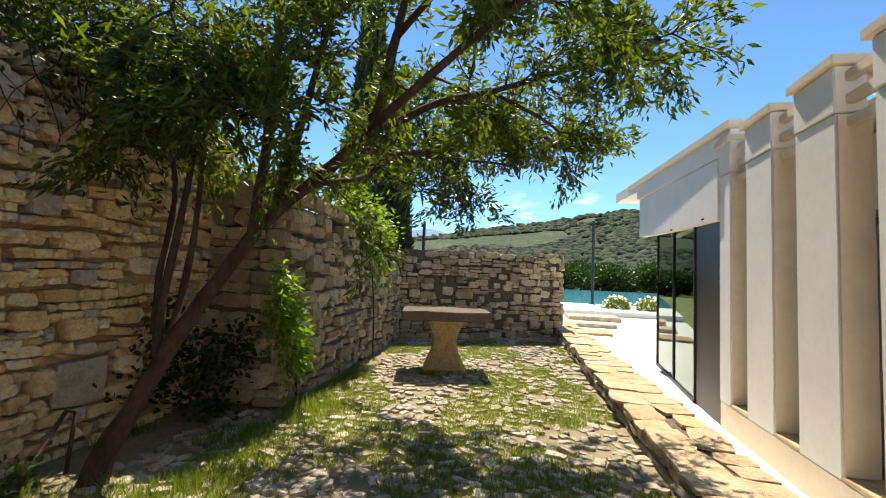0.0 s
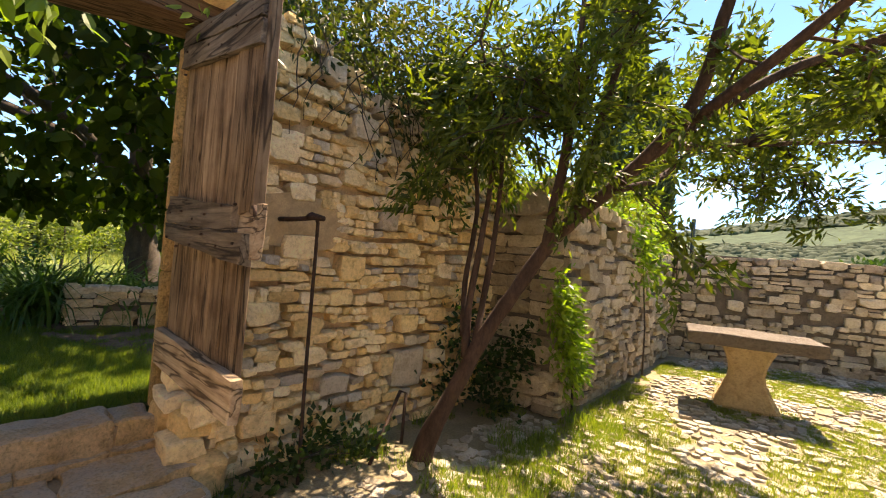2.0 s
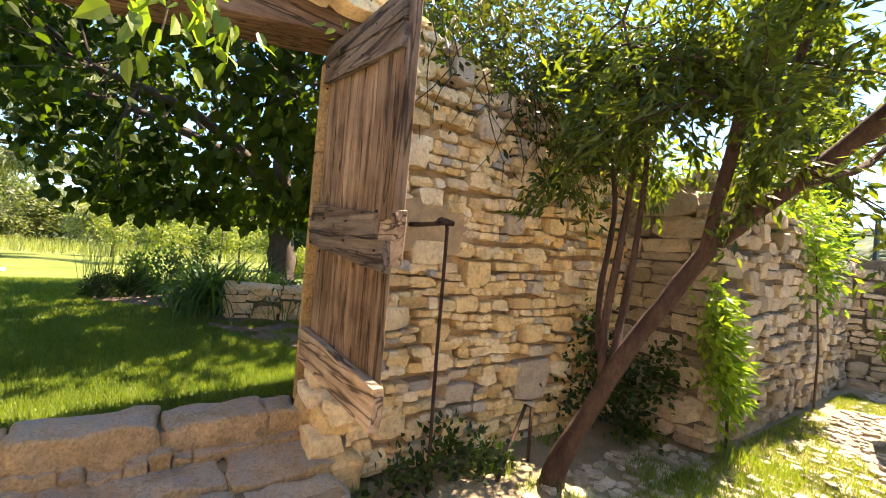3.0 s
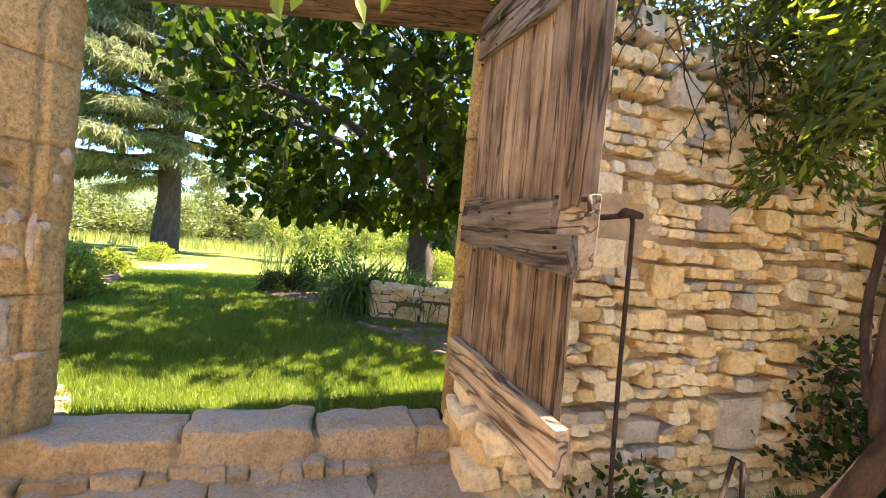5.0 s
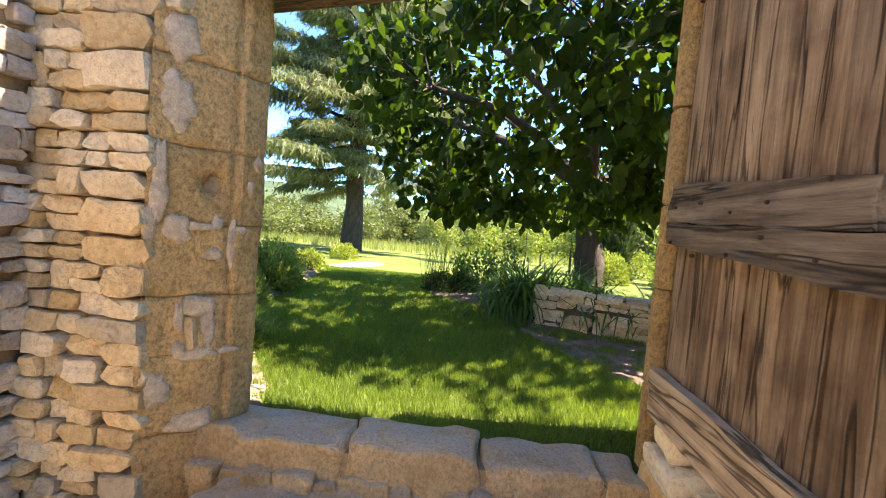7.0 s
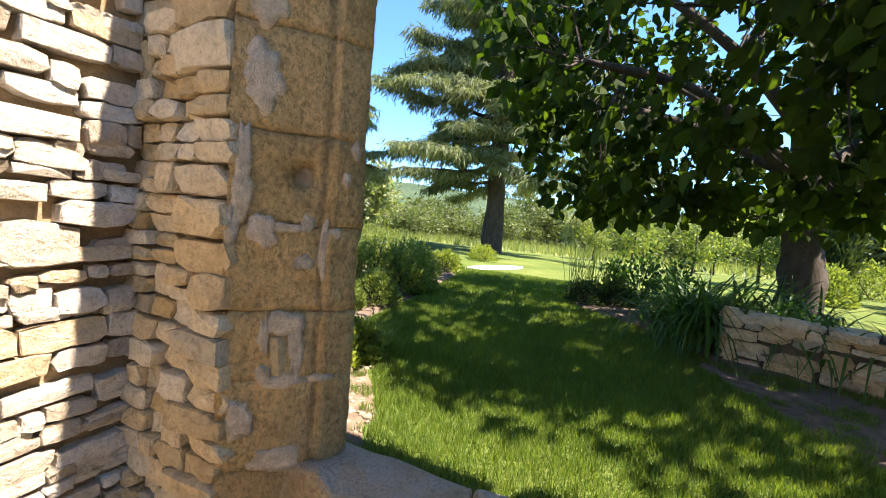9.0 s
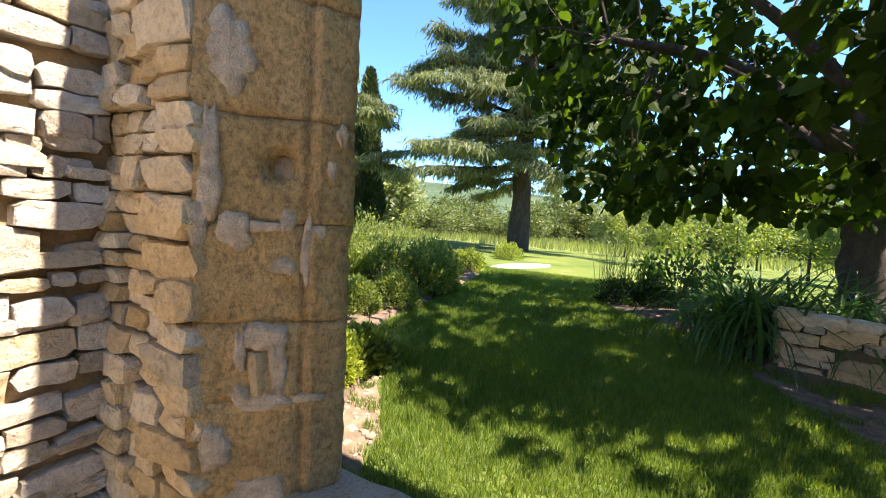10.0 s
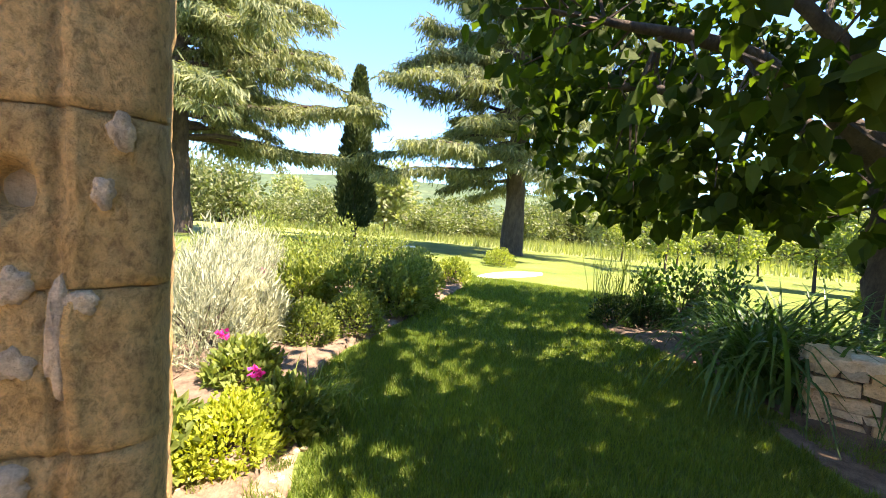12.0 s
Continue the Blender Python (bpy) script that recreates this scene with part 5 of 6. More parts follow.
limb("trunk", fg([(-8.3, 2.1, 0.3, 0.36), (-8.32, 2.08, 0.6, 0.25), (-8.35, 2.05, 1.2, 0.21), (-8.4, 2.0, 1.8, 0.21), (-8.45, 1.95, 2.3, 0.2), (-8.4, 1.9, 3.0, 0.13), (-8.2, 1.8, 4.0, 0.08), (-8.0, 1.7, 5.0, 0.03)]), BARK_GREY, fig, 12, 0.4)
fl = [
    [(-8.4, 2.0, 2.0, 0.16), (-8.0, 2.4, 2.4, 0.12), (-7.4, 3.0, 2.9, 0.08), (-6.6, 3.6, 3.3, 0.04)],
    [(-8.4, 1.95, 2.2, 0.14), (-7.8, 1.3, 2.7, 0.1), (-7.0, 0.4, 3.1, 0.07), (-6.3, -0.6, 3.2, 0.03)],
    [(-8.4, 1.95, 2.4, 0.12), (-7.7, 1.8, 3.0, 0.09), (-6.6, 1.5, 3.4, 0.06), (-5.4, 1.2, 3.4, 0.03)],
    [(-8.4, 1.95, 2.3, 0.12), (-8.6, 1.0, 2.9, 0.09), (-8.6, -0.2, 3.3, 0.06), (-8.3, -1.4, 3.4, 0.03)],
    [(-8.4, 1.9, 2.9, 0.1), (-8.0, 1.0, 3.8, 0.07), (-7.5, 0.0, 4.4, 0.04), (-7.2, -0.9, 4.5, 0.02)],
    [(-8.4, 1.95, 2.2, 0.12), (-9.2, 2.6, 2.8, 0.08), (-9.9, 3.2, 3.4, 0.04)],
]
for rows in fl:
    limb("limb", fg(rows), BARK_GREY, fig, 8)
# leaf clumps on a flattened, uneven dome round the limbs
cent = []
while len(cent) < 730:
    u = g2.normal(0, 1, 3)
    u /= np.linalg.norm(u)
    rr = g2.uniform(0.45, 1.0) ** 0.5
    p = np.array((-7.45, 1.4, 3.45)) + u * rr * np.array((3.25, 3.25, 2.2)) * (1 + 0.16 * noise.noise(Vector(u * 2.3)))
    if p[2] < 1.75 + 0.25 * noise.noise(Vector(p * 0.9)):
        continue
    if noise.noise(Vector(p * 1.15)) < -0.04:
        continue
    cent.append(p)
while len(cent) < 800:
    u = g2.normal(0, 1, 3)
    u /= np.linalg.norm(u)
    p = np.array((-5.7, 3.0, 4.2)) + u * g2.uniform(0.3, 1.0) * np.array((1.9, 1.7, 1.0))
    if noise.noise(Vector(p * 1.3)) > -0.05:
        cent.append(p)
cent = np.array(cent)
P, O = cluster_points(cent, 20, 0.27, g2)
O = O * 0.5 + np.array((0, 0, -0.5))
v, f = leaf_arrays(P - np.array((-8.3, 2.1, 0.36)), O, 0.14, 0.82, 0.25, 0.55, "ovate", gen=g2)
raw_part("crown", v, f, LEAF_FIG, fig, "large dark green leaves", kind="stuff")
tw = []
ends = [np.array(smooth_line(r, 5))[:, :3] for r in fl]
allp = np.concatenate(ends)
for c in cent[::3]:
    q = allp[np.argmin(np.linalg.norm(allp - c, axis=1))]
    m_ = (q + c) / 2 + g2.normal(0, 0.12, 3)
    off = np.array((-8.3, 2.1, 0.36))
    tw.append(tube_arrays([tuple(q - off), tuple(m_ - off), tuple(c - off)], [0.016, 0.011, 0.005], 4))
v, f = merge(*tw)
raw_part("fine_branchwork", v, f, BARK_GREY, fig, kind="stuff")


# ---- cedars
def cedar(at, height, spread, base_r, seed, label, boughs=108):
    g = np.random.default_rng(seed)
    t = thing("cedar_tree", label, "tree", at, "cedars")
    limb("trunk", [(0, 0, -0.3, base_r * 1.5), (0, 0, 0.5, base_r), (0.1, 0, height * 0.4, base_r * 0.75), (0, 0.1, height * 0.75, base_r * 0.4), (0, 0, height, 0.03)], BARK_GREY, t, 12, 0.3)
    tubes, P, D = [], [], []
    for k in range(boughs):
        z = height * (0.19 + 0.77 * (k / boughs) ** 0.9) + g.uniform(-0.4, 0.4)
        a = k * 2.4 + g.uniform(-0.6, 0.6)
        L = spread * (1.0 - 0.75 * (z / height) ** 1.3) * g.choice((0.5, 0.75, 0.95, 1.1))
        rise, sag = g.uniform(-0.02, 0.16), g.uniform(0.06, 0.2)
        pts = []
        for q in np.linspace(0, 1, 7):
            aa = a + 0.25 * math.sin(q * 4 + k)
            pts.append((math.cos(aa) * L * q, math.sin(aa) * L * q, z + rise * L * q - sag * L * q ** 2.5 + 0.1 * math.sin(q * 9 + k)))
        tubes.append(tube_arrays(pts, [base_r * 0.2 * (1 - 0.85 * i / 6) + 0.006 for i in range(7)], 5))
        side = np.array((-math.sin(a), math.cos(a), 0))
        fwd = np.array((math.cos(a), math.sin(a), 0))
        for q in g.uniform(0.25, 1.0, int(20 + L * 7)):
            i = min(5, int(q * 6))
            w = q * 6 - i
            c = np.array(pts[i]) * (1 - w) + np.array(pts[i + 1]) * w
            ll = (0.35 + 0.16 * L * (1.1 - q)) * g.uniform(0.4, 1.3)
            dirv = side * g.choice((-1, 1)) * g.uniform(0.3, 1.0) + fwd * g.uniform(0.1, 1.0)
            dirv /= np.linalg.norm(dirv)
            m = int(19 + ll * 24)
            r = g.uniform(0, 1, (m, 1))
            pp = c + dirv * ll * r + np.array((0, 0, -1.0)) * (0.35 * ll * r ** 2) + g.normal(0, 1, (m, 3)) * np.array((0.15, 0.15, 0.06))
            P.append(pp)
            D.append(np.repeat((dirv * 0.6 + np.array((0, 0, -0.75)))[None], m, 0) * g.uniform(0.4, 1.2, (m, 1)))
    v, f = merge(*tubes)
    raw_part("boughwork", v, f, BARK_GREY, t, kind="stuff")
    P, D = np.concatenate(P), np.concatenate(D)
    v, f = leaf_arrays(P, D, 0.30, 0.15, 0.2, 0.4, "rhomb", gen=g)
    raw_part("crown", v, f, LEAF_CEDAR, t, "drooping grey-green needle sprays", kind="stuff")
    return t


cedar((-19.4, -5.5, west_z(-19.4, -5.5)), 15.5, 6.8, 0.46, 31, "tall cedar with spreading drooping grey-green boughs on the lawn")
cedar((-11.8, -16.2, west_z(-11.8, 0)), 17.0, 8.0, 0.50, 32, "old cedar with layered drooping grey-green boughs", 165)


# ---- cypresses
def cypress(at, height, r, seed, mat=LEAF_CYPRESS):
    g = np.random.default_rng(seed)
    t = thing("cypress_tree", "slender dark green column of a cypress", "tree", at, "cypresses")
    limb("trunk", [(0, 0, -0.2, 0.16), (0, 0, height * 0.5, 0.1), (0, 0, height * 0.95, 0.02)], BARK_GREY, t, 8)
    n = 15000
    h = g.uniform(0.04, 1.0, n) ** 0.85
    a = g.uniform(0, 2 * math.pi, n)
    rad = r * np.minimum(1, (h / 0.16) ** 0.5) * np.clip(1 - h, 0, 1) ** 0.52 * 1.15
    rad = rad * (1 + 0.16 * np.sin(a * 3 + h * 9) + 0.10 * np.sin(a * 7 - h * 31)) * g.uniform(0.72, 1.04, n)
    P = np.stack([rad * np.cos(a), rad * np.sin(a), h * height], 1)
    O = np.stack([np.cos(a) * 0.35, np.sin(a) * 0.35, np.full(n, 1.0)], 1)
    v, f = leaf_arrays(P, O, 0.26, 0.32, 0, 0.3, "rhomb", gen=g)
    raw_part("crown", v, f, mat, t, kind="stuff")
    return t


cypress((-19.6, -14.2, west_z(-19.6, 0)), 8.6, 0.86, 41)
cypress((-3.55, 13.6, -0.17), 7.9, 0.62, 42)
cypress((-4.5, 13.3, -0.17), 11.0, 0.85, 43)


# ---- bushes: many small leaves on short stems
def bush(name, label, category, at, size, mat, n=2600, leaf=0.05, aspect=0.5, seed=1, group="", up=0.5, stems=None, shape="rhomb", lump=0.25):
    g = np.random.default_rng(seed)
    t = thing(name, label, category, at, group)
    u = g.normal(0, 1, (n, 3))
    u /= np.linalg.norm(u, axis=1, keepdims=True)
    u[:, 2] = np.abs(u[:, 2]) * 1.15 - 0.15
    rr = g.uniform(0.35, 1.0, (n, 1)) ** 0.45
    k = np.array([1 + lump * noise.noise(Vector(q * 2.6) + Vector((seed, 0, 0))) + lump * 0.6 * noise.noise(Vector(q * 6) + Vector((0, seed, 0))) for q in u])[:, None]
    P = u * rr * k * np.array(size) * np.array((0.5, 0.5, 1.0))
    P[:, 2] = np.abs(P[:, 2]) + 0.01
    O = u * 0.7 + np.array((0, 0, up))
    v, f = leaf_arrays(P, O, leaf, aspect, 0, 0.55, shape, gen=g)
    tub = []
    for q in range(9):
        a = g.uniform(0, 6.28)
        tip = np.array((math.cos(a) * size[0] * 0.3, math.sin(a) * size[1] * 0.3, size[2] * g.uniform(0.5, 0.85)))
        tub.append(tube_arrays([(0, 0, -0.05), tuple(tip * 0.5 + g.normal(0, 0.03, 3)), tuple(tip)], [0.012, 0.008, 0.004], 4))
    vv, ff = merge(*tub)
    raw_part("stemwork", vv, ff, BARK_GREY, t, kind="stuff")
    raw_part("foliage", v, f, mat, t, kind="stuff")
    return t


def straps(name, label, at, n, length, width, mat, seed, spread=0.35, group="", arch=0.9, pieces=0):
    """A clump of arching strap leaves."""
    g = np.random.default_rng(seed)
    t = thing(name, label, "plant", at, group)
    V, F = [], []
    for k in range(n):
        a = g.uniform(0, 6.28)
        o = np.array((g.normal(0, spread * 0.35), g.normal(0, spread * 0.35), 0))
        L = length * g.uniform(0.6, 1.15)
        ar = arch * g.uniform(0.3, 1.2)
        d = np.array((math.cos(a), math.sin(a), 0))
        s = np.array((-math.sin(a), math.cos(a), 0))
        base = len(V)
        one = []
        for i in range(6):
            q = i / 5
            th = math.radians(82) - ar * 1.7 * q ** 1.5
            p = o + d * (L * 0.75 * q * math.cos(th) + 0.1 * L * q) + np.array((0, 0, L * q * max(-0.2, math.sin(th)) * 0.92))
            w = width * (1 - 0.9 * q ** 2) * 0.5
            one += [tuple(p + s * w + np.array((0, 0, 0.25 * w))), tuple(p), tuple(p - s * w + np.array((0, 0, 0.25 * w)))]
        quads = [(b0 + 3 * i + c, b0 + 3 * i + c + 1, b0 + 3 * i + c + 4, b0 + 3 * i + c + 3) for i in range(5) for c in (0, 1) for b0 in ((0,) if k < pieces else (base,))]
        if k < pieces:
            raw_part("leaf", one, quads, mat, t)
        else:
            V += one
            F += quads
    if not V:
        return t
    raw_part("leafage", V, F, mat, t, kind="stuff")
    return t


# ---------------------------------------------------------------- garden beyond the gate
def bed(name, poly, z, label):
    """A mulched bed: a thin mound with a wavering edge."""
    n = len(poly)
    pts = []
    for i in range(n):
        a, b = Vector(poly[i]), Vector(poly[(i + 1) % n])
        for k in range(5):
            p = a.lerp(b, k / 5)
            o = noise.noise_vector(Vector((p.x * 2, p.y * 2, 1.3))) * 0.07
            pts.append((p.x + o.x, p.y + o.y))
    c = (sum(p[0] for p in pts) / len(pts), sum(p[1] for p in pts) / len(pts))
    v = [(x, y, west_z(x, y) - 0.02) for x, y in pts] + [(c[0] + (x - c[0]) * 0.93, c[1] + (y - c[1]) * 0.93, west_z(x, y) + z) for x, y in pts] + [(*c, west_z(*c) + z * 1.3)]
    m = len(pts)
    f = [(i, (i + 1) % m, m + (i + 1) % m, m + i) for i in range(m)] + [(m + i, m + (i + 1) % m, 2 * m) for i in range(m)]
    ob = raw_part(name, v, f, SOIL, smooth=True)
    return tagged(ob, label, "flower bed", kind="structure")


BED_L = [(-3.56, -1.35), (-4.1, -1.55), (-4.6, -2.0), (-5.1, -2.25), (-6.8, -2.5), (-9.0, -2.9), (-10.3, -3.5), (-10.0, -6.5), (-7.0, -8.0), (-3.56, -6.0)]
BED_R = [(-5.7, 0.95), (-6.9, 0.4), (-7.8, -0.55), (-9.2, -0.85), (-10.0, -0.2), (-9.8, 1.6), (-8.6, 3.2), (-6.4, 3.0)]
bed("flower_bed", BED_L, 0.035, "brown mulched flower bed full of shrubs and flowers")
bed("flower_bed", BED_R, 0.035, "brown mulched bed under the mulberry tree")
BARE = [(-6.05, 0.55), (-5.2, 0.95), (-4.55, 1.25), (-4.2, 1.7), (-4.3, 2.6), (-5.4, 2.7), (-6.0, 1.6)]
bed("bare_soil", BARE, 0.012, "dry trodden soil with leaf litter before the planter")
gp = [(-3.30, -1.5), (-3.30, -0.98), (-3.62, -1.12), (-3.86, -1.3), (-4.15, -1.5), (-4.3, -1.75), (-3.9, -1.9), (-3.56, -1.8)]
gq = []
for i in range(len(gp)):
    a, b = Vector(gp[i]), Vector(gp[(i + 1) % len(gp)])
    for k in range(6):
        p = a.lerp(b, k / 6)
        o = noise.noise_vector(Vector((p.x * 9, p.y * 9, 0.4))) * 0.07
        gq.append((min(-3.29, p.x + o.x), p.y + o.y))
m = len(gq)
cx_, cy_ = sum(p[0] for p in gq) / m, sum(p[1] for p in gq) / m
gv = [(x, y, west_z(x, y) - 0.02) for x, y in gq] + [(cx_ + (x - cx_) * 0.9, cy_ + (y - cy_) * 0.9, west_z(x, y) + 0.008 + 0.006 * noise.noise(Vector((x * 6, y * 6, 0)))) for x, y in gq] + [(cx_, cy_, west_z(cx_, cy_) + 0.014)]
ob = raw_part("gravel_patch", gv, [(i, (i + 1) % m, m + (i + 1) % m, m + i) for i in range(m)] + [(m + i, m + (i + 1) % m, 2 * m) for i in range(m)], GRAVEL, smooth=True)
tagged(ob, "dry sandy gravel patch beside the gate jamb", "gravel", kind="structure")

# low retaining wall of the planter
planter = thing("planter_wall", "low curved dry-stone planter wall with flat capping stones", "planter", (-6.15, 0.93, 0.36), kind="structure")
PL = [(-0.42, 0.0), (0.0, -0.03), (0.16, 0.6), (0.42, 1.3), (0.8, 2.2), (0.46, 2.4), (0.06, 1.45), (-0.2, 0.7), (-0.27, 0.36), (-0.42, 0.34)]
prism("core", [(x * 1 - 0.02, y + 0.03) for x, y in PL], -0.05, 0.44, EARTH_JOINT, planter)

# path disc and far path
for k, (x, y, r, z) in enumerate(((-11.4, -2.95, 0.95, 0.012), (-15.5, -9.6, 1.5, 0.012))):
    v = [(r * 1.15 * math.cos(a), 0.30 * r * math.sin(a) + 0.16 * r * math.cos(a) ** 2, zz2) for zz2 in (-0.03, z) for a in [2 * math.pi * i / 26 for i in range(26)]]
    f = [tuple(range(26, 52))] + [(i, (i + 1) % 26, 26 + (i + 1) % 26, 26 + i) for i in range(26)]
    p = raw_part("garden_path", v, f, TERRACE)
    p.matrix_world = pose(x, y, west_z(x, y) + 0.02, 0, 0, -20)
    tagged(p, "pale stone garden path edge curving through the lawn", "path", kind="structure")

WZ = lambda x, y: west_z(x, y) + 0.03
# silver shrubs, tall and feathery
for k, (x, y, s, h) in enumerate(((-4.6, -3.1, 0.9, 0.75), (-5.2, -3.75, 1.1, 0.9), (-4.5, -3.9, 1.0, 0.95), (-5.9, -4.3, 1.1, 0.9), (-5.05, -3.05, 0.6, 0.5))):
    bush("silver_shrub", "feathery silver-white artemisia shrub in full sun", "shrub", (x, y, WZ(x, y)), (s, s, h), LEAF_SILVER, 4200, 0.10, 0.10, 60 + k, "silver shrubs", up=1.0, lump=0.3)
for k, (x, y, s, h) in enumerate(((-5.35, -2.72, 0.52, 0.34), (-5.85, -2.62, 0.62, 0.40))):
    bush("round_shrub", "low rounded box shrub, fresh green", "shrub", (x, y, WZ(x, y)), (s, s, h), LEAF_BUSH, 3200, 0.035, 0.5, 70 + k, "round shrubs", lump=0.12)
for k, (x, y, s, h) in enumerate(((-6.5, -3.3, 1.0, 0.66), (-7.1, -2.95, 1.0, 0.55), (-7.7, -3.25, 1.1, 0.6), (-6.1, -3.6, 0.8, 0.6), (-8.4, -3.5, 0.9, 0.5), (-6.75, -2.75, 0.7, 0.45))):
    bush("flowering_shrub", "leafy light green garden shrub", "shrub", (x, y, WZ(x, y)), (s, s, h), LEAF_BUSH, 3400, 0.06, 0.45, 80 + k, "garden shrubs", lump=0.35)
for k, (x, y, s, h) in enumerate(((-9.3, -3.3, 0.7, 0.4), (-9.9, -3.5, 0.6, 0.36), (-13.4, -3.8, 0.8, 0.45), (-14.0, -4.2, 0.7, 0.42))):
    bush("golden_shrub", "small bright yellow-green shrub at the lawn edge", "shrub", (x, y, WZ(x, y)), (s, s, h), LEAF_YELLOW if x > -8 else LEAF_LIME, 1500, 0.05, 0.5, 90 + k, "golden shrubs")
for k, (x, y, s, h) in enumerate(((-7.5, -4.8, 1.3, 0.85), (-8.6, -5.2, 1.4, 0.95), (-6.7, -5.6, 1.3, 0.8), (-9.9, -5.2, 1.3, 0.7), (-8.4, -7.2, 1.5, 1.0))):
    bush("tall_shrub", "airy olive-green shrub behind the flower bed", "shrub", (x, y, WZ(x, y)), (s, s, h), LEAF_BUSH, 2600, 0.07, 0.35, 100 + k, "tall shrubs", lump=0.5)
bush("golden_shrub", "dense yellow spirea shrub beside the gate", "shrub", (-3.92, -1.75, WZ(-4, -1.8)), (0.54, 0.46, 0.25), LEAF_YELLOW, 2800, 0.034, 0.55, 120, lump=0.2)


def flowering(at, seed, petals):
    t = bush("geranium", "leafy geranium with magenta flowers", "flower", at, (0.5, 0.45, 0.24), LEAF_BUSH, 1300, 0.055, 0.6, seed, "geraniums")
    g = np.random.default_rng(seed)
    for k in range(petals):
        p = np.array((g.uniform(-0.15, 0.15), g.uniform(-0.15, 0.15), g.uniform(0.26, 0.34)))
        P = p + g.normal(0, 0.014, (26, 3))
        v, f = leaf_arrays(P, P - p + np.array((0, 0, 0.02)), 0.036, 0.9, 0, 0.4, "rhomb", gen=g)
        raw_part("flower_head", v, f, PETAL, t, "magenta petals")
        v, f = tube_arrays([(p[0] * 0.5, p[1] * 0.5, 0.05), tuple(p)], [0.004, 0.003], 4)
        raw_part("stem", v, f, LEAF_BUSH, t)


flowering((-3.70, -1.93, WZ(-4, -1.7)), 121, 4)
flowering((-4.22, -1.74, WZ(-4, -1.7)), 122, 1)
flowering((-4.5, -2.45, WZ(-4, -1.7)), 123, 1)
flowering((-6.3, -4.5, WZ(-6, -4)), 124, 3)
straps("grass_clump", "fresh green grass clump with thin blades", (-4.42, -1.72, WZ(-4.2, -1.6)), 90, 0.34, 0.009, LEAF_BUSH, 130, 0.3)
# right-hand bed
for k, (x, y, s, h) in enumerate(((-8.1, -0.45, 0.6, 0.32), (-8.3, -0.05, 0.6, 0.36))):
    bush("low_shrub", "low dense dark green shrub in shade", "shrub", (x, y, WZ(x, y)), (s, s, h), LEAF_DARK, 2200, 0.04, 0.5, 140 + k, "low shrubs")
for k, (x, y, s, h) in enumerate(((-9.0, 0.3, 0.7, 0.7), (-8.75, -0.1, 0.45, 0.6), (-9.4, 0.8, 0.7, 0.75))):
    bush("dark_shrub", "upright dark green leafy shrub", "shrub", (x, y, WZ(x, y)), (s, s, h), LEAF_STRAP, 650, 0.075, 0.6, 150 + k, "dark shrubs", lump=0.7)
straps("tall_grass", "tall thin upright grass stems", (-8.35, -0.5, WZ(-8.3, -0.5)), 70, 1.15, 0.010, LEAF_BUSH, 160, 0.4, arch=0.16)
for k, (x, y, z, n, L) in enumerate(((-6.55, 0.75, 0, 220, 1.05), (-7.1, 0.9, 0, 190, 1.05), (-6.75, 1.35, 0.2, 160, 0.95), (-6.3, 1.75, 0.25, 110, 0.85), (-6.1, 2.3, 0.25, 110, 0.8), (-7.3, 1.7, 0.0, 110, 1.0), (-7.6, 0.75, 0, 110, 0.8))):
    straps("daylily", "clump of long arching dark green strap leaves", (x, y, WZ(x, y)), n, L, 0.034, LEAF_STRAP, 170 + k, 0.5, "daylilies", pieces=60 if k in (0, 1, 2, 3) else 0)

# meadow edge, small fruit trees and woods beyond the lawn
gm = np.random.default_rng(55)
n = 26000
mx_ = gm.uniform(-46, -24.0, n)
my_ = gm.uniform(-40, 26, n)
P = np.stack([mx_, my_, [west_z(a, b) - 0.03 for a, b in zip(mx_, my_)]], 1)
v, f = blade_arrays(P, 0.55, 0.05, 0.4, gm)
tagged(raw_part("tall_grass", v, f, MEADOW, kind="stuff"), "tall pale meadow grass beyond the lawn", "grass")


def wood_tree(name, label, size, mat, seed, n=3200, leaf=0.42, trunk=0.1, up=0.2, group=""):
    g = np.random.default_rng(seed)
    t = thing(name, label, "tree", (0, 0, -60), group)
    w, h = size
    limb("trunk", [(0, 0, -0.2, trunk * 1.3), (0.05, 0, h * 0.3, trunk), (0, 0.08, h * 0.8, trunk * 0.3)], BARK_GREY, t, 7)
    cen = []
    while len(cen) < 60:
        u = g.normal(0, 1, 3)
        u /= np.linalg.norm(u)
        p = u * g.uniform(0.4, 1.0) * np.array((w / 2, w / 2, h * 0.40)) + np.array((0, 0, h * 0.58))
        cen.append(p)
    P, O = cluster_points(cen, n // 60, w * 0.17, g)
    v, f = leaf_arrays(P, O + np.array((0, 0, up)), leaf, 0.5, 0, 0.6, "rhomb", gen=g)
    raw_part("crown", v, f, mat, t, kind="stuff")
    return t


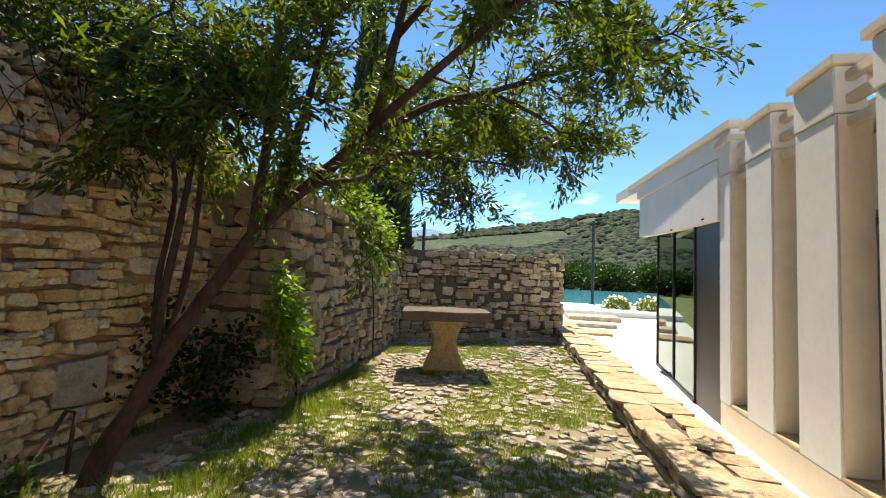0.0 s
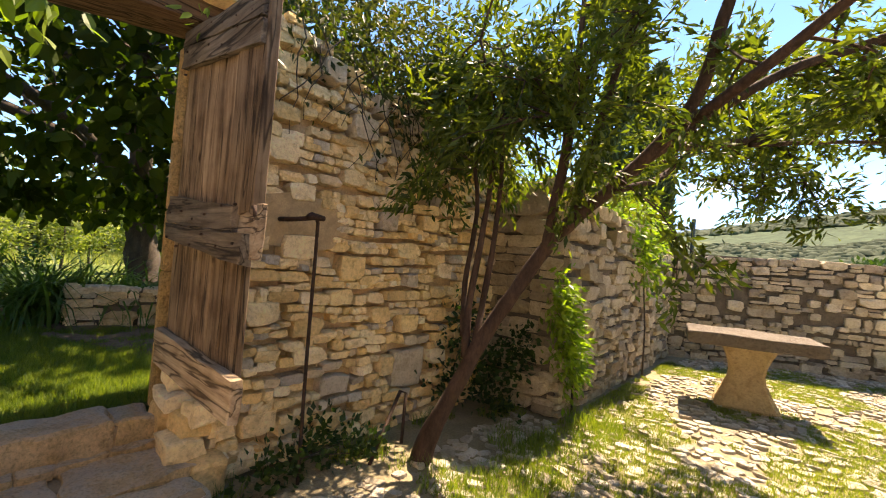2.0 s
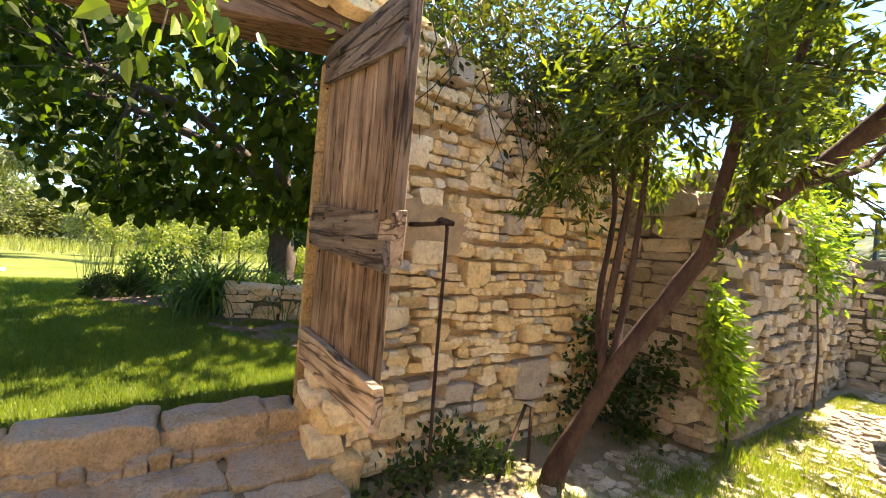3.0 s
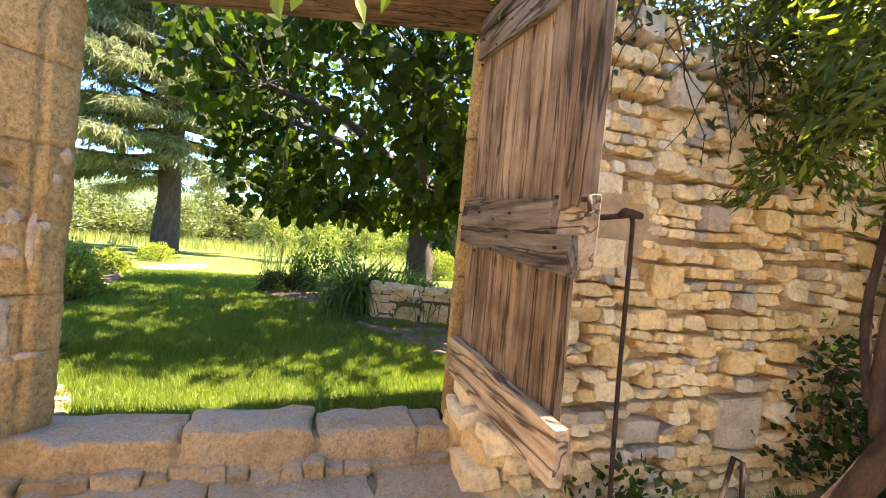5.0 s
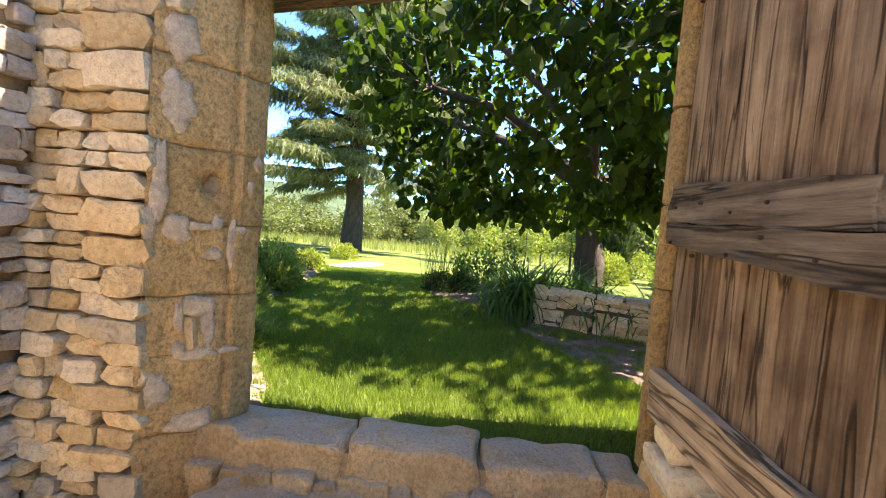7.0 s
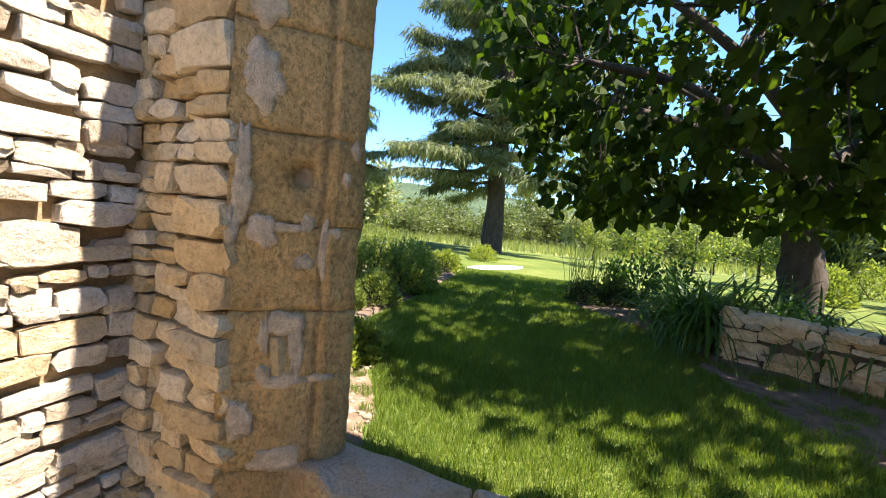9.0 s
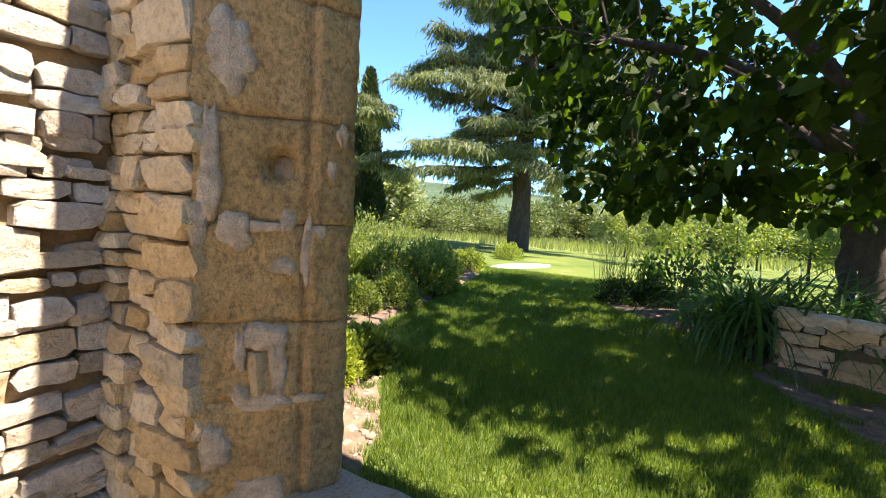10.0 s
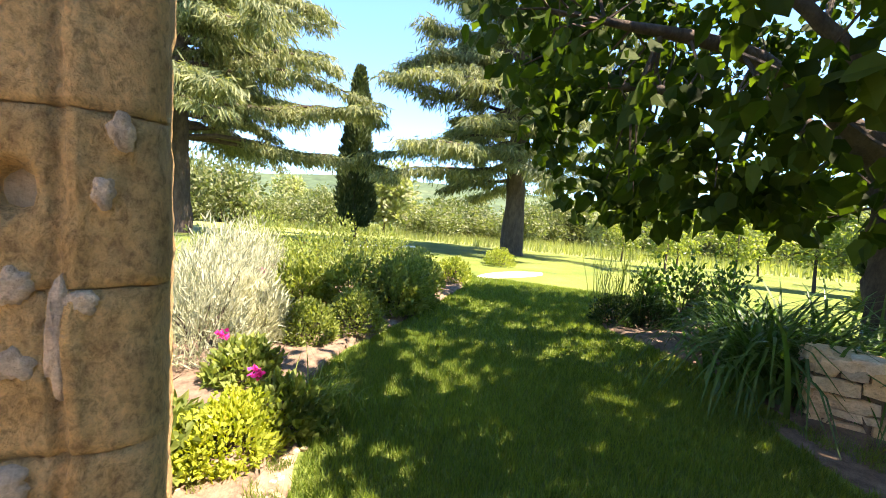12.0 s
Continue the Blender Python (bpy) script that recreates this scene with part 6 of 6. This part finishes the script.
LEAF_WOOD = leaf_mat("woodland_leaf", (0.07, 0.09, 0.042), (0.15, 0.168, 0.08), 0.3)
LEAF_POPLAR = leaf_mat("pale_woodland_leaf", (0.15, 0.165, 0.09), (0.28, 0.29, 0.17), 0.35)
protos = [wood_tree("far_tree", "rounded light green tree at the meadow edge", (6.5, 6.0), LEAF_WOOD, 200, group="meadow trees"),
          wood_tree("far_tree", "pale grey-green tree at the meadow edge", (5.0, 5.2), LEAF_POPLAR, 201, group="meadow trees"),
          wood_tree("far_tree", "bushy olive-green tree at the meadow edge", (7.5, 4.4), LEAF_WOOD, 202, group="meadow trees")]
young = wood_tree("young_tree", "young fruit tree with a slim trunk on the lawn", (1.7, 2.3), LEAF_BUSH, 203, 900, 0.14, 0.035, group="young trees")
gt = random.Random(9)
first = {}
for k in range(62):
    a = radians(132 + 108 * k / 61)
    d = gt.uniform(36, 60) if k % 2 else gt.uniform(34, 42)
    x, y = d * math.cos(a), d * math.sin(a)
    i = gt.randrange(3)
    m = pose(x, y, west_z(x, y) - 0.1, 0, 0, gt.uniform(0, 360))
    if i not in first:
        first[i] = protos[i]
        protos[i].matrix_basis = m
    else:
        c = copy_thing(protos[i], m)
        s = gt.uniform(0.45, 1.0)
        c.scale = (s * gt.uniform(0.8, 1.2), s, s * gt.uniform(0.7, 1.25))
for k, (x, y) in enumerate(((-17.5, 0.2), (-19, 2.2), (-20.5, 0.6), (-16.5, 3.6), (-22, 3.4), (-14.5, 6.2), (-19, 5.5), (-23, -1.5))):
    m = pose(x, y, west_z(x, y), 0, 0, 70 * k)
    if k == 0:
        young.matrix_basis = m
    else:
        copy_thing(young, m)
for k, (x, y, s, h) in enumerate(((-17.5, 6.5, 1.6, 1.1), (-15, 4.6, 1.2, 0.8), (-13.2, 3.9, 1.2, 0.9), (-12.6, 5.8, 1.8, 1.5), (-14.5, 7.8, 2.4, 2.2), (-16, 9.5, 2.6, 2.6), (-11.5, 7.0, 2.2, 2.0))):
    bush("round_shrub", "clipped round shrub on the lawn", "shrub", (x, y, west_z(x, y)), (s, s, h), LEAF_BUSH, 2400, 0.09, 0.5, 220 + k, "lawn shrubs", lump=0.2)
cypress((-16.2, 5.0, west_z(-16.2, 0)), 5.5, 0.55, 44)

# trees beyond the pool and the flower border there
dark = wood_tree("far_tree", "dark green tree beyond the pool", (13, 9.5), LEAF_DARK, 204, 3600, 0.9, 0.2, group="trees beyond the pool")
for k in range(26):
    x = -30 + k * 5.6 + gt.uniform(-2, 2)
    y = 120 + gt.uniform(-14, 30)
    m = pose(x, y, -3.4, 0, 0, gt.uniform(0, 360))
    if k == 0:
        dark.matrix_basis = m
    else:
        copy_thing(dark, m).scale = (1, 1, gt.uniform(0.7, 1.15))
for k, (x, y) in enumerate(((5.6, 21.4), (7.0, 21.0), (8.0, 20.6), (9.3, 20.8), (10.6, 20.6), (12.0, 20.8))):
    b = bush("rose_bush", "low bush of white roses at the pool deck", "shrub", (x, y, 0.12), (1.3, 1.1, 0.55), LEAF_BUSH, 1500, 0.09, 0.6, 240 + k, "rose bushes")
    g = np.random.default_rng(250 + k)
    u = g.normal(0, 1, (130, 3))
    u /= np.linalg.norm(u, axis=1, keepdims=True)
    u[:, 2] = np.abs(u[:, 2])
    v, f = leaf_arrays(u * np.array((0.62, 0.52, 0.6)), u, 0.12, 0.9, 0, 0.4, "rhomb", gen=g)
    raw_part("blossom", v, f, PETAL_WHITE, b, "white roses", kind="stuff")


# ---------------------------------------------------------------- hills
def hill(name, label, a0, a1, dist, depth, prof, mat, base=-6.0, n=150, rough=0.05):
    v, f = [], []
    rows = 12
    for i in range(n + 1):
        t = i / n
        a = radians(a0 + (a1 - a0) * t)
        for j in range(rows + 1):
            s = j / rows
            d = dist * 0.45 + depth * s + dist * 0.55 * s
            zz = base + (prof(a0 + (a1 - a0) * t) - base) * (s ** 1.25) if s <= 1 else 0
            zz += rough * dist * 0.12 * noise.noise(Vector((math.cos(a) * 7, math.sin(a) * 7, s * 4))) * s * (1.2 - s) * 2
            zz += rough * dist * 0.03 * noise.noise(Vector((math.cos(a) * 60, math.sin(a) * 60, s * 20))) * s
            v.append((math.cos(a) * d, math.sin(a) * d, zz))
    w = rows + 1
    for i in range(n):
        for j in range(rows):
            f.append((i * w + j, (i + 1) * w + j, (i + 1) * w + j + 1, i * w + j + 1))
    ob = raw_part(name, v, f, mat, smooth=True)
    return tagged(ob, label, "hill", kind="structure")


def interp(table):
    xs_, ys_ = zip(*table)
    return lambda a: float(np.interp(a, xs_, ys_))


hill("backdrop", "wooded green hillside beyond the valley", 20, 125, 400, 30, interp([(20, 30), (45, 50), (62, 62), (73, 70), (76, 70), (83, 62), (91, 54), (100, 42), (108, 30), (116, 16), (125, 4)]), HILL)
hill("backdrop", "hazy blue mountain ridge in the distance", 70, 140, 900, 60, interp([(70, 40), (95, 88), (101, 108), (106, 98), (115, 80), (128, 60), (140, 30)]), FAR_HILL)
hill("backdrop", "low wooded ridge behind the meadow", 125, 262, 260, 20, interp([(125, 10), (150, 15), (175, 14), (190, 16), (205, 22), (220, 24), (240, 18), (262, 8)]), HILL)

# woods on the hillside: a lumpy canopy of many small crowns
gh = np.random.default_rng(66)
base_v = np.array([(math.cos(a) * math.cos(b), math.sin(a) * math.cos(b), math.sin(b)) for b in (0.0, 0.75) for a in [2 * math.pi * i / 6 for i in range(6)]] + [(0, 0, 1.0)])
base_f = [(i, (i + 1) % 6, 6 + (i + 1) % 6, 6 + i) for i in range(6)] + [(6 + i, 6 + (i + 1) % 6, 12) for i in range(6)]
hill_south = [o for o in scene.objects if o.name == "backdrop"][0]
hv_ = np.array([v.co[:] for v in hill_south.data.vertices]).reshape(151, 13, 3)
sets_v, sets_f, off = [], [], 0
for k in range(9000):
    i, j = gh.uniform(40, 135), 12 * gh.uniform(0.12, 1.0) ** 0.8
    a, b = int(i), min(11, int(j))
    p = hv_[a, b] * (1 - (j - b)) + hv_[a, b + 1] * (j - b)
    p = p * (1 - (i - a)) + (hv_[a + 1, b] * (1 - (j - b)) + hv_[a + 1, b + 1] * (j - b)) * (i - a)
    if noise.noise(Vector(p * 0.012)) < -0.22:
        continue
    r = gh.uniform(2.2, 5.0)
    q = base_v * np.array((r, r, r * gh.uniform(0.35, 0.75))) * gh.uniform(0.75, 1.25, (13, 1)) + p
    sets_v.append(q)
    sets_f += [tuple(t + off for t in f_) for f_ in base_f]
    off += 13
WOODS = leaf_mat("hillside_wood", (0.055, 0.082, 0.05), (0.095, 0.122, 0.075), 0.4, (1, 1, 0.6), 0.9)
tagged(raw_part("hillside_woods", np.concatenate(sets_v), sets_f, WOODS, smooth=True, kind="stuff"), "dense green scrub oak woods covering the hillside", "woods")

# ---------------------------------------------------------------- creepers and weeds in the courtyard
def creeper(name, label, centres, n_each, spread, leaf, mat, seed, aspect=0.5, out=(0.6, 0, -0.4), squash=(0.5, 1, 1), stems=None, shape="rhomb", stem_r=0.014):
    g = np.random.default_rng(seed)
    c0 = np.array(centres[0], float)
    t = thing(name, label, "climbing plant", tuple(c0))
    c = np.repeat(np.array(centres, float), n_each, 0)
    o = g.normal(0, 0.55, c.shape) * np.array(squash) * spread
    v, f = leaf_arrays(c + o - c0, np.repeat(np.array(out)[None], len(c), 0) + o / spread * 0.6, leaf, aspect, 0.1, 0.5, shape, gen=g)
    raw_part("foliage", v, f, mat, t, kind="stuff")
    tub = []
    if stems is None:
        # thin runners from the root to each tuft
        stems = [[tuple(c0), tuple((c0 + np.array(q)) / 2 + g.normal(0, 0.04, 3)), tuple(q)] for q in centres[1:]]
        stem_r = 0.006
    for row in stems:
        tub.append(tube_arrays([tuple(np.array(p) - c0) for p in row], [stem_r * (1 - 0.6 * i / max(1, len(row) - 1)) for i in range(len(row))], 6))
    if tub:
        v, f = merge(*tub)
        raw_part("stemwork", v, f, BARK_GREY, t, kind="stuff")
    return t


creeper("wisteria", "bright green wisteria spilling down the old wall", [(-1.74, 3.78, 1.28), (-1.73, 3.84, 1.15), (-1.72, 3.9, 1.0), (-1.7, 3.95, 0.85), (-1.68, 4.0, 0.7), (-1.68, 4.08, 0.56), (-1.7, 3.8, 1.05), (-1.68, 3.88, 0.78), (-1.7, 4.1, 0.48)], 110, 0.2, 0.085, LEAF_WISTERIA, 300, 0.42,
        stems=[[(-1.76, 4.3, 0.0), (-1.74, 4.2, 0.4), (-1.72, 4.05, 0.9), (-1.72, 4.0, 1.3)]])
creeper("wisteria", "wisteria mound growing over the wall top", [(-1.95, 6.0, 2.3), (-1.85, 6.3, 2.15), (-1.78, 6.4, 1.9), (-1.74, 6.5, 1.65), (-1.9, 6.9, 2.2), (-2.1, 5.5, 2.35), (-1.95, 7.4, 2.15), (-1.8, 6.9, 1.95), (-2.2, 6.6, 2.5), (-2.2, 7.8, 2.1), (-2.1, 8.3, 2.0)], 170, 0.4, 0.10, LEAF_WISTERIA, 301, 0.42,
        stems=[[(-1.74, 6.7, 0.0), (-1.72, 6.6, 0.7), (-1.76, 6.5, 1.5), (-1.8, 6.5, 2.0)]])
creeper("ivy", "tangle of green shrubbery on the crest of the gate wall", [(-2.75, 1.75, 3.0), (-2.8, 2.2, 2.95), (-2.75, 2.6, 2.85), (-2.7, 3.0, 2.75), (-2.75, 3.4, 2.7), (-2.8, 3.8, 2.6), (-2.9, 2.8, 3.2), (-3.0, 3.3, 3.1), (-2.9, 2.0, 3.3), (-2.62, 3.1, 2.5), (-2.6, 2.5, 2.65), (-3.1, 2.5, 3.6), (-3.1, 3.2, 3.5), (-3.0, 1.6, 3.4), (-3.1, 1.4, 3.8), (-3.2, 2.1, 3.9), (-3.2, 2.8, 4.1), (-3.2, 3.5, 3.9), (-3.1, 1.8, 4.3), (-2.8, 3.9, 3.0), (-3.0, 3.9, 3.4), (-2.5, 3.3, 3.0), (-2.4, 2.8, 3.2), (-2.5, 2.2, 3.3), (-2.55, 1.5, 3.25), (-2.6, 2.35, 3.05), (-2.5, 2.75, 2.95), (-2.45, 3.05, 3.35)], 320, 0.46, 0.075, LEAF_CREST, 302, 0.35,
        stem_r=0.006, stems=[[(-2.62 + 0.03 * math.sin(k * 2.3 + q), 1.5 + 0.105 * k + 0.10 * q * math.sin(k * 1.7) + 0.03 * math.sin(q * 2 + k), 3.0 - q * (0.13 + 0.03 * math.sin(k * 5.1))) for q in range(7)] for k in range(22)])
creeper("ivy", "bright foliage above the old wall end", [(-2.4, 4.3, 2.45), (-2.2, 4.6, 2.4), (-2.5, 4.9, 2.5), (-2.6, 4.2, 2.6), (-2.3, 5.2, 2.4)], 120, 0.32, 0.09, LEAF_WISTERIA, 303, 0.45)
creeper("ivy", "dark green weeds at the foot of the wall", [(-2.45, 1.55, 0.12), (-2.45, 1.75, 0.22), (-2.42, 1.95, 0.15), (-2.35, 2.1, 0.06), (-2.4, 1.4, 0.08)], 110, 0.17, 0.055, LEAF_DARK, 304, 0.7, out=(0.4, 0, 0.4))
creeper("ivy", "dark ivy behind the leaning trunk", [(-2.5, 3.35, 0.9), (-2.45, 3.4, 0.6), (-2.35, 3.5, 0.35), (-2.3, 3.7, 0.5), (-2.2, 3.6, 0.15), (-2.55, 3.25, 0.35), (-2.1, 3.8, 0.65)], 150, 0.24, 0.065, LEAF_DARK, 305, 0.7, out=(0.5, -0.2, 0.2))
creeper("wisteria", "long wisteria shoots hanging out in front of the lintel", [(-1.6, 0.02, 2.22), (-1.62, 0.16, 2.1), (-1.6, 0.1, 2.0), (-1.66, 0.24, 2.12), (-1.7, -0.1, 2.26), (-1.75, 0.2, 2.3), (-1.7, -0.2, 2.15)], 16, 0.11, 0.075, LEAF_WISTERIA, 306, 0.5, out=(0.2, 0, -0.8), shape="ovate",
        stem_r=0.006, stems=[[(-3.0, 0.5, 2.87), (-2.4, 0.4, 2.78), (-1.9, 0.2, 2.5), (-1.62, 0.12, 2.15), (-1.6, 0.1, 1.98)], [(-3.0, 0.1, 2.82), (-2.3, 0.0, 2.68), (-1.8, -0.1, 2.4), (-1.7, -0.2, 2.12)]])
creeper("wisteria", "wisteria sprig drooping over the door top", [(-2.45, 1.12, 2.7), (-2.42, 1.1, 2.58), (-2.7, 1.0, 2.78)], 14, 0.1, 0.075, LEAF_WISTERIA, 307, 0.5, out=(0.2, 0, -0.8), shape="ovate", stem_r=0.005, stems=[[(-2.75, 1.3, 2.9), (-2.55, 1.18, 2.82), (-2.43, 1.1, 2.6)]])

# grass on the courtyard floor: tufts between the cobbles
gw = np.random.default_rng(77)


def tufts(n, x0, x1, y0, y1, h, w, thresh, freq, gen, z=0.0, keep=None):
    x, y = gen.uniform(x0, x1, n), gen.uniform(y0, y1, n)
    k = np.array([noise.noise(Vector((a * freq, b * freq, 2.7))) + 0.35 * noise.noise(Vector((a * freq * 4, b * freq * 4, 5.1))) for a, b in zip(x, y)]) > thresh
    if keep is not None:
        k &= np.array([keep(a, b) for a, b in zip(x, y)])
    x, y = x[k], y[k]
    zz_ = np.full(len(x), z) if not callable(z) else np.array([z(a, b) for a, b in zip(x, y)])
    return blade_arrays(np.stack([x, y, zz_], 1), h, w, 0.8, gen)


v, f = tufts(150000, -1.75, 1.5, 1.4, 9.5, 0.042, 0.007, -0.10, 1.4, gw, 0.004)
tagged(raw_part("weeds", v, f, GRASS_DRY, kind="stuff"), "short yellow-green weeds between the cobbles", "weeds")
v, f = tufts(9000, -2.6, -1.2, 1.1, 4.4, 0.11, 0.007, -0.15, 1.6, gw, 0.0)
tagged(raw_part("weeds", v, f, GRASS, kind="stuff"), "taller green weeds at the foot of the walls", "weeds")

# ---------------------------------------------------------------- lawn blades near the gate
def in_poly(x, y, poly):
    c = False
    for i in range(len(poly)):
        (x1, y1), (x2, y2) = poly[i], poly[i - 1]
        if (y1 > y) != (y2 > y) and x < (x2 - x1) * (y - y1) / (y2 - y1) + x1:
            c = not c
    return c


def on_lawn(x, y):
    if in_poly(x, y, gp):
        return noise.noise(Vector((x * 7, y * 7, 3))) > 0.22
    if in_poly(x, y, BARE):
        return noise.noise(Vector((x * 3, y * 3, 1))) + 0.6 * noise.noise(Vector((x * 11, y * 11, 4))) > 0.05
    return not (in_poly(x, y, BED_L) or in_poly(x, y, BED_R))


gl = np.random.default_rng(88)
v, f = merge(tufts(150000, -6.2, -3.29, -2.6, 2.2, 0.052, 0.0055, -9, 1, gl, west_z, on_lawn),
             tufts(90000, -10.5, -6.0, -3.6, 2.0, 0.05, 0.009, -9, 1, gl, west_z, on_lawn))
tagged(raw_part("lawn_grass", v, f, GRASS, kind="stuff"), "soft green blades of the mown lawn", "grass")
gk = np.random.default_rng(89)
n = 1400
P = np.stack([gk.uniform(-10, -3.6, n), gk.uniform(-7, 1.5, n), np.zeros(n)], 1)
ok = np.array([in_poly(a, b, BED_L) or in_poly(a, b, BED_R) for a, b, _ in P])
P = P[ok]
P[:, 2] = [west_z(a, b) + 0.05 for a, b, _ in P]
v, f = leaf_arrays(P, np.tile((0, 0, 0.0), (len(P), 1)), 0.09, 0.2, 0, 1.0, "rhomb", gen=gk)
tagged(raw_part("mulch", v, f, SOIL, kind="stuff"), "chips of bark mulch on the beds", "mulch")

gx = np.random.default_rng(90)
peb = []
while len(peb) < 170:
    x, y = gx.uniform(-4.3, -3.31), gx.uniform(-1.9, -1.0)
    if in_poly(x, y, gp):
        r = gx.uniform(0.006, 0.02)
        v0, f0 = STONES[1][len(peb) % 7]
        a = gx.uniform(0, 6.28)
        c, q = math.cos(a), math.sin(a)
        w = (v0 * np.array((2 * r, 1.4 * r, 1.5 * r))) @ np.array(((c, q, 0), (0, 0, -1.0), (-q, c, 0)))
        peb.append((w + np.array((x, y, west_z(x, y) + 0.012)), f0))
v, f = merge(*peb)
tagged(raw_part("pebbles", v, f, STONE_GREY, kind="stuff"), "small pale pebbles scattered on the dry soil", "pebbles")

# ---------------------------------------------------------------- pieces: stones of walls, kerb, planter and floor
put_stones(gate_wall, GATE_ROWS, STONE_GOLD, 300)
put_stones(pier, PIER_ROWS, STONE_PALE, 300)
put_stones(return_wall, RETURN_ROWS, STONE_RETURN, 300)
put_stones(side_wall, SIDE_ROWS, STONE_GREY, 300)
put_stones(end_wall, END_ROWS, STONE_GREY, 300)
put_stones(over, OVER_ROWS, STONE_GOLD, 100)

PLANT_ROWS = []
loop = PL[:5]
for a, b in zip(loop[:-1], loop[1:]):
    d = (Vector(b) - Vector(a)).normalized()
    PLANT_ROWS += course_rows(a, b, (d.y, -d.x), 0.0, lambda s: 0.48, rs, 0.07, 0.14, (0, 0, 0.4), wide=(1.2, 3.4), gap=0.003)
put_stones(planter, PLANT_ROWS, STONE_PALE, 200)
for a, b in zip(loop[:-1], loop[1:]):
    A, B = Vector((*a, 0)), Vector((*b, 0))
    d = (B - A).normalized()
    nn = Vector((-d.y, d.x, 0))
    L = (B - A).length
    s = 0.0
    rows = []
    while s < L - 0.02:
        w = min(rs.uniform(0.25, 0.45), L - s)
        o = A + d * (s + w / 2) + nn * 0.17 + Vector((0, 0, 0.475))
        rows.append((0, o, d, Vector((0, 0, 1)), nn, w - 0.01, 0.38, 0.07))
        s += w
    put_stones(planter, rows, STONE_PALE, 20, "capstone")

rows = []
for k in range(2):
    y = -1.8 - 0.1 * k
    while y < 11.5:
        w = rs.uniform(0.2, 0.5)
        split = rs.uniform(-0.06, 0.06)
        x0, x1 = ((-0.30, 0.0 + split), (0.0 + split, 0.26))[k]
        o = Vector(((x0 + x1) / 2 + rs.uniform(-0.012, 0.012), y + w / 2, kerb_z(y + w / 2) - 0.008 + rs.uniform(-0.008, 0.008)))
        nz = Vector((rs.uniform(-0.03, 0.03), rs.uniform(-0.03, 0.03), 1)).normalized()
        u = Vector((rs.uniform(-0.18, 0.18), 1, 0)).normalized()
        u = (u - nz * u.dot(nz)).normalized()
        rows.append((abs(y - 4), o, u, nz, nz.cross(u), w * 1.07, (x1 - x0) * rs.uniform(1.06, 1.16), 0.03))
        y += w
put_stones(kerb, rows, STONE_KERB, 200, "flagstone")
rows = course_rows((-0.275, 11.4), (-0.275, -1.8), (-1, 0), 0.0, lambda s: 0.16 + 0.012 * max(0.0, 11.4 - s - 3), rs, 0.045, 0.08, (-0.27, 3.5, 0.1), wide=(1.5, 5.0), dep=0.1)
rows = [(p, Vector((o.x, o.y, o.z)), u, nn, up, w, h, dp) for p, o, u, nn, up, w, h, dp in rows]
put_stones(kerb, [(p, o, -u, nn, up, w, h, dp) for p, o, u, nn, up, w, h, dp in rows], STONE_GREY, 90)

rows = []
y = -1.8
while y < 10.3:
    hh = rs.uniform(0.055, 0.125)
    x = -2.2 + rs.uniform(0, 0.1)
    while x < 1.5:
        w = rs.uniform(0.06, 0.17)
        o = Vector((x + w / 2, y + hh / 2 + 0.05 * math.sin(x * 3 + y) + rs.uniform(-0.03, 0.03), 0.012 + rs.uniform(-0.016, 0.012)))
        nz = Vector((rs.uniform(-0.12, 0.12), rs.uniform(-0.12, 0.12), 1)).normalized()
        u = Vector((1, rs.uniform(-0.7, 0.7), 0)).normalized()
        u = (u - nz * u.dot(nz)).normalized()
        if not (x < -1.6 and y > 3.9) and rs.random() < 0.80:
            rows.append(((Vector((o.x - 0.1, o.y - 2.6, 0))).length, o, u, nz, nz.cross(u), w * rs.uniform(0.7, 1.0), hh * rs.uniform(0.75, 1.0), 0.08))
        x += w
    y += hh
put_stones(courtyard, rows, STONE_COBBLE, 300, "cobble")
